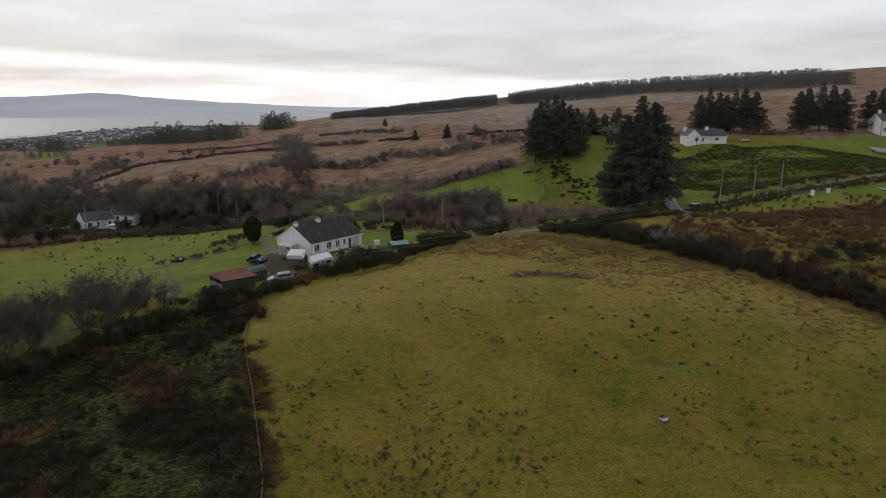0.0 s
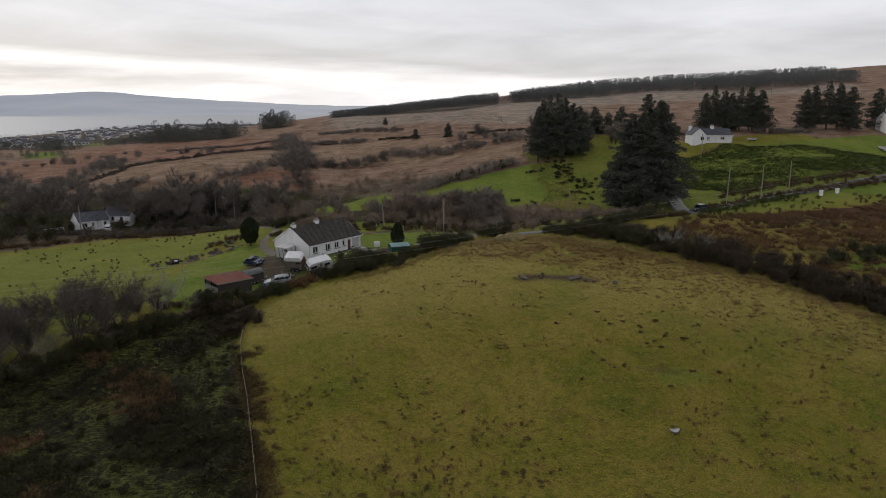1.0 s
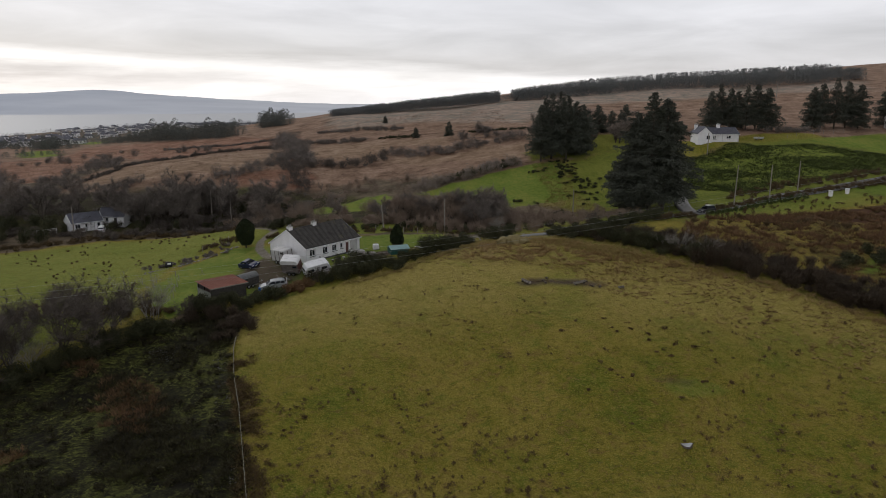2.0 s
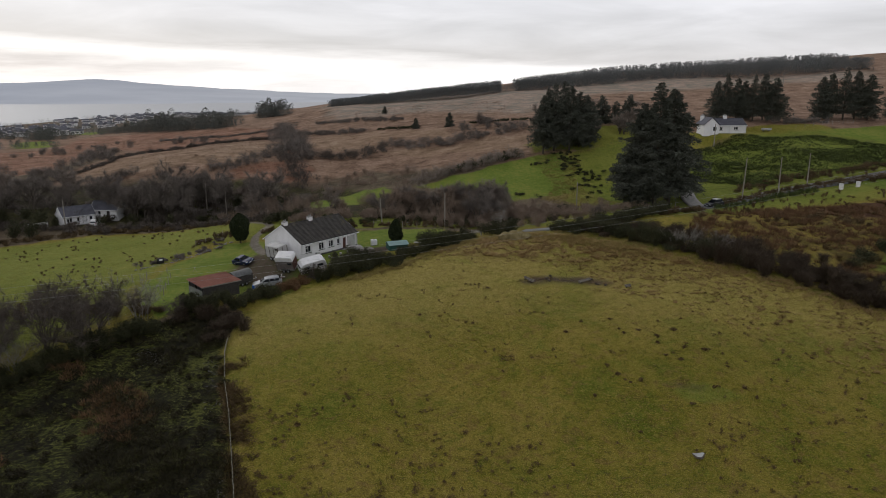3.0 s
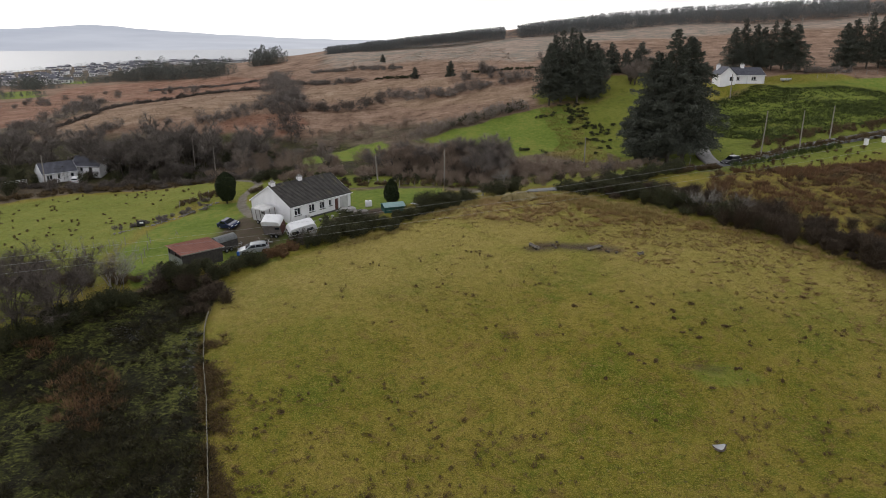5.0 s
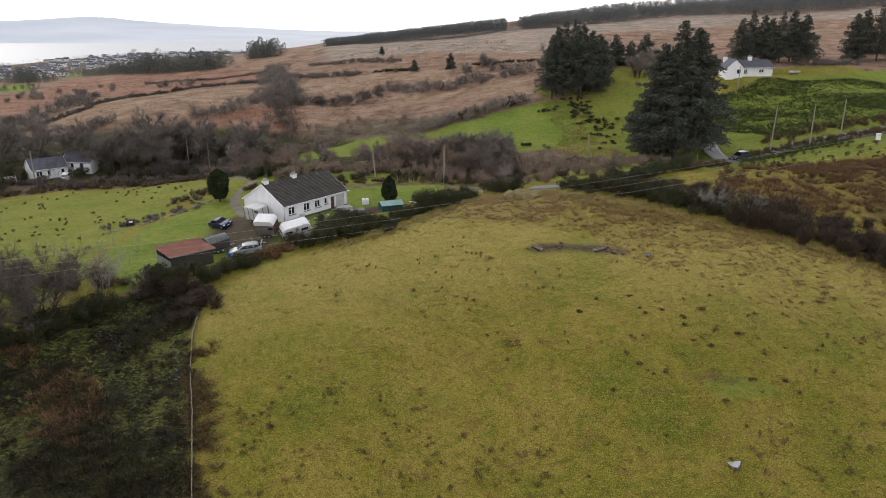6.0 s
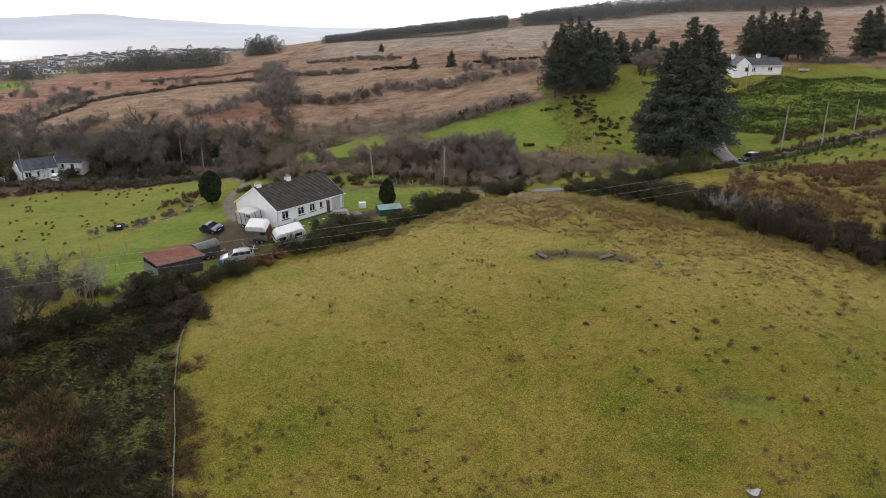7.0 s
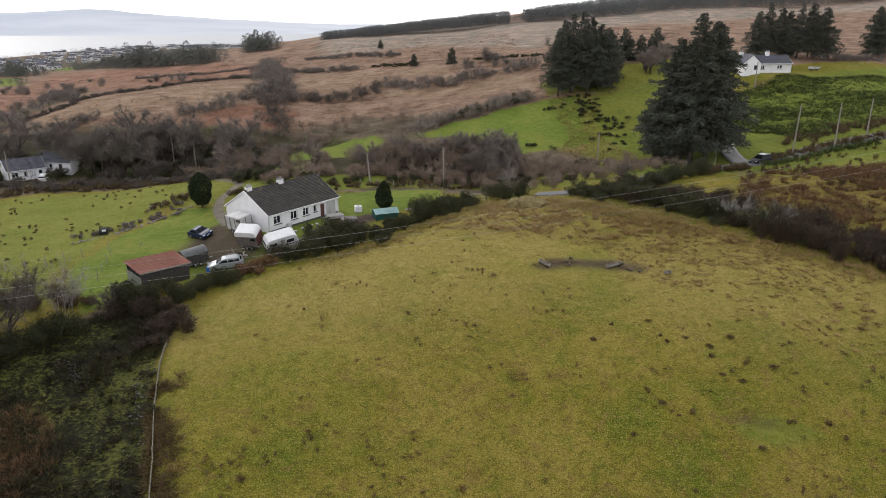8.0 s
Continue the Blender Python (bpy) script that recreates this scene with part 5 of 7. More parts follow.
stuff("scrub", shrubs(hx, hy, 1.9, 2.8, 620, 0.17, R, 0.35), M_TWIGBROWN, "brown leafless willow scrub along the stream", "scrub")
hx, hy = on_line([(-130, 157), (-102, 160), (-82, 169.5), (-50, 169), (-44.5, 161)], 0.7, 0.9, R)
stuff("bracken", shrubs(hx, hy, 1.2, 1.1, 360, 0.2, R, 0.4), M_BRIAR, "brown rough growth along the pasture edge", "bracken")
MOOR_HEDGES = [
    ([(-59, 260), (-75, 268), (-89, 271), (-101, 258), (-105, 241), (-105, 223), (-110, 217), (-112, 209)], 1.3, 1.2, 0.7, M_TWIGBOG),
    ([(-98, 205), (-93, 207), (-88, 208)], 1.7, 2.3, 1.0, M_TWIGDARK), ([(-67, 209), (-59, 211), (-55, 217), (-51, 224), (-49, 236)], 2.0, 2.8, 1.5, M_TWIGDARK),
    ([(-120, 305), (-104, 298), (-90, 294), (-66, 290)], 1.2, 0.9, 0.8, M_TWIGDARK), ([(-66, 293), (-57, 262), (-50, 242), (-44, 225)], 2.4, 3.2, 2.4, M_TWIGDARK),
    ([(-46, 218), (-45, 211), (-38, 198)], 2.2, 3.0, 2.4, M_TWIGBOG), ([(-58, 269), (-41, 256), (-28, 253)], 1.5, 1.6, 0.9, M_TWIGDARK), ([(-24, 254), (-11, 250)], 0.9, 0.8, 0.5, G),
    ([(-43, 220), (-32, 220), (-22, 223), (-18, 228)], 1.9, 2.6, 1.3, M_TWIGBOG), ([(-18, 228), (-8, 226), (0, 223), (9, 225), (24, 228)], 1.9, 2.5, 1.6, M_TWIGDARK),
    ([(8, 247), (18, 244), (27, 241)], 1.0, 0.9, 0.6, G), ([(-51, 292), (-34, 280), (-16, 269)], 1.3, 1.1, 1.6, M_TWIGDARK),
    ([(21, 205), (13, 202), (7, 199), (-3, 195), (-8, 191)], 1.9, 2.6, 1.1, M_TWIG), ([(20, 205), (10, 201), (-1, 196)], 1.4, 1.6, 0.8, G),
    ([(98, 219), (106, 220), (113, 222)], 1.4, 1.8, 1.0, M_TWIGDARK),
]
for line, r_, h_, wid, mat in MOOR_HEDGES:
    hx, hy = on_line(line, 0.5, wid, R)
    stuff("hedgerow", shrubs(hx, hy, r_, h_, 150, 0.27, R, 0.4), mat, "dark straggling hedgerow across the moor", "hedge")
hx, hy = scatter(SCRUBLAND, 90, R)
hx, hy = clear_of(hx, hy, GREEN, GREEN2, RUST2)
stuff("scrub", shrubs(hx, hy, 1.8, 2.0, 330, 0.17, R, 0.35), M_TWIGBROWN, "brown scrub below the moor fields", "scrub")
hx, hy = scatter(WEDGE, 130, R)
stuff("scrub", shrubs(hx, hy, 2.2, 2.8, 240, 0.3, R, 0.6), M_TWIGDARK, "dark leafless wood on the lower moor", "scrub")
sx, sy = [], []
for cx, cy, rad, n in ((-50, 232, 5, 12), (-44, 220, 4, 10), (12, 242.5, 2.2, 9), (14.6, 233.5, 1.5, 4), (5.5, 235, 1.2, 3), (-94, 280, 2, 4), (-104, 285, 2, 4), (48, 232, 14, 10), (60, 250, 25, 10), (-160, 262, 16, 16), (-150, 290, 20, 10)):
    a, q = R.uniform(0, 2 * np.pi, n), np.sqrt(R.random(n)) * rad
    sx.append(cx + np.cos(a) * q * 1.6)
    sy.append(cy + np.sin(a) * q)
stuff("scrub", shrubs(np.concatenate(sx), np.concatenate(sy), 2.0, 2.9, 260, 0.30, R, 0.55), M_TWIGDARK, "scattered leafless bushes on the moor", "scrub")
hx, hy = scatter([(-150, 150), (-118, 158), (-96, 163), (-84, 170), (-88, 177), (-150, 186)], 75, R)
stuff("scrub", shrubs(hx, hy, 2.2, 3.4, 520, 0.26, R, 0.4), G, "dark overgrown thicket beside the far farmhouse", "scrub")
# gorse on the rough bank, shrubs in the green fields
gxs = np.concatenate([R.normal(32.5, 1.8, 34), R.normal(35, 2.2, 26), R.normal(40, 4, 12), R.normal(24.5, 1.2, 5), R.normal(18.5, 0.8, 4), [33, 22.5]])
gys = np.concatenate([R.normal(197, 3.0, 34), R.normal(189, 3.5, 26), R.normal(180, 6, 12), R.normal(197.5, 0.5, 5), R.normal(181, 0.7, 4), [201, 178.5]])
stuff("gorse", shrubs(gxs, gys, 0.85, 0.85, 200, 0.18, R), G, "low dark gorse on the rough bank", "gorse")
fx, fy = scatter(BANK, 1500, R)
stuff("dead_grass", blades(at_ground(fx, fy), 0.3, 0.7, 8, 0.05, R), M_STRAW, "bleached rough grass on the bank", "grass")
hx, hy = scatter(LANESCRUB, 46, R)
stuff("scrub", shrubs(hx, hy, 1.5, 2.2, 640, 0.17, R, 0.35), M_TWIGBROWN, "brown leafless scrub beside the lane", "scrub")
hx, hy = scatter(LANESCRUB, 16, R)
stuff("scrub", shrubs(hx, hy, 1.3, 1.6, 500, 0.18, R, 0.15), G, "dark evergreen bushes above the lane", "scrub")

# rush tufts and grass
fx, fy = scatter(FIELD, 84000, R, lambda x, y: 1.1 - 0.8 * smooth01((y + 0.35 * np.abs(x - 12) - 96) / 30))
stuff("grass", blades(at_ground(fx, fy), 0.14, 0.28, 3, 0.033, R), M_GRASS, "short tussocky winter grass of the field", "grass")


def clumpy(x, y):
    return (0.12 + 1.2 * (vnoise(x, y, 0.09, 51) > 0.58)) * (1 - 0.75 * smooth01((y - 90) / 12))


def clusters(x, y, most, reach):
    k_ = R.integers(1, most, len(x))
    return np.repeat(x, k_) + R.normal(0, reach, k_.sum()), np.repeat(y, k_) + R.normal(0, reach * 1.6, k_.sum())


fx, fy = scatter(FIELD, 330, R, clumpy)
fx2, fy2 = scatter([(-22, 72), (-2, 62), (12, 74), (2, 84), (-18, 88)], 90, R)
fx4, fy4 = scatter([(-8, 66), (4, 64), (14, 72), (10, 80), (-2, 78)], 60, R)
fx3, fy3 = scatter([(28, 70), (30, 104), (58, 104), (70, 80), (50, 66)], 14, R)
fx, fy = clusters(np.concatenate([fx, fx2, fx3, fx4]), np.concatenate([fy, fy2, fy3, fy4]), 3, 0.35)
stuff("rush_tufts", shrubs(fx, fy, 0.40, 0.55, 130, 0.075, R, 0.15), M_TUFT, "dark rush tufts dotted over the field", "rushes")
TUSSOCKS = [(20.9, 89.8, 0.5), (23.4, 88.5, 0.6), (22.2, 88.4, 0.35), (17.6, 86.5, 0.55), (28.4, 85.0, 0.5), (32.2, 87.9, 0.5), (35.5, 87.9, 0.5), (36.4, 86.3, 0.4), (29.4, 92.3, 0.5), (27.7, 93.2, 0.35),
            (27.4, 95.8, 0.4), (27.7, 97.2, 0.4), (23.6, 98.3, 0.4), (23.2, 99.1, 0.35), (22.7, 101.9, 0.4), (33.3, 94.4, 0.6), (37.5, 92.6, 0.3), (16.1, 98.9, 0.5), (25.6, 98.6, 0.5), (30.4, 98.7, 0.5), (6.4, 71.8, 0.8), (-6.5, 71.9, 0.8)]
stuff("rush_tufts", join_arrays([shrubs(np.array([x]), np.array([y]), 0.95 * w, 0.88 * w, 420, 0.085, R, 0.15) for x, y, w in TUSSOCKS]), M_TUFT, "broad dark tussocks dotted over the field", "rushes")
fx, fy = scatter(FIELD, 4200, R, lambda x, y: 0.25 + (vnoise(x, y, 0.12, 58) > 0.48))
stuff("dead_grass", blades(at_ground(fx, fy), 0.17, R.uniform(0.14, 0.34, len(fx)), 16, 0.028, R), M_STRAW, "small bleached tussocks over the field", "grass")
fx, fy = scatter(FIELD, 1500, R, lambda x, y: 0.2 + (vnoise(x, y, 0.10, 59) > 0.52))
stuff("bracken", blades(at_ground(fx, fy), 0.10, R.uniform(0.2, 0.55, len(fx)), 34, 0.028, R), M_TUFT, "small brown clods and dead stems in the field", "grass")
fx, fy = scatter(FIELD, 330, R, lambda x, y: 0.05 + smooth01((y + 0.6 * np.maximum(x - 14, 0) - 116) / 16))
stuff("bracken", blades(at_ground(fx, fy), 0.24, R.uniform(0.3, 0.75, len(fx)), 44, 0.032, R), M_DEADFERN, "brown dead tufts over the top of the field", "grass")
fx, fy = scatter(FIELD, 600, R, lambda x, y: 0.15 + (vnoise(x, y, 0.05, 57) > 0.5))
stuff("dead_grass", blades(at_ground(fx, fy), 0.14, 0.40, 20, 0.03, R), M_BRIAR, "small brown specks of dead growth in the field", "grass")
fx, fy = on_line([(-17.5, 58), (-19.5, 66), (-21, 71.5), (-24.8, 83), (-27.3, 90), (-29, 97)], 0.032, 0.35, R)
fx = fx + 0.2 + R.random(len(fx)) ** 1.8 * 2.6
kk = vnoise(fx, fy, 0.45, 53) > 0.38 + 0.12 * smooth01((fy - 74) / 20)
fx, fy = fx[kk], fy[kk]
stuff("bracken", blades(at_ground(fx, fy), 0.36, 0.8, 26, 0.035, R), M_TUFT, "brown dead growth along the field wall", "bracken")
fx, fy = on_line([(4, 136.5), (9, 138), (15, 137), (20, 133), (26, 128.5), (34, 123.5)], 0.06, 1.5, R)
stuff("dead_grass", blades(at_ground(fx, fy), 0.5, 0.8, 22, 0.035, R), M_STRAW, "bleached rough grass on the crest", "grass")
fx, fy = on_line([(12, 136.5), (18, 134), (24, 130), (32, 125), (42, 118.5), (52, 111), (62, 103), (72, 95)], 0.09, 1.3, R)
stuff("bracken", blades(at_ground(fx, fy), 0.42, 0.8, 22, 0.035, R), M_GINGER, "rusty bracken along the far field edge", "bracken")
fx, fy = scatter([(-2, 130), (7, 138.5), (17, 138), (26, 129), (40, 119.5), (31, 117.5), (16, 123), (3, 126)], 430, R, lambda x, y: 0.2 + (vnoise(x, y, 0.25, 54) > 0.5))
stuff("bracken", blades(at_ground(fx, fy), 0.42, R.uniform(0.4, 1.0, len(fx)), 54, 0.035, R), M_GINGER, "rusty dead tufts over the crest of the field", "bracken")
fx, fy = scatter([(-2, 130), (7, 138.5), (17, 138), (26, 129), (46, 115.5), (36, 113), (16, 121), (3, 125)], 2600, R)
stuff("dead_grass", blades(at_ground(fx, fy), 0.15, 0.7, 14, 0.035, R), M_STRAW, "bleached tufts over the crest of the field", "grass")
fx, fy = on_line([(-16.5, 119.8), (-9, 123.6), (-2, 129.6), (5.8, 137.8)], 0.1, 0.6, R)
stuff("dead_grass", blades(at_ground(fx, fy), 0.4, 0.7, 18, 0.035, R), M_STRAW, "bleached rough grass below the hedge", "grass")
fx, fy = scatter(BOGLAND, 6800, R)
k = vnoise(fx, fy, 0.12, 61) > 0.53
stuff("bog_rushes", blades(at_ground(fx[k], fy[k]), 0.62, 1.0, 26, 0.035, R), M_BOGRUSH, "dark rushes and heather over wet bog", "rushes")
k2 = vnoise(fx, fy, 0.3, 63) > 0.45
stuff("bog_grass", blades(at_ground(fx[k2], fy[k2]), 0.13, 0.6, 40, 0.022, R), M_MOSS, "olive grass tussocks in the bog", "grass")
k3 = (inside(BOGRUST, fx, fy, 1.5, 2) > 0.5) & (vnoise(fx, fy, 0.3, 65) > 0.42) | (vnoise(fx, fy, 0.12, 65) > 0.74) & (fx < -33)
stuff("bracken", blades(at_ground(fx[k3], fy[k3]), 0.7, 1.0, 26, 0.035, R), M_DEADFERN, "rusty bracken patches in the bog", "bracken")
fx, fy = scatter(BOGLAND, 620, R)
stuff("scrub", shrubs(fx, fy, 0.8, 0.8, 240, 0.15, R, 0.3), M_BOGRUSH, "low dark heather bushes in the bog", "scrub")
fx, fy = scatter(RUSHES, 2600, R, lambda x, y: 0.16 + 1.3 * (vnoise(x, y, 0.14, 67) > 0.41))
stuff("red_rushes", blades(at_ground(fx, fy), R.uniform(0.5, 1.1, len(fx)), R.uniform(0.6, 1.2, len(fx)), 46, 0.038, R), M_DEADFERN, "red-brown dead rush clumps in the rough field", "rushes")
hx, hy = scatter(RUSHES, 46, R, lambda x, y: 0.1 + (vnoise(x, y, 0.07, 71) > 0.55))
stuff("scrub", shrubs(hx, hy, 1.3, 1.4, 500, 0.16, R, 0.4), M_BRIAR, "brown briar clumps in the rough field", "scrub")
hx, hy = on_line([(66, 118), (72, 121), (80, 124)], 0.8, 1.4, R)
stuff("scrub", shrubs(hx, hy, 1.6, 2.0, 900, 0.15, R, 0.2), G, "dark gorse thicket in the rough field", "scrub")
fx, fy = scatter(RUSHES, 500, R)
stuff("rush_tufts", blades(at_ground(fx, fy), R.uniform(0.4, 0.9, len(fx)), R.uniform(0.5, 1.0, len(fx)), 70, 0.03, R), M_TUFT, "dark rush clumps in the rough field", "rushes")
fx, fy = scatter(FIELD, 26000, R, lambda x, y: 0.02 + smooth01((y + 0.35 * np.abs(x - 12) - 98) / 32))
stuff("dead_grass", blades(at_ground(fx, fy), 0.13, 0.28, 3, 0.034, R), M_STRAW, "bleached winter grass over the upper field", "grass")
fx, fy = scatter(VERGE, 90, R)
stuff("rush_tufts", shrubs(fx, fy, 0.55, 1.0, 130, 0.16, R, 0.4), M_TUFT, "upright dark rush clumps beside the lane", "rushes")
fx, fy = on_line([(57, 154.6), (64, 158.8), (74, 164.4), (84, 168.4)], 0.22, 0.5, R)
stuff("rush_tufts", shrubs(fx, fy, 0.5, 1.25, 120, 0.14, R, 0.5), M_RUSHGREEN, "rank green rushes on the near bank of the lane", "rushes")
fx, fy = scatter(PASTURE, 260, R, lambda x, y: 0.15 + (vnoise(x, y, 0.06, 69) > 0.5))
stuff("rush_tufts", shrubs(fx, fy, 0.38, 0.55, 110, 0.13, R, 0.3), M_TUFT, "dark rush clumps dotting the lower pasture", "rushes")
fx, fy = scatter(PASTURE, 9000, R)
stuff("grass", blades(at_ground(fx, fy), 0.14, 0.4, 4, 0.05, R), M_GRASS, "short winter grass of the lower pasture", "grass")
fx, fy = scatter(RGREEN, 5200, R, lambda x, y: 0.16 + smooth01((vnoise(x * 0.35, y, 0.11, 41) - 0.26) / 0.3))
stuff("rushes", blades(at_ground(fx, fy), 0.5, 1.0, 12, 0.06, R), M_RUSHGREEN, "dark rushes in the damp green field", "rushes")
fx, fy = on_line([(-56, 132), (-51.5, 135), (-48.5, 138), (-45.5, 141), (-44, 146)], 0.6, 0.8, R)
stuff("scrub", shrubs(fx, fy, 0.7, 0.9, 260, 0.16, R, 0.4), M_TWIGDARK, "low dark brambles along the garden wall", "scrub")
fx, fy = on_line([(58, 158.5), (70, 165.5), (84, 170.5), (96, 175), (110, 181), (125, 188)], 0.5, 0.6, R)
fx2, fy2 = on_line([(66, 170), (80, 175.5), (96, 180), (112, 187)], 0.6, 1.0, R)
stuff("bracken", shrubs(np.concatenate([fx, fx2]), np.concatenate([fy, fy2]), 1.0, 1.5, 260, 0.18, R, 0.4), M_BRIAR, "brown bank growth along the lane", "bracken")
fx, fy = scatter([(-75, 200), (-20, 205), (30, 226), (20, 300), (-60, 320), (-160, 330), (-180, 250)], 7000, R)
stuff("moor_grass", blades(at_ground(fx, fy), 0.28, 1.3, 6, 0.10, R), M_MOORGRASS, "rusty dead bracken over the moor", "bracken")


# ---- buildings ----
def wall_bm(length, h, th, openings):
    """A wall along x from 0, its face at y 0, with openings (x0, x1, z0, z1) cut through."""
    bm = bmesh.new()
    xs = sorted({0.0, length, *[o[0] for o in openings], *[o[1] for o in openings]})
    for a, b in zip(xs, xs[1:]):
        cuts = sorted((o[2], o[3]) for o in openings if o[0] <= a + 1e-6 and o[1] >= b - 1e-6)
        z = 0.0
        for z0, z1 in cuts:
            if z0 > z:
                add_box(bm, ((a + b) / 2, th / 2, (z + z0) / 2), (b - a, th, z0 - z))
            z = z1
        if z < h:
            add_box(bm, ((a + b) / 2, th / 2, (z + h) / 2), (b - a, th, h - z))
    bmesh.ops.remove_doubles(bm, verts=bm.verts, dist=0.0005)
    return bm


def gable_bm(w, h, rise, th):
    """A gable wall across y from 0 to w, thick along x."""
    bm = bmesh.new()
    out = [(0, -1.2), (w, -1.2), (w, h), (w / 2, h + rise), (0, h)]
    a = [bm.verts.new((0, y, z)) for y, z in out]
    b = [bm.verts.new((th, y, z)) for y, z in out]
    bm.faces.new(a)
    bm.faces.new(list(reversed(b)))
    for i in range(5):
        j = (i + 1) % 5
        bm.faces.new((a[i], b[i], b[j], a[j]))
    return bm


def slope_bm(length, run, rise, over, gap, courses, thick=0.06):
    """One pitch of a roof: lapped courses of rolled tiles, eaves at y -over, ridge at y run."""
    bm = bmesh.new()
    full, k = run + over, rise / run
    nx_ = int((length + 2 * gap) / 0.09)
    rows = []
    for i in range(courses):
        for part_, lift_ in ((0.0, 0.085), (1.0, 0.0)):
            y = -over + full * (i + part_) / courses
            row = []
            for j in range(nx_ + 1):
                roll = 0.018 * math.sin(j * math.pi / 2)
                row.append(bm.verts.new((-gap + (length + 2 * gap) * j / nx_, y + (0.001 if part_ else 0.0), k * y + lift_ + roll)))
            rows.append(row)
    for a, b in zip(rows, rows[1:]):
        for j in range(nx_):
            bm.faces.new((a[j], a[j + 1], b[j + 1], b[j]))
    edge = [(-gap, -over), (length + gap, -over), (length + gap, run), (-gap, run)]
    lo = [bm.verts.new((x, y, k * y - thick)) for x, y in edge]
    bm.faces.new(list(reversed(lo)))
    bm.faces.new(list(rows[0]) + [lo[1], lo[0]])
    bm.faces.new([r[0] for r in rows] + [lo[3], lo[0]])
    bm.faces.new([r[-1] for r in rows] + [lo[2], lo[1]])
    return bm


def window_parts(parent, x0, x1, z0, z1, th, mullions=(0.5,), transom=0.68, frame_mat=None):
    fm = frame_mat or M_PVC
    w, h = x1 - x0, z1 - z0
    bm = bmesh.new()
    y = th * 0.45
    for c, s in (((x0 + 0.05, y, z0 + h / 2), (0.10, 0.07, h)), ((x1 - 0.05, y, z0 + h / 2), (0.10, 0.07, h)),
                 ((x0 + w / 2, y, z0 + 0.05), (w - 0.2, 0.07, 0.10)), ((x0 + w / 2, y, z1 - 0.05), (w - 0.2, 0.07, 0.10))):
        add_box(bm, c, s)
    for m in mullions:
        add_box(bm, (x0 + w * m, y, z0 + h / 2), (0.10, 0.06, h - 0.2))
    if transom:
        add_box(bm, (x0 + w * 0.26, y, z0 + h * transom), (w * 0.42, 0.055, 0.05))
    win = part("window", bm, fm, parent)
    part("pane", box((x0 + w / 2, y + 0.015, z0 + h / 2), (w - 0.1, 0.012, h - 0.1)), M_GLASS, win, "dark reflecting glass")
    part("sill", box((x0 + w / 2, -0.03, z0 - 0.04), (w + 0.2, 0.22, 0.08), bevel=0.01), M_PLINTH, win, "dark painted sill")


def chimney(parent, x, y, z0, z1, s=(0.9, 0.6), pots=2):
    st = part("chimney", box((x, y, (z0 + z1) / 2), (s[0], s[1], z1 - z0), bevel=0.015), M_RENDER, parent)
    part("cap", box((x, y, z1 + 0.05), (s[0] + 0.14, s[1] + 0.14, 0.1), bevel=0.015), M_CONC, st, "concrete chimney cap")
    for i in range(pots):
        px = x + (i - (pots - 1) / 2) * 0.4
        part("chimney_pot", rod((px, y, z1 + 0.08), (px, y, z1 + 0.42), 0.13, 0.11, 10), M_CONC, st)


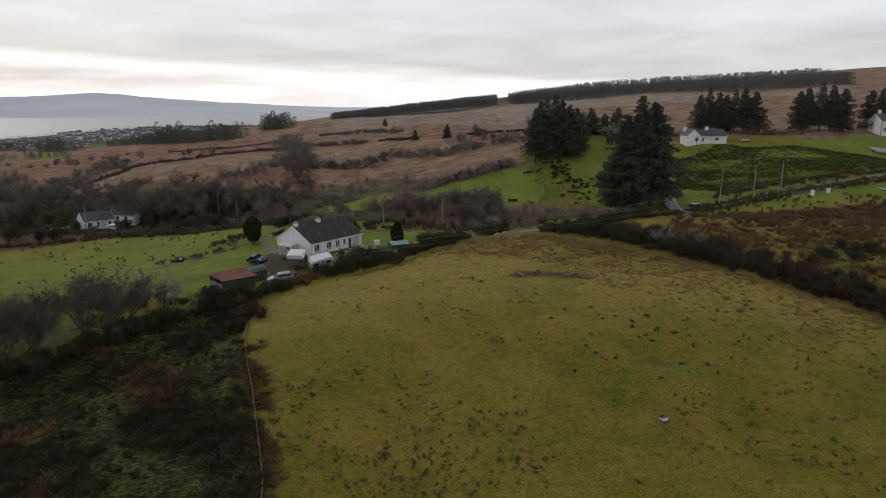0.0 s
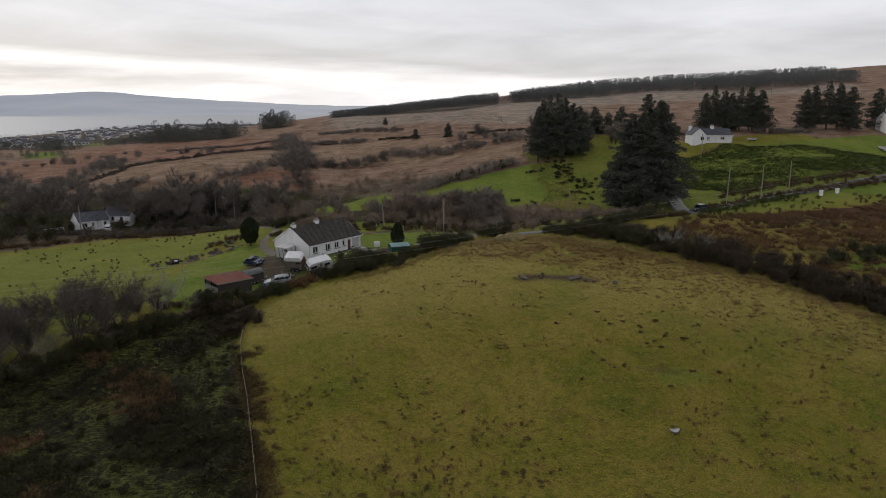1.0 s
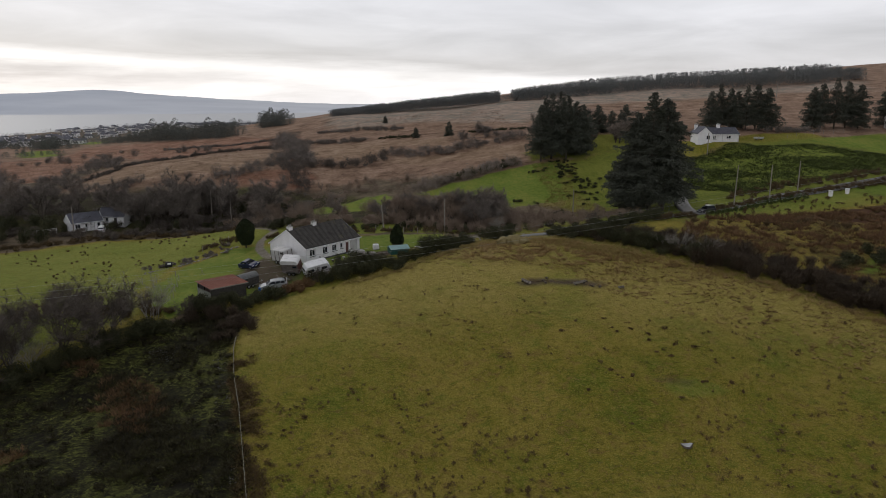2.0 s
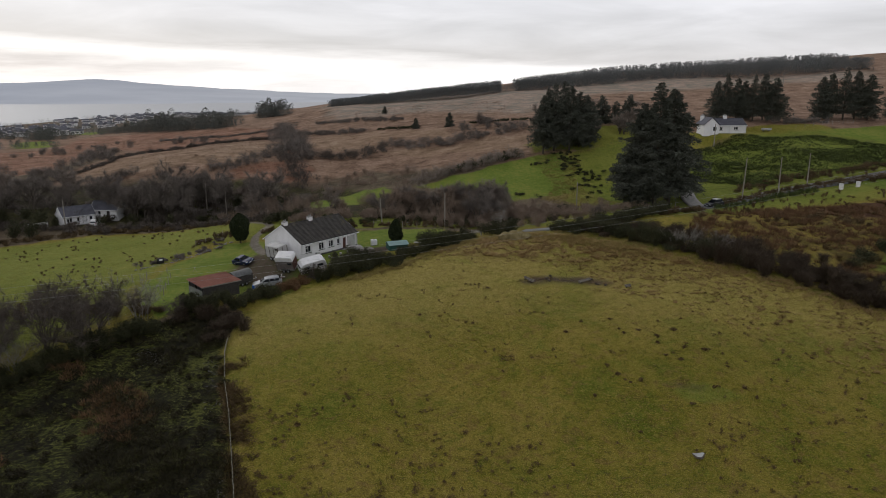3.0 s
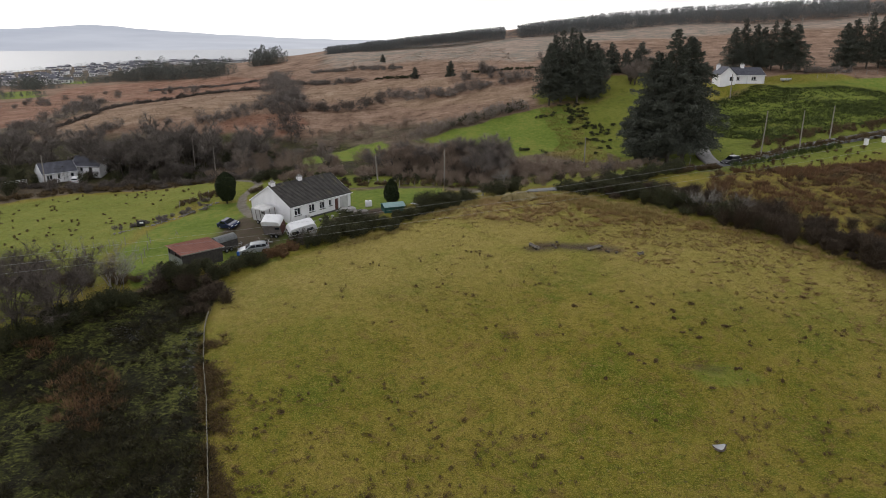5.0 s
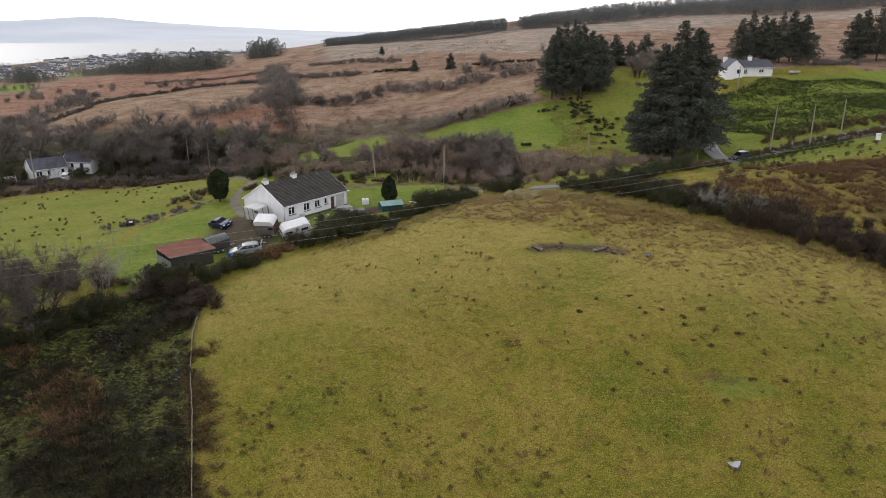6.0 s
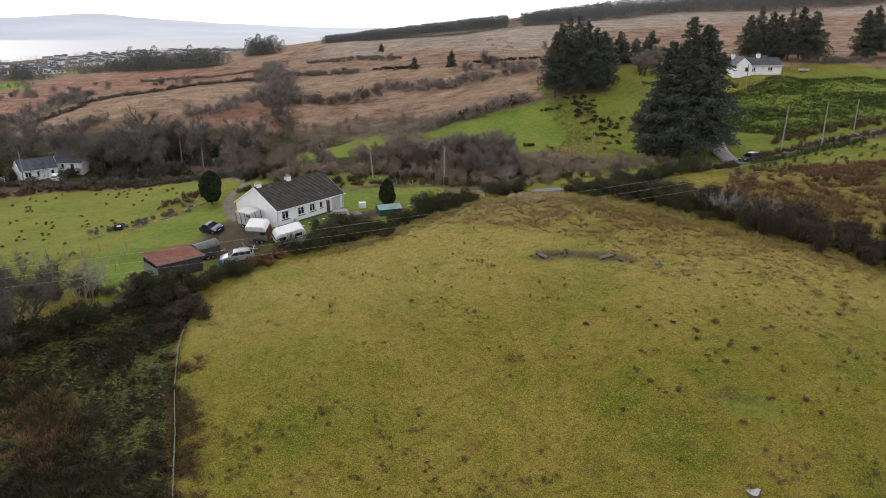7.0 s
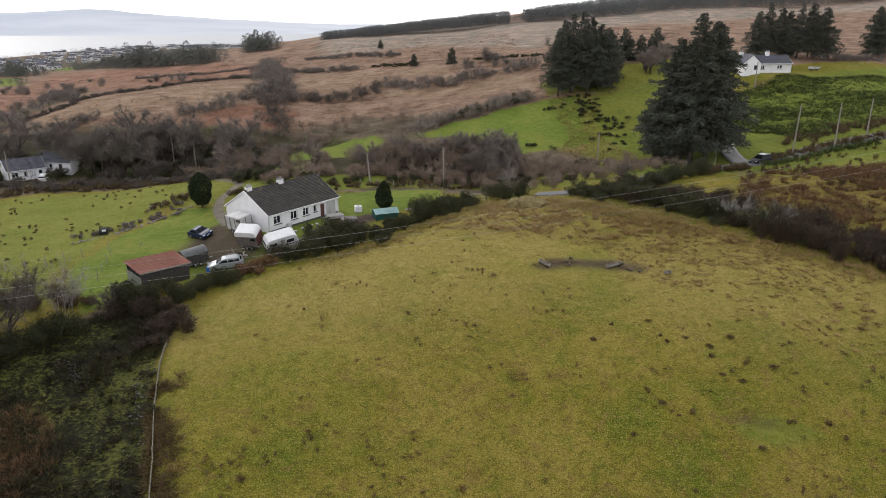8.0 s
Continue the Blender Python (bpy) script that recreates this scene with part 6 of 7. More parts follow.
def cottage(name, label, m, L, W, h, rise, wins, doors, chims, tile, courses, plinth=0.0, annex=None):
    """A long single-storey house; x along the front, front face at y 0."""
    t = thing(name, label, "house")
    t.matrix_basis = m
    th = 0.32
    holes = [(x0, x1, z0, z1) for x0, x1, z0, z1 in wins] + [(x0, x1, 0.0, z1) for x0, x1, z1, _ in doors]
    bm = wall_bm(L, h, th, holes)
    add_box(bm, (L / 2, th / 2, -0.6), (L, th, 1.2))
    front = part("front_wall", bm, M_RENDER, t)
    bm = wall_bm(L, h, th, [])
    add_box(bm, (L / 2, th / 2, -0.6), (L, th, 1.2))
    bmesh.ops.translate(bm, verts=bm.verts, vec=(0, W - th, 0))
    part("back_wall", bm, M_RENDER, t)
    for x in (-0.002, L - th + 0.002):
        bm = gable_bm(W, h, rise, th)
        bmesh.ops.translate(bm, verts=bm.verts, vec=(x, 0, 0))
        part("gable_wall", bm, M_RENDER, t)
    bm = slope_bm(L, W / 2, rise, 0.35, 0.12, courses)
    bmesh.ops.translate(bm, verts=bm.verts, vec=(0, 0, h + 0.05))
    part("roof_slope", bm, tile, t)
    bm = slope_bm(L, W / 2, rise, 0.35, 0.12, courses)
    bmesh.ops.transform(bm, matrix=Matrix.Translation((L, W, h + 0.05)) @ Matrix.Rotation(math.pi, 4, "Z"), verts=bm.verts)
    part("roof_slope", bm, tile, t)
    bm = bmesh.new()
    n = int(L / 0.45)
    for i in range(n):
        add_rod(bm, (-0.12 + (L + 0.24) * i / n, W / 2, h + rise + 0.05), (-0.12 + (L + 0.24) * (i + 0.97) / n, W / 2, h + rise + 0.05), 0.12, 0.11, 6)
    part("ridge_tiles", bm, tile, t)
    part("gutter", rod((-0.1, -0.42, h - 0.12), (L + 0.1, -0.42, h - 0.12), 0.06), M_PVC, t, "white gutter")
    for x in (0.15, L - 0.15):
        part("downpipe", rod((x, -0.07, 0.0), (x, -0.07, h - 0.15), 0.04), M_PVC, t)
    for q in (-1, 1):
        for x in (-0.13, L + 0.11):
            bm = bmesh.new()
            a = Vector((x, W / 2, h + rise + 0.0))
            b = Vector((x, W / 2 + q * (W / 2 + 0.35), h - 0.35 * rise / (W / 2)))
            add_rod(bm, a, b, 0.085, None, 4)
            part("bargeboard", bm, M_PVC, t)
    for x0, x1, z0, z1 in wins:
        window_parts(front, x0, x1, z0, z1, th, (0.5,) if x1 - x0 > 0.8 else (), 0.66 if x1 - x0 > 0.8 else 0)
    for x0, x1, z1, mat in doors:
        d = part("door", box(((x0 + x1) / 2, th * 0.6, z1 / 2), (x1 - x0 - 0.06, 0.06, z1 - 0.03), bevel=0.008), mat, front)
        part("door_handle", rod((x1 - 0.18, th * 0.6 - 0.08, 1.0), (x1 - 0.06, th * 0.6 - 0.08, 1.0), 0.02), M_STEEL, d)
        part("doorstep", box(((x0 + x1) / 2, -0.25, -0.05), (x1 - x0 + 0.3, 0.5, 0.14), bevel=0.01), M_CONC, t)
    for x, z1 in chims:
        chimney(t, x, W / 2, h + rise - 0.5, z1)
    if plinth:
        part("plinth", box((L / 2, -0.015, plinth / 2 - 0.55), (L + 0.02, 0.03, plinth + 1.1)), M_PLINTH, front, "dark painted plinth")
    return t


bungalow = cottage("bungalow", "long white roughcast bungalow with dark tiled roof and two chimneys", pose(-24.8, 127.0, 11.4, 0, 0, 54.2), 14.0, 9.4, 2.65, 2.8,
                   [(1.0, 2.35, 0.95, 2.2), (4.2, 5.5, 0.95, 2.2), (6.6, 7.8, 1.0, 2.2), (8.75, 9.4, 1.15, 2.2)], [(10.15, 11.05, 2.1, M_DOORBROWN)],
                   [(0.7, 5.95), (6.6, 6.0)], M_TILE, 20, 0.22)
part("store_door", box((12.3, -0.03, 1.12), (1.9, 0.06, 2.2), bevel=0.01), M_OLDWHITE, bungalow, "wide weathered white store door")
part("wall_notice", box((11.45, -0.02, 1.45), (0.3, 0.03, 0.55)), M_WHITE, bungalow, "small white board beside the door")
part("oil_boiler", box((3.3, -0.5, 0.35), (0.6, 0.5, 0.8), bevel=0.04), M_OLDWHITE, bungalow)

white_cottage = cottage("cottage", "white gabled cottage with blue-grey slate roof", pose(72.9, 206.2, 27.9, 0, 0, 4.0), 10.6, 6.0, 2.25, 1.65,
                        [(3.0, 3.9, 0.8, 1.8), (7.0, 8.3, 0.9, 1.8)], [(5.1, 5.9, 1.9, M_PVC)], [(5.6, 4.75)], M_SLATE, 14)
porch = bmesh.new()
out = [(-2.4, -0.6), (1.6, -0.6), (1.6, 2.5), (-0.4, 4.3), (-2.4, 2.5)]
fa = [porch.verts.new((x, -2.4, z)) for x, z in out]
fb = [porch.verts.new((x, 2.6, z)) for x, z in out]
porch.faces.new(fa)
porch.faces.new(list(reversed(fb)))
for i_ in range(5):
    porch.faces.new((fa[i_], fb[i_], fb[(i_ + 1) % 5], fa[(i_ + 1) % 5]))
wing = part("gabled_wing", porch, M_RENDER, white_cottage)
for sx_ in (-1, 1):
    rb = bmesh.new()
    a_, b_ = (-0.4, 4.36), (-0.4 + sx_ * 2.25, 2.42)
    q_ = [rb.verts.new(p) for p in ((a_[0], -2.6, a_[1]), (b_[0], -2.6, b_[1]), (b_[0], 3.2, b_[1]), (a_[0], 3.2, a_[1]), (a_[0], -2.6, a_[1] + 0.1), (b_[0], -2.6, b_[1] + 0.1), (b_[0], 3.2, b_[1] + 0.1), (a_[0], 3.2, a_[1] + 0.1))]
    for f_i in ((0, 1, 2, 3), (7, 6, 5, 4), (0, 4, 5, 1), (1, 5, 6, 2), (2, 6, 7, 3), (3, 7, 4, 0)):
        rb.faces.new([q_[k_] for k_ in f_i])
    part("wing_roof", rb, M_SLATE, wing, "slate roof of the wing")
part("wing_window", box((0.5, -2.41, 1.4), (0.9, 0.05, 1.0)), M_GLASS, wing)
chimney(white_cottage, -1.2, 2.2, 3.3, 4.75)

cottage("farmhouse", "low white farmhouse with grey slate roof among bare trees", pose(-91.3, 173.4, gz(-90, 175) + 0.1, 0, 0, 44.0), 7.4, 5.6, 2.3, 1.9,
                      [(0.8, 2.1, 0.8, 1.9), (3.1, 3.7, 0.8, 1.9), (5.9, 6.7, 0.9, 1.9)], [(4.5, 5.3, 2.0, M_PVC)], [], M_SLATE, 12)
outhouse = cottage("outhouse", "white outhouse with steep slate roof beside the farmhouse", pose(-88.4, 180.6, gz(-85, 182) + 0.1, 0, 0, -4.0), 7.0, 5.0, 2.1, 1.9,
                   [(2.0, 2.8, 0.8, 1.8)], [(4.2, 5.1, 2.0, M_DARKWOOD)], [], M_SLATE, 10)
cottage("house", "grey rendered house with slate roof at the upper lane", pose(137.5, 221.5, gz(138, 222) + 0.1, 0, 0, 0.0), 10.0, 7.0, 4.2, 2.2,
                      [(0.8, 1.8, 0.9, 2.2), (4.0, 5.2, 0.9, 2.2)], [(2.5, 3.4, 2.1, M_DARKWOOD)], [(1.0, 7.4)], M_SLATE, 12)

# ---- sheds ----
def red_shed():
    t = thing("shed", "open-fronted shed with a rusty red sheet roof", "shed")
    t.matrix_basis = pose(-36.2, 115.3, 8.65, 0, 0, 44.0)
    L, W, h1, h2 = 6.0, 4.7, 2.75, 2.45
    for sx_ in (-1, 1):
        for sy_ in (-1, 0, 1):
            part("post", box((sx_ * (L / 2 - 0.1), sy_ * (W / 2 - 0.1), 1.15), (0.14, 0.14, 2.3)), M_DARKWOOD, t)
    n = 26
    for i in range(n):
        part("board", box((-L / 2 + L * (i + 0.5) / n, -W / 2, 1.05), (L / n - 0.015, 0.03, 2.1)), M_DARKWOOD, t)
    for i in range(5):
        part("sheet", box((-L / 2 - 0.02, -W / 2 + W * (i + 0.5) / 5, 0.85), (0.03, W / 5 - 0.01, 1.6)), M_GREYSHEET, t, "grey corrugated side sheet")
    part("back_wall", box((0, W / 2, 1.15), (L, 0.05, 2.3)), M_GREYSHEET, t)
    part("end_wall", box((L / 2, 0, 1.15), (0.05, W, 2.3)), M_DARKWOOD, t)
    bm = bmesh.new()
    k = 60
    a, b = [], []
    for i in range(k + 1):
        x = -L / 2 - 0.3 + (L + 0.6) * i / k
        z = 0.03 * math.sin(i * math.pi / 2)
        a.append(bm.verts.new((x, -W / 2 - 0.35, h2 - 0.1 + z)))
        b.append(bm.verts.new((x, W / 2 + 0.3, h1 - 0.1 + z)))
    for i in range(k):
        bm.faces.new((a[i], a[i + 1], b[i + 1], b[i]))
    bmesh.ops.solidify(bm, geom=bm.faces, thickness=0.03)
    roof = part("roof", bm, M_RUST, t)
    part("fascia", box((0, -W / 2 - 0.36, h2 - 0.18), (L + 0.6, 0.04, 0.16)), M_WOOD, roof)


red_shed()


def green_shed():
    t = thing("garden_shed", "dark green garden shed with a faded mint roof", "shed")
    t.matrix_basis = on(-8.9, 134.4, 22.0, 0.3) @ Matrix.Diagonal((0.95, 0.95, 0.86, 1))
    for c, s in (((0, -1.2, 0.85), (3.6, 0.05, 1.7)), ((0, 1.2, 0.85), (3.6, 0.05, 1.7)), ((-1.8, 0, 0.85), (0.05, 2.4, 1.7)), ((1.8, 0, 0.85), (0.05, 2.4, 1.7))):
        part("wall", box(c, s), M_GREENSHED, t)
    for sy_ in (-1, 1):
        bm = bmesh.new()
        v = [bm.verts.new(p) for p in ((-2.0, 0, 2.25), (2.0, 0, 2.25), (2.0, sy_ * 1.5, 1.62), (-2.0, sy_ * 1.5, 1.62))]
        bm.faces.new(v)
        bmesh.ops.solidify(bm, geom=bm.faces, thickness=0.05)
        part("roof_slope", bm, M_MINT, t)
    bm = bmesh.new()
    for x in (-1.8, 1.8):
        v = [bm.verts.new(p) for p in ((x, -1.2, 1.7), (x, 1.2, 1.7), (x, 0, 2.2))]
        bm.faces.new(v)
    part("gable", bm, M_GREENSHED, t)
    part("door", box((0.7, -1.24, 0.8), (0.8, 0.04, 1.55)), M_GREENSHED, t)


green_shed()

# ---- vehicles ----
def wheel(parent, x, y, r=0.31, w=0.2):
    tyre = part("wheel", rod((x, y - w / 2, r), (x, y + w / 2, r), r, None, 18), M_RUBBER, parent)
    s = 1 if y > 0 else -1
    part("rim", rod((x, y + s * w * 0.42, r), (x, y + s * (w / 2 + 0.012), r), r * 0.62, r * 0.55, 12), M_STEEL, tyre, "steel rim")


def car(label, m, length, body_mat, estate=False, tall=1.42, roof_mat=None):
    """x runs to the front; the middle of the car stands at the origin."""
    t = thing("car", label, "car")
    t.matrix_basis = m
    a = length / 2
    low = [(-a, 0.42), (-a + 0.05, 0.25), (-a + 0.5, 0.2), (a - 0.5, 0.2), (a - 0.04, 0.26), (a, 0.45), (a - 0.08, 0.66), (a - 0.45, 0.78), (a - 1.25, 0.92), (-a + 0.55, 0.96), (-a + 0.08, 0.92)]
    part("body", prism(low, -0.88, 0.88, 0.05, lambda z: 1.0 if z < 0.7 else 0.965), body_mat, t, smooth=False)
    back = -a + (0.18 if estate else 0.55)
    top_back = -a + (0.55 if estate else 1.35)
    cab = [(back, 0.92), (a - 1.2, 0.9), (a - 2.0, tall - 0.06), (a - 2.5, tall), (top_back + 0.25, tall - 0.01), (top_back, tall - 0.07)]
    wide = lambda z: 0.82 * (1.0 - 0.2 * max(0.0, z - 0.9) / 0.5)
    cabin = part("cabin", prism(cab, -0.82, 0.82, 0.07, lambda z: 1.0 - 0.2 * max(0, (z - 0.9)) / 0.5), body_mat, t)
    # optional pale panel: sky reflection laid on the roof as colour
    if roof_mat:
        part("roof", prism([(a - 2.15, tall - 0.04), (a - 2.5, tall + 0.015), (top_back + 0.25, tall + 0.008), (top_back + 0.02, tall - 0.05)], -0.62, 0.62, 0.012), roof_mat, cabin)
    for x0, z0, x1, z1, name in ((a - 1.24, 0.96, a - 1.96, tall - 0.09, "windscreen"), (back + 0.05, 0.98, top_back + 0.01, tall - 0.12, "rear_window")):
        bm = bmesh.new()
        out = 0.02 if name == "windscreen" else -0.02
        q = [(x0 + out, -wide(z0) + 0.1, z0), (x0 + out, wide(z0) - 0.1, z0), (x1 + out, wide(z1) - 0.1, z1), (x1 + out, -wide(z1) + 0.1, z1)]
        bm.faces.new([bm.verts.new((x, y, z + 0.015)) for x, y, z in q])
        bmesh.ops.solidify(bm, geom=bm.faces, thickness=0.02)
        part(name, bm, M_GLASS, cabin, "tinted glass")
    mid = (back + a - 1.2) / 2 + 0.1
    panes = [(mid + 0.06, a - 1.62, 0.62), ((back + 1.0 if estate else back + 0.5), mid - 0.06, 0.0)] + ([(back + 0.28, back + 0.88, 0.0)] if estate else [])
    for x0, x1, rake in panes:
        for sd_ in (-1, 1):
            z0, z1 = 0.97, tall - 0.13
            bm = bmesh.new()
            q = [(x0, z0), (x1 + 0.1, z0), (x1 - 0.55 * bool(rake), z1), (x0 + (0.0 if estate or rake else 0.55), z1)]
            bm.faces.new([bm.verts.new((x, sd_ * (wide(z) + 0.006), z)) for x, z in q])
            bmesh.ops.solidify(bm, geom=bm.faces, thickness=0.012)
            part("side_window", bm, M_GLASS, cabin, "tinted glass")
    if estate:
        for s in (-1, 1):
            part("roof_rail", rod((a - 2.5, s * 0.6, tall + 0.05), (top_back + 0.2, s * 0.6, tall + 0.05), 0.02), M_STEEL, t)
    for x in (-a + 0.85, a - 0.85):
        for y in (-0.8, 0.8):
            wheel(t, x, y)
    for y in (-0.62, 0.62):
        part("headlight", box((a - 0.1, y, 0.62), (0.16, 0.34, 0.12), bevel=0.03), M_LAMP, t)
        part("tail_light", box((-a + 0.06, y * 1.15, 0.8), (0.1, 0.2, 0.2), bevel=0.02), M_REDLAMP, t)
        part("door_mirror", box((a - 1.55, y * 1.5, 0.98), (0.12, 0.16, 0.12), bevel=0.03), body_mat, t)
    part("bumper", box((a - 0.02, 0, 0.4), (0.1, 1.6, 0.16), bevel=0.04), body_mat, t)
    part("number_plate", box((a + 0.035, 0, 0.42), (0.02, 0.5, 0.11)), M_WHITE, t)
    return t


car("dark navy blue saloon parked on the grass", slope_on(-35.8, 130.4, -42.0, 1.3), 4.7, M_BLUECAR)
car("silver estate car with roof rails beside the shed", slope_on(-28.9, 119.6, 195.0, 1.3), 4.7, M_SILVER, True, 1.47)
# M_WHITE on this roof stands in for sky mirrored in black paint
car("black car on the lane, sky reflection laid pale on its roof", slope_on(57.2, 157.6, 211.0, 1.3), 4.4, M_DARKCAR, True, 1.6, M_WHITE)


car("small white car parked beside the farmhouse", slope_on(-85.2, 176.4, 100.0, 1.3), 4.0, M_WHITE, True, 1.5)


def trailer_base(t, L, W, z=0.45):
    part("chassis", box((0, 0, z), (L, W * 0.9, 0.12)), M_STEEL, t)
    part("drawbar", rod((L / 2 - 0.1, 0, z), (L / 2 + 1.2, 0, z - 0.05), 0.05), M_STEEL, t)
    part("jockey_wheel", rod((L / 2 + 1.0, 0, 0.02), (L / 2 + 1.0, 0, z + 0.3), 0.04), M_STEEL, t)
    for x in (-0.35, 0.4):
        for s in (-1, 1):
            wheel(t, x, s * W / 2, 0.3, 0.18)


def box_trailer():
    t = thing("box_trailer", "white panelled box trailer against the gable", "trailer")
    t.matrix_basis = slope_on(-29.2, 128.3, -36.0, 1.2) @ Matrix.Diagonal((1.08, 1.08, 1.15, 1))
    trailer_base(t, 3.0, 2.0)
    part("body", box((0, 0, 1.34), (3.0, 2.0, 1.72), bevel=0.1), M_OLDWHITE, t)
    part("roof", box((0, 0, 2.2), (2.9, 1.9, 0.1), bevel=0.04), M_OLDWHITE, t)
    part("rear_door", box((-1.515, 0, 1.3), (0.03, 1.7, 1.5), bevel=0.01), M_GREYSHEET, t)
    for x in (-1.46, -0.5, 0.5, 1.46):
        part("rib", box((x, -1.02, 1.36), (0.09, 0.05, 1.6)), M_BROWNPANEL, t)
    for y in (-0.95, 0.0, 0.95):
        part("rib", box((1.52, y, 1.36), (0.05, 0.09, 1.6)), M_BROWNPANEL, t)
    part("side_vent", box((1.2, -1.015, 1.9), (0.7, 0.03, 0.3)), M_DARKWOOD, t)


def horse_trailer():
    t = thing("horse_trailer", "horse trailer with white rounded roof and brown sides", "trailer")
    t.matrix_basis = slope_on(-26.5, 124.3, -10.0, 1.2) @ Matrix.Diagonal((1.02, 1.08, 1.28, 1))
    trailer_base(t, 2.9, 1.8)
    part("body", box((0, 0, 1.18), (2.9, 1.8, 1.36), bevel=0.04), M_BROWNPANEL, t)
    part("front_panel", box((1.46, 0, 1.2), (0.04, 1.75, 1.2)), M_MAROON, t)
    out = [(-1.5, 1.85), (1.5, 1.85), (1.55, 2.1), (1.35, 2.42), (1.0, 2.5), (-1.25, 2.5), (-1.5, 2.36)]
    part("roof", prism(out, -0.93, 0.93, 0.08), M_WHITE, t)
    for s in (-1, 1):
        part("window", box((0.9, s * 0.91, 1.5), (0.7, 0.03, 0.3)), M_GLASS, t)
        part("mudguard", box((0.02, s * 1.02, 0.66), (1.5, 0.2, 0.1), bevel=0.04), M_DARKWOOD, t)
    part("ramp", box((-1.48, 0, 1.0), (0.06, 1.6, 1.3)), M_BROWNPANEL, t)


def caravan():
    t = thing("caravan", "old white touring caravan with rounded ends", "caravan")
    t.matrix_basis = slope_on(-22.4, 124.0, 28.0, 1.4) @ Matrix.Diagonal((0.95, 0.95, 0.92, 1))
    trailer_base(t, 4.6, 2.0)
    out = [(-2.3, 0.5), (2.3, 0.5), (2.45, 1.2), (2.25, 2.0), (1.9, 2.4), (1.4, 2.52), (-1.4, 2.52), (-1.95, 2.38), (-2.3, 1.95), (-2.42, 1.2)]
    part("body", prism(out, -1.0, 1.0, 0.09), M_WHITE, t)
    for x, w in ((-1.3, 1.0), (1.2, 1.1)):
        part("window", box((x, -1.005, 1.6), (w, 0.03, 0.55), bevel=0.01), M_GLASS, t)
    part("end_window", box((-2.36, 0, 1.6), (0.05, 1.4, 0.55)), M_GLASS, t)
    part("door", box((0.1, -1.01, 1.35), (0.6, 0.03, 1.6), bevel=0.01), M_OLDWHITE, t)
    part("stripe", box((0, -1.012, 1.02), (4.5, 0.015, 0.1)), M_MAROON, t)


def stock_trailer():
    t = thing("livestock_trailer", "grey livestock trailer with a barrel-shaped sheet roof", "trailer")
    t.matrix_basis = slope_on(-33.6, 120.9, 46.0, 1.2)
    trailer_base(t, 3.4, 1.9)
    bm = bmesh.new()
    secs = 14
    for ends in range(7):
        x0, x1 = -1.7 + 3.4 * ends / 7, -1.7 + 3.4 * (ends + 0.96) / 7
        ring = []
        for i in range(secs + 1):
            a = math.pi * i / secs
            ring.append((-0.98 * math.cos(a), 1.75 + 0.72 * math.sin(a)))
        for i in range(secs):
            v = [bm.verts.new(p) for p in ((x0, *ring[i]), (x1, *ring[i]), (x1, *ring[i + 1]), (x0, *ring[i + 1]))]
            bm.faces.new(v)
    bmesh.ops.solidify(bm, geom=bm.faces, thickness=0.03)
    part("roof", bm, M_GREYSHEET, t)
    part("body", box((0, 0, 1.12), (3.38, 1.9, 1.3), bevel=0.03), M_DARKWOOD, t)
    out = [(0.96 * math.cos(math.pi * i / 12), 1.75 + 0.7 * math.sin(math.pi * i / 12)) for i in range(13)]
    for x in (-1.66, 1.62):
        bm = bmesh.new()
        bm.faces.new([bm.verts.new((x, y, z)) for y, z in out])
        bmesh.ops.solidify(bm, geom=bm.faces, thickness=0.03)
        part("end_panel", bm, M_GREYSHEET, t)


box_trailer()
horse_trailer()
caravan()
stock_trailer()

def small_boat():
    """A dinghy on blocks."""
    t = thing("dinghy", "small white dinghy lying on blocks beside the cottage", "boat")
    t.matrix_basis = slope_on(90.6, 210.2, -8.0, 1.0, 0.0) @ Matrix.Diagonal((0.8, 0.8, 0.8, 1))
    bm = bmesh.new()
    rings = []
    for i in range(9):
        u = i / 8
        w, z0 = 0.75 * (1 - (2 * u - 0.75) ** 2 * 0.75) ** 0.5 if u < 0.95 else 0.12, 0.25 + 0.35 * max(0, u - 0.6) ** 2 * 4
        rings.append([bm.verts.new((-1.7 + 3.4 * u, w * math.cos(a), z0 + 0.55 - 0.55 * math.sin(a))) for a in [math.pi * k / 8 for k in range(9)]])
    for a, b in zip(rings, rings[1:]):
        for k in range(8):
            bm.faces.new((a[k], a[k + 1], b[k + 1], b[k]))
    bm.faces.new(rings[0])
    bm.faces.new(list(reversed(rings[-1])))
    bmesh.ops.solidify(bm, geom=bm.faces, thickness=0.04)
    part("hull", bm, M_WHITE, t)
    for x in (-0.9, 0.8):
        part("block", box((x, 0, 0.1), (0.3, 0.9, 0.3)), M_DARKWOOD, t)
    part("thwart", box((0.1, 0, 0.62), (0.3, 1.3, 0.05)), M_WOOD, t)


small_boat()

# ---- loose things round the yard ----
def tank():
    t = thing("water_tank", "small white plastic water tank on a pallet", "tank")
    t.matrix_basis = on(-13.4, 137.6, 20, 0.03)
    part("pallet", box((0, 0, 0.1), (1.2, 1.0, 0.14)), M_WOOD, t)
    part("bottle", box((0, 0, 0.68), (1.1, 0.95, 1.0), bevel=0.12), M_WHITE, t)
    part("cap", rod((0, 0, 1.15), (0, 0, 1.28), 0.15, None, 12), M_CONC, t)


tank()


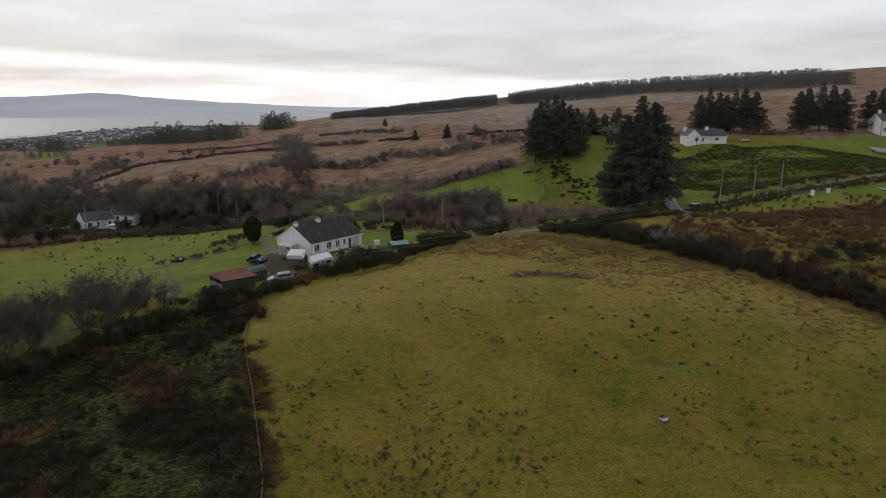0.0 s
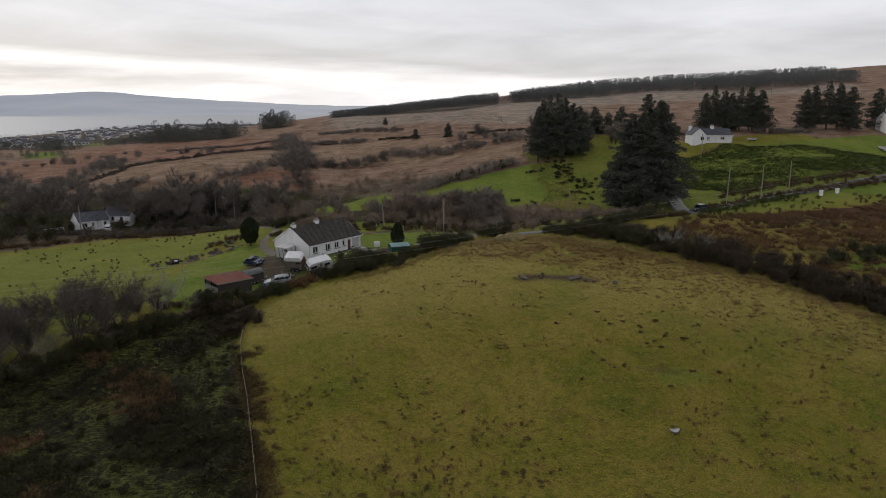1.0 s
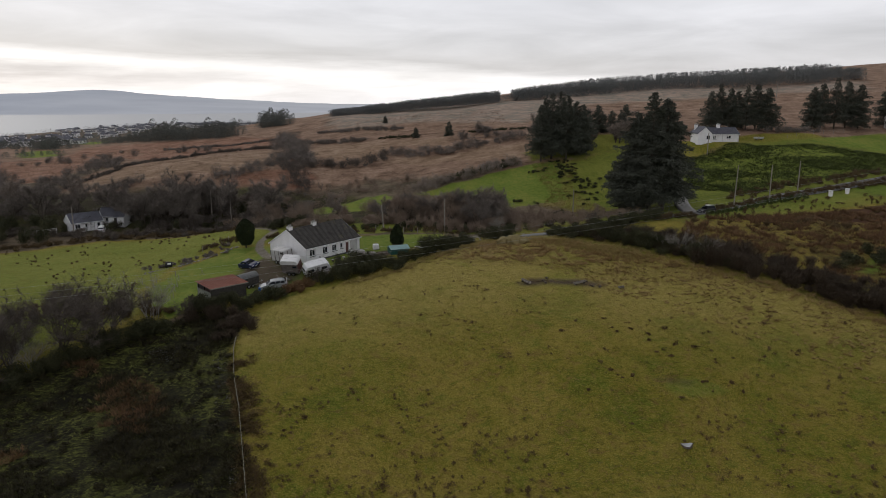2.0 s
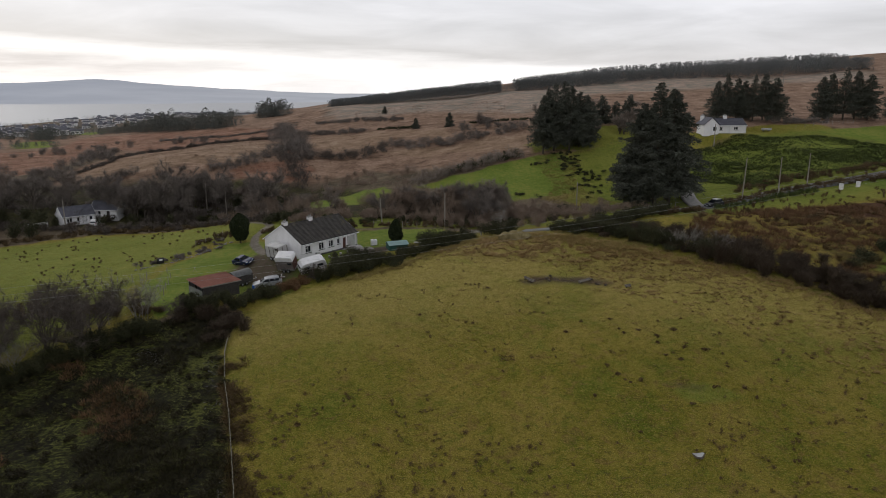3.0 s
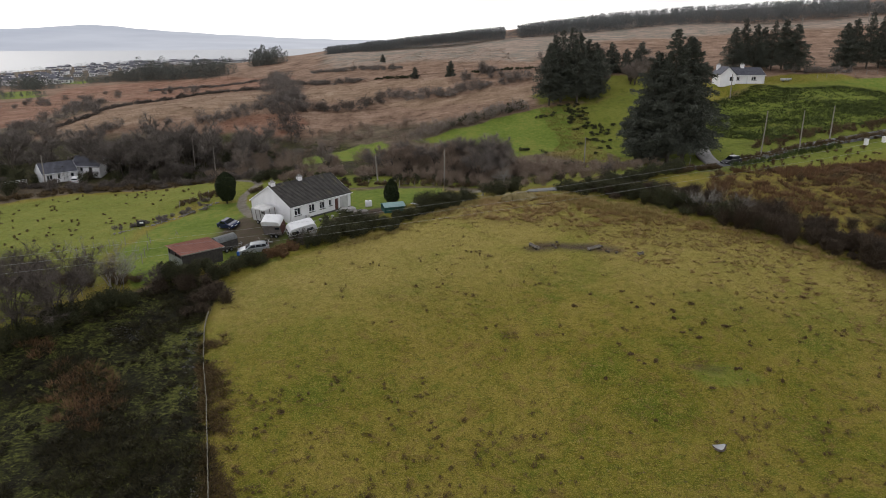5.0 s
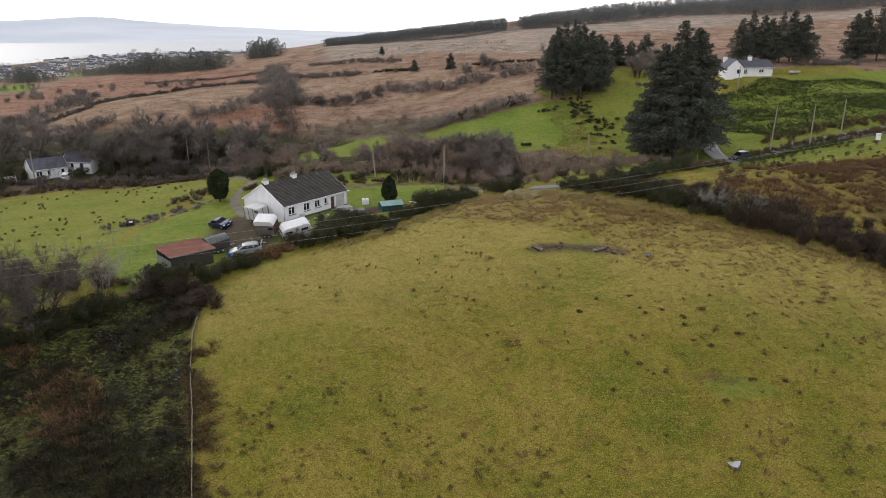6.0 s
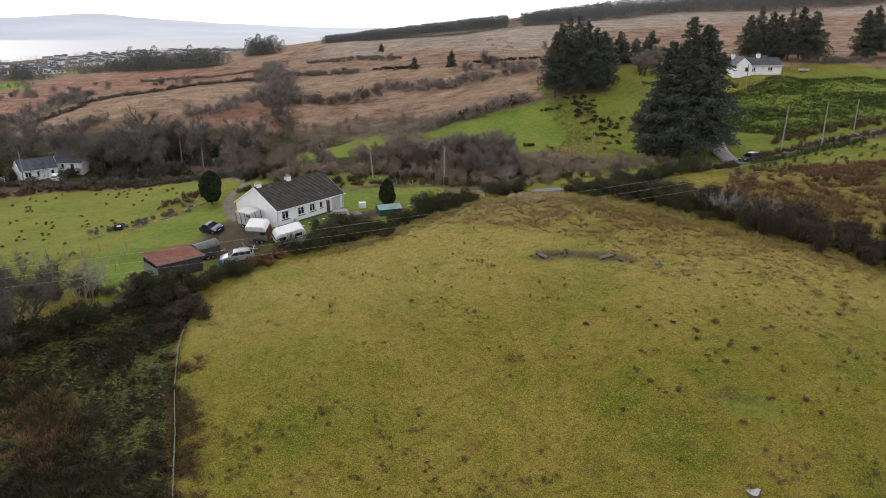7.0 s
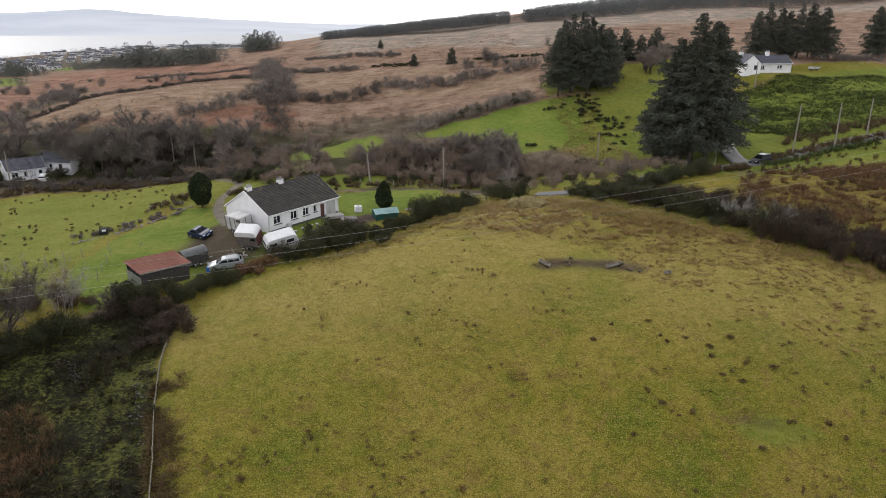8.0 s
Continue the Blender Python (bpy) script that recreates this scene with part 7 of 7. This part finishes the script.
def oil_tank():
    t = thing("oil_tank", "grey oil tank on blocks against the gable", "tank")
    t.matrix_basis = on(-27.3, 127.4, -36, 0.02)
    part("drum", box((0, 0, 0.85), (1.4, 0.8, 1.1), bevel=0.1), M_GREYSHEET, t)
    for k in (-0.5, 0.5):
        part("block", box((k, 0, 0.15), (0.3, 0.7, 0.32)), M_CONC, t)
    part("filler", rod((0.3, 0, 1.38), (0.3, 0, 1.5), 0.08), M_STEEL, t)


oil_tank()
for x, y, a, s, mat, lab in ((-16.6, 134.2, 30, (2.6, 1.7, 0.55), M_CONC, "flat grey covered trailer load beside the yard"), (-14.2, 133.0, 20, (2.4, 1.8, 0.5), M_BROWNPANEL, "brown tarpaulin-covered heap beside the yard")):
    t = thing("covered_load", lab, "load")
    t.matrix_basis = on(x, y, a, 0.02)
    part("base", box((0, 0, 0.18), (s[0] * 0.9, s[1] * 0.9, 0.36), bevel=0.03), M_DARKWOOD, t)
    cover_ob = part("cover", box((0, 0, 0.34 + s[2] / 2), s, bevel=0.16), mat, t)
heap = thing("scrap_heap", "pile of pale timber and scrap by the shed", "scrap")
heap.matrix_basis = on(-27.9, 122.5, 0, 0.0)
for i in range(26):
    a, b = R.uniform(0, 6.3), R.uniform(0, 1.3)
    p = (math.cos(a) * b * 1.2, math.sin(a) * b, R.uniform(0.1, 0.35))
    d = (R.uniform(-1, 1), R.uniform(-1, 1), R.uniform(-0.1, 0.45))
    part("plank", rod(p, tuple(p[k] + d[k] * 0.9 for k in range(3)), 0.06, None, 4), (M_WHITE, M_WOOD, M_DARKWOOD)[i % 3], heap)
for x, y in ((-20.2, 131.0), (-19.6, 131.9), (-18.5, 133.2), (-22.0, 128.3), (-17.5, 134.9), (-21.2, 129.6)):
    t = thing("garden_tub", "pale tub standing before the bungalow", "tub", "tubs before the bungalow")
    t.matrix_basis = on(x + 0.9, y - 0.9, R.uniform(0, 90), 0.02)
    part("bowl", rod((0, 0, 0), (0, 0, 0.34), 0.15, 0.22, 12), (M_OLDWHITE, M_CONC, M_BROWNPANEL)[int(abs(x * 10)) % 3], t)
    part("rim", rod((0, 0, 0.33), (0, 0, 0.38), 0.24, 0.24, 12), M_OLDWHITE, t)
barrel = thing("barrel", "blue plastic barrel beside the silver car", "barrel")
barrel.matrix_basis = on(-30.9, 118.2, 0, 0.02)
part("drum", rod((0, 0, 0), (0, 0, 0.6), 0.22, 0.22, 14), M_BLUE, barrel)
part("lid", rod((0, 0, 0.6), (0, 0, 0.64), 0.23, 0.21, 14), M_BLUE, barrel)
sheet = thing("scrap_sheets", "loose pale sheets piled by the green shed", "scrap")
sheet.matrix_basis = on(-4.6, 136.6, 0, 0.0)
for i in range(6):
    part("sheet", box((R.uniform(-1, 1), R.uniform(-0.5, 0.5), 0.1 + 0.07 * i), (1.6, 0.7, 0.04), R.uniform(-0.6, 0.6)), (M_STEEL, M_OLDWHITE)[i % 2], sheet)


# ---- feed troughs in the field ----
def trough(x, y, heading, L):
    t = thing("feed_trough", "weathered timber feed trough on muddy ground", "trough", "feed troughs")
    t.matrix_basis = slope_on(x, y, heading, 0.8, 0.02)
    part("floor", box((0, 0, 0.2), (L, 0.4, 0.04)), M_WOOD, t)
    for s in (-1, 1):
        part("side", box((0, s * 0.19, 0.28), (L, 0.04, 0.22)), M_WOOD, t)
        part("end", box((s * L / 2, 0, 0.3), (0.04, 0.44, 0.34)), M_WOOD, t)
        part("trestle", box((s * L * 0.38, 0, 0.12), (0.08, 0.6, 0.24)), M_DARKWOOD, t)


trough(12.9, 114.5, -52, 1.7)
trough(21.4, 114.2, 27, 2.1)
trough(27.6, 112.4, 14, 0.8)
for x, y, L in ((15.7, 115.2, 0.5), (16.4, 116.1, 0.4), (23.2, 113.3, 0.7), (24.4, 113.0, 0.6), (22.6, 114.9, 0.5), (16.0, 114.4, 0.6)):
    t = tagged(new("clod", bm_mesh("clod", box((0, 0, 0.08), (L, 0.3, 0.26), R.uniform(0, 3), 0.08), M_SOIL)), "dark clod of trampled mud", "clod", "clods by the troughs")
    t.matrix_basis = on(x, y)


def puddle(x, y):
    """A three-cornered puddle in a trodden hollow with a dark earth lip."""
    t = thing("puddle", "small three-cornered puddle reflecting the pale sky", "puddle")
    t.matrix_basis = pose(x, y, float(top_of(x, y)[0]) + 0.05, 0, 0, 0)
    m = Mat("puddle_water", 0.05, 0.0, 1.0)
    m.color((0.30, 0.30, 0.29))
    r_ = rng_of(77)
    rim = []
    for i in range(30):
        a = 2 * math.pi * i / 30
        rim.append((0.68 * math.cos(a) * (1 + 0.12 * math.sin(3 * a + 0.4)) + r_.normal(0, 0.015), 0.62 * (math.sin(a) * (0.75 - 0.32 * math.cos(2 * a)) + 0.22 * math.cos(a) ** 2) + r_.normal(0, 0.02)))
    bm = bmesh.new()
    bm.faces.new([bm.verts.new((px, py, 0.03)) for px, py in rim])
    part("water", bm, m.m, t)
    bm = bmesh.new()
    ring = [[bm.verts.new((px * k, py * k, z)) for px, py in rim] for k, z in ((0.98, 0.0), (1.05, 0.045), (1.25, -0.12))]
    for u, v in zip(ring, ring[1:]):
        for i in range(30):
            bm.faces.new((u[i], u[(i + 1) % 30], v[(i + 1) % 30], v[i]))
    part("rim", bm, M_SOIL, t, "dark trodden earth rim")


puddle(26.85, 78.0)

# ---- walls, fences, gates, stones ----
STONE_SHAPES = []
for sd in range(6):
    r_ = rng_of(300 + sd)
    bm = bmesh.new()
    bmesh.ops.create_icosphere(bm, subdivisions=1, radius=0.5)
    for v in bm.verts:
        v.co *= r_.uniform(0.75, 1.15)
        v.co.z *= 0.7
    STONE_SHAPES.append(bm_mesh("stone", bm, (M_STONE, M_PALESTONE)[sd % 2]))
BOG_STONES = [me.copy() for me in STONE_SHAPES]
for me in BOG_STONES:
    me.materials[0] = M_WETSTONE


def stone_row(name, label, line, step, size, jitter, seed, wall_mat=M_STONE, cap=260):
    r_ = rng_of(seed)
    t = thing(name, label, "wall")
    xs, ys = on_line(line, step, jitter, r_)
    for x, y, z in list(zip(xs, ys, ground(xs, ys)))[:cap]:
        ob = new("stone", STONE_SHAPES[r_.integers(0, 6)])
        ob.parent = t
        s = size * r_.uniform(0.6, 1.5)
        ob.matrix_basis = pose(x, y, z + 0.1, r_.uniform(-30, 30), r_.uniform(-30, 30), r_.uniform(0, 360)) @ Matrix.Diagonal((s * r_.uniform(0.8, 1.5), s, s * 0.8, 1))
    return t


stone_row("garden_wall", "tumbled field-stone wall along the garden", [(-55, 129), (-51, 133), (-47.5, 137), (-44.5, 141), (-42, 144.5)], 0.22, 0.32, 0.25, 401)


def kerb_wall():
    """A low concrete and stone edging between the field and the bog."""
    line = [(-17.2, 58), (-18.8, 66), (-20.6, 71.5), (-24.4, 83), (-27.0, 90), (-29.1, 97), (-29.7, 100.5)]
    t = thing("field_wall", "low pale stone wall dividing field and bog", "wall")
    n = 0
    for (ax, ay), (bx, by) in zip(line, line[1:]):
        k = max(1, int(math.hypot(bx - ax, by - ay) / 0.55))
        for i in range(k):
            x, y = ax + (bx - ax) * (i + 0.5) / k, ay + (by - ay) * (i + 0.5) / k
            me = WALL_STONES[n % 5]
            ob = new("stone", me)
            ob.parent = t
            ob.matrix_basis = pose(x + R.normal(0, 0.01), y, float(top_of(x, y)[0]) + 0.14 + R.normal(0, 0.01), R.normal(0, 1.5), R.normal(0, 1.5), math.degrees(math.atan2(by - ay, bx - ax)) + R.normal(0, 1.0))
            n += 1


WALL_STONES = [bm_mesh("stone", box((0, 0, 0), (0.57 + 0.01 * i, 0.085, 0.36), bevel=0.012), M_KERB) for i in range(5)]
kerb_wall()


def stones_in_bog():
    for line, n in (([(-41.5, 99.5), (-39.5, 98.0), (-37.6, 96.4), (-36.0, 94.5)], 90), ([(-30.2, 94.5), (-29.3, 92.0), (-28.2, 89.5)], 50), ([(-27.2, 86.0), (-26.4, 83.5)], 24), ([(-22.4, 71.5), (-21.0, 68.0)], 30)):
        t = thing("rock_pile", "loose dark wet stones in a bog channel", "rocks", "stone channels in the bog")
        xs, ys = on_line(line, 0.05, 0.7, R)
        for x, y, z in list(zip(xs, ys, ground(xs, ys)))[:n]:
            ob = new("stone", BOG_STONES[R.integers(0, 6)])
            ob.parent = t
            s = R.uniform(0.07, 0.18)
            ob.matrix_basis = pose(x, y, float(top_of(x, y)[0]) + 0.06, R.uniform(-30, 30), R.uniform(-30, 30), R.uniform(0, 360)) @ Matrix.Diagonal((s * 1.5, s, s * 0.8, 1))


stones_in_bog()


def bog_pools():
    """Slips of standing water between the bog stones."""
    m = Mat("bog_water", 0.06, 0.0, 0.5)
    m.color((0.012, 0.011, 0.009))
    r_, vs, fs = rng_of(611), [], []
    for line, step, spread in (([(-41.9, 99.8), (-40.4, 99.3), (-38.7, 97.9), (-36.8, 95.8), (-36.1, 94.4)], 0.08, 0.42), ([(-30.7, 97.0), (-29.5, 95.4), (-29.9, 93.2), (-29.4, 91.8), (-27.9, 88.0)], 0.24, 0.3)):
        xs, ys = on_line(line, step, spread, r_)
        for x, y, z in zip(xs, ys, top_of(xs, ys)):
            a, w = np.linspace(0, 2 * np.pi, 9, endpoint=False), r_.uniform(0.05, 0.15)
            q = w * r_.uniform(0.55, 1.2, 9)
            vs.append(np.stack([x + np.cos(a) * q * 1.4, y + np.sin(a) * q, np.full(9, z + 0.09)], 1))
            fs.append(np.arange(9) + 9 * len(fs))
    stuff("water_puddles", (np.concatenate(vs), np.array(fs)), m.m, "small bright pools of standing bog water", "water")


bog_pools()


def fence(line, label, step=2.6, wires=(0.45, 0.85), h=1.1):
    t = thing("fence", label, "fence")
    xs, ys = [], []
    for (ax, ay), (bx, by) in zip(line, line[1:]):
        k = max(1, int(math.hypot(bx - ax, by - ay) / step))
        xs += [ax + (bx - ax) * i / k for i in range(k)]
        ys += [ay + (by - ay) * i / k for i in range(k)]
    zs = ground(np.array(xs), np.array(ys))
    for x, y, z in zip(xs, ys, zs):
        part("post", rod((x, y, z - 0.3), (x + R.normal(0, 0.05), y, z + h * R.uniform(0.9, 1.15)), 0.065, 0.055, 6), M_POLE, t)
    for wz in wires:
        bm = bmesh.new()
        for i in range(len(xs) - 1):
            add_rod(bm, (xs[i], ys[i], zs[i] + wz), (xs[i + 1], ys[i + 1], zs[i + 1] + wz), 0.004, None, 3)
        part("wire", bm, M_STEEL, t)


fence([(-64, 98.5), (-58, 101.5), (-52, 104.8), (-46, 109.0), (-44.5, 116), (-46.5, 124), (-50, 130)], "leaning timber post and wire fence")
fence([(-49, 143.5), (-46.3, 147), (-44.2, 150.5)], "broken grey timber rails in scrub", 1.6, (0.5, 0.9), 1.2)
wrapped = thing("wrapped_bale", "black plastic-wrapped bale with a torn white patch", "bale")
wrapped.matrix_basis = on(-52.0, 133.6, 20, 0.05)
part("wrap", rod((-0.6, 0, 0.55), (0.6, 0, 0.55), 0.58, 0.58, 16), M_RUBBER, wrapped)
part("tear", box((0.1, -0.42, 0.85), (0.6, 0.35, 0.25), bevel=0.06), M_WHITE, wrapped, "torn white wrapping")
fence([(-60, 117), (-54, 121), (-48.5, 125)], "short row of fence posts in the pasture", 2.2)
fence([(38.5, 156.5), (46, 157.0), (52, 158.5)], "post and wire fence below the spruces", 2.4)
fence([(-15, 152.5), (-6, 152.8), (1.5, 151.5)], "post and wire fence behind the garden", 2.6)
fence([(100, 212.5), (110, 217.5), (124, 221)], "post and wire fence along the upper lane", 3.0)


def gate(x, y, heading, w):
    t = thing("field_gate", "galvanised tubular field gate between posts", "gate")
    t.matrix_basis = on(x, y, heading, 0.02)
    for i in range(5):
        part("bar", rod((-w / 2, 0, 0.25 + 0.23 * i), (w / 2, 0, 0.25 + 0.23 * i), 0.022), M_STEEL, t)
    for k in (-w / 2, 0.0, w / 2):
        part("upright", rod((k, 0, 0.2), (k, 0, 1.22), 0.025), M_STEEL, t)
    for k in (-w / 2 - 0.15, w / 2 + 0.15):
        part("post", rod((k, 0, -0.3), (k, 0, 1.5), 0.11, 0.1, 10), M_WOOD, t)


gate(5.0, 143.2, -12, 3.6)
stake = thing("stake", "pale leaning wooden stake at the garden edge", "stake")
stake.matrix_basis = on(-0.5, 146.5)
part("post", rod((0, 0, -0.2), (0.25, 0, 1.7), 0.06, 0.05, 6), M_STRAW, stake)
marker = thing("marker_post", "slim post with a white top in the hedge", "post")
marker.matrix_basis = on(42.3, 121.4)
part("shaft", rod((0, 0, -0.2), (0, 0, 0.95), 0.05), M_WOOD, marker)
part("top", rod((0, 0, 0.9), (0, 0, 1.35), 0.11, 0.09), M_WHITE, marker, "white painted top")
for x, y in ((90.6, 169.6), (95.4, 171.3)):
    t = thing("gate_pillar", "square white gate pillar beside the lane", "pillar", "white gate pillars")
    t.matrix_basis = on(x, y, 20, 0.05)
    part("shaft", box((0, 0, 0.65), (0.75, 0.6, 1.3), bevel=0.02), M_RENDER, t)
    part("cap", box((0, 0, 1.35), (0.9, 0.75, 0.12), bevel=0.03), M_WHITE, t)
for x, y in ((-43.6, 127.5), (-52.3, 119.5)):
    t = thing("trestle", "pale crossed timber trestle on the grass", "trestle")
    t.matrix_basis = on(x, y, 30)
    for s in (-1, 1):
        part("leg", rod((s * 0.3, 0, 0), (-s * 0.12, 0, 0.9), 0.03, None, 6), M_WOOD, t)
rails = thing("paddock_rails", "white paddock rails beside the farmhouse", "fence")
rails.matrix_basis = pose(-81.8, 186.0, gz(-80, 186) + 0.5, 0, 0, 4)
for i in range(4):
    part("post", box((i * 1.5, 0, 0.6), (0.1, 0.1, 1.3)), M_WHITE, rails)
for z in (0.45, 0.8, 1.15):
    part("rail", box((2.25, -0.06, z), (4.6, 0.04, 0.12)), M_WHITE, rails)
copy_thing(rails, pose(-98.3, 170.6, gz(-97, 172.5) + 0.1, 0, 0, 52))
bale = thing("silage_heap", "pale bleached grass mound on the crest", "heap")
bale.matrix_basis = on(12.8, 135.0) @ Matrix.Diagonal((1.35, 1.35, 2.0, 1))
bmb = bmesh.new()
for cx, cy, s in ((0, 0, 1.0), (1.3, -0.3, 0.75), (-1.4, 0.2, 0.7)):
    bmesh.ops.create_icosphere(bmb, subdivisions=2, radius=s, matrix=Matrix.Translation((cx, cy, 0.1)) @ Matrix.Diagonal((1.3, 1.0, 0.75, 1)))
for v in bmb.verts:
    v.co += Vector((R.normal(0, 0.07), R.normal(0, 0.07), R.normal(0, 0.06)))
part("mound", bmb, M_MOUND, bale)


# ---- roads ----
def road(name, label, line, width, mat=M_ASPH):
    p = np.array(line, float)
    s = np.concatenate([[0], np.cumsum(np.hypot(*np.diff(p, axis=0).T))])
    q = np.arange(0, s[-1], 0.8)
    W = spline(s, q)
    c = W @ p
    d = np.gradient(c, axis=0)
    d /= np.linalg.norm(d, axis=1)[:, None]
    n = np.stack([-d[:, 1], d[:, 0]], 1)
    off = np.linspace(-0.5, 0.5, 7) * width
    P = c[:, None, :] + n[:, None, :] * off[None, :, None]
    z = ground(P[..., 0].ravel(), P[..., 1].ravel()).reshape(P.shape[:2])
    z = np.maximum(z, z.mean(1, keepdims=True)) + 0.06 + 0.05 * np.cos(off / width * math.pi)[None, :]
    V = np.concatenate([P, z[..., None]], 2)
    lo = V[:, [0, -1]].copy()
    lo[..., 2] -= 0.5
    V = np.concatenate([lo[:, :1], V, lo[:, 1:]], 1)
    m, k = V.shape[:2]
    i = np.arange(m * k).reshape(m, k)
    f = np.stack([i[:-1, :-1], i[1:, :-1], i[1:, 1:], i[:-1, 1:]], -1).reshape(-1, 4)
    tagged(new(name, raw_mesh(name, V.reshape(-1, 3), f, mat)), label, "road", kind="structure")


road("road", "narrow wet grey asphalt lane", LANE, 2.8)
# Concrete's pale tone here stands in for glare on the lane surface.
road("road", "grey lane dropping past the spruces", BYLANE, 3.2, M_CONC)
road("pavement", "pale concrete yard at the upper house", [(112, 176.5), (124, 178), (138, 182)], 4.0, M_CONC)
road("pavement", "pale tarmac forecourt of the upper house", [(126, 206), (134, 205), (146, 208)], 5.0, M_CONC)


# ---- poles and cables ----
def pole(x, y, h, label="weathered timber utility pole", lean=0.0, arm=True):
    t = thing("utility_pole", label, "pole", "utility poles")
    t.matrix_basis = on(x, y, R.uniform(-15, 15))
    part("shaft", rod((0, 0, -0.5), (lean, 0, h), 0.15, 0.10, 9), M_POLE, t)
    if arm:
        part("crossarm", box((lean, 0, h - 0.25), (1.3, 0.09, 0.1)), M_WOOD, t)
        for k in (-0.55, 0.0, 0.55):
            part("insulator", rod((lean + k, 0, h - 0.2), (lean + k, 0, h - 0.02), 0.05, 0.04, 8), M_DARKWOOD, t)
    return t


pole(74.5, 165.8, 8.6, arm=False)
pole(65.2, 162.8, 9.4, lean=0.35, arm=False)
pole(84.2, 172.5, 7.4, arm=False)
pole(29.6, 166.6, 6.2, arm=False)
pole(-0.2, 153.1, 7.4, arm=False)
pole(-13.3, 153.9, 5.3, lean=-0.4, arm=False)
pole(-90.4, 172.6, 7.0, arm=False)
pole(-60.5, 184.5, 7.5, arm=False)
pole(-55.0, 182.5, 6.0)
pole(72.0, 199.4, 6.0, arm=False)
for x, y in ((139, 306), (168, 312), (178, 288)):
    pole(x, y, 6.6, "distant twin-armed utility pole on the moor")
def cable_at(x, k):
    """Place of cable k over the plan's x: a long rising span."""
    return (x, 93.3 + 0.185 * x + 1.2 * k, 21.15 + 0.0994 * x + 0.00034 * x * x + 0.55 * k)


for x in (-82.0, 98.0):
    t = thing("utility_pole", "tall timber pole carrying three cables", "pole")
    base = cable_at(x, 1)
    t.matrix_basis = pose(base[0], base[1], gz(base[0], base[1]), 0, 0, 10)
    top = base[2] - gz(base[0], base[1])
    part("shaft", rod((0, 0, -0.5), (0, 0, top + 0.7), 0.2, 0.12, 9), M_POLE, t)
    for k in (-1, 0, 1):
        part("crossarm", box((0, 0.6 * k, top - 0.1 + 0.55 * k), (0.1, 1.4, 0.12)), M_WOOD, t)
for k in range(3):
    cu = bpy.data.curves.new("cable", "CURVE")
    cu.dimensions, cu.bevel_depth, cu.bevel_resolution = "3D", 0.008, 1
    sp_ = cu.splines.new("POLY")
    sp_.points.add(44)
    for i in range(45):
        sp_.points[i].co = (*cable_at(-82.0 + 180.0 * i / 44, k), 1)
    cu.materials.append(M_WIRE)
    tagged(new("cable", cu), "thin pale overhead cable spanning the field", "cable", "overhead cables")

# ---- the town on the shore ----
def town_house(L, W, h, rise, roof_mat, wall_mat, label):
    t = thing("town_house", label, "house", "houses of the shore town")
    part("wall", box((0, 0, h / 2 - 0.5), (L, W, h + 1.0)), wall_mat, t)
    out = [(-W / 2 - 0.3, h - 0.1), (W / 2 + 0.3, h - 0.1), (0, h + rise)]
    bm = prism(out, -L / 2 - 0.2, L / 2 + 0.2)
    bmesh.ops.transform(bm, matrix=Matrix.Rotation(math.pi / 2, 4, "Z"), verts=bm.verts)
    part("roof", bm, roof_mat, t)
    part("chimney", box((L * 0.4, 0, h + rise), (0.5, 0.4, 0.9)), wall_mat, t)
    for k in (-0.3, 0.0, 0.3):
        part("window", box((k * L, -W / 2 - 0.02, h * 0.55), (L * 0.12, 0.06, h * 0.3)), M_GLASS, t)
    return t


protos = [town_house(5.6, 3.8, 2.5, 1.3, M_SLATE, M_RENDER, "small white house with slate roof near the shore"),
          town_house(7.2, 4.0, 2.1, 1.2, M_SLATE, M_RENDER, "long white bungalow near the shore"),
          town_house(4.6, 4.0, 3.2, 1.4, M_SLATE, M_RENDER, "white two-storey house near the shore")]
n = 0
while n < 230:
    u_ = -0.70 + 0.56 * R.random() ** 1.25
    Y_ = R.uniform(420, 1150)
    X_ = u_ * (Y_ + 20)
    z_ = gz(X_, Y_)
    if z_ < 0.7 or z_ > 13 or vnoise(X_, Y_, 0.012, 91)[()] < 0.40:
        continue
    m_ = pose(X_, Y_, z_, 0, 0, R.uniform(-40, 40))
    if n < 3:
        protos[n].matrix_basis = m_
    else:
        copy_thing(protos[R.integers(0, 3)], m_)
    n += 1
tx, ty = [], []
while len(tx) < 1500:
    u_ = R.uniform(-0.75, -0.22)
    Y_ = R.uniform(400, 1150)
    X_ = u_ * (Y_ + 20)
    if 0.7 < gz(X_, Y_) < 18:
        tx.append(X_)
        ty.append(Y_)
# town trees take the haze-paled needle colour as well
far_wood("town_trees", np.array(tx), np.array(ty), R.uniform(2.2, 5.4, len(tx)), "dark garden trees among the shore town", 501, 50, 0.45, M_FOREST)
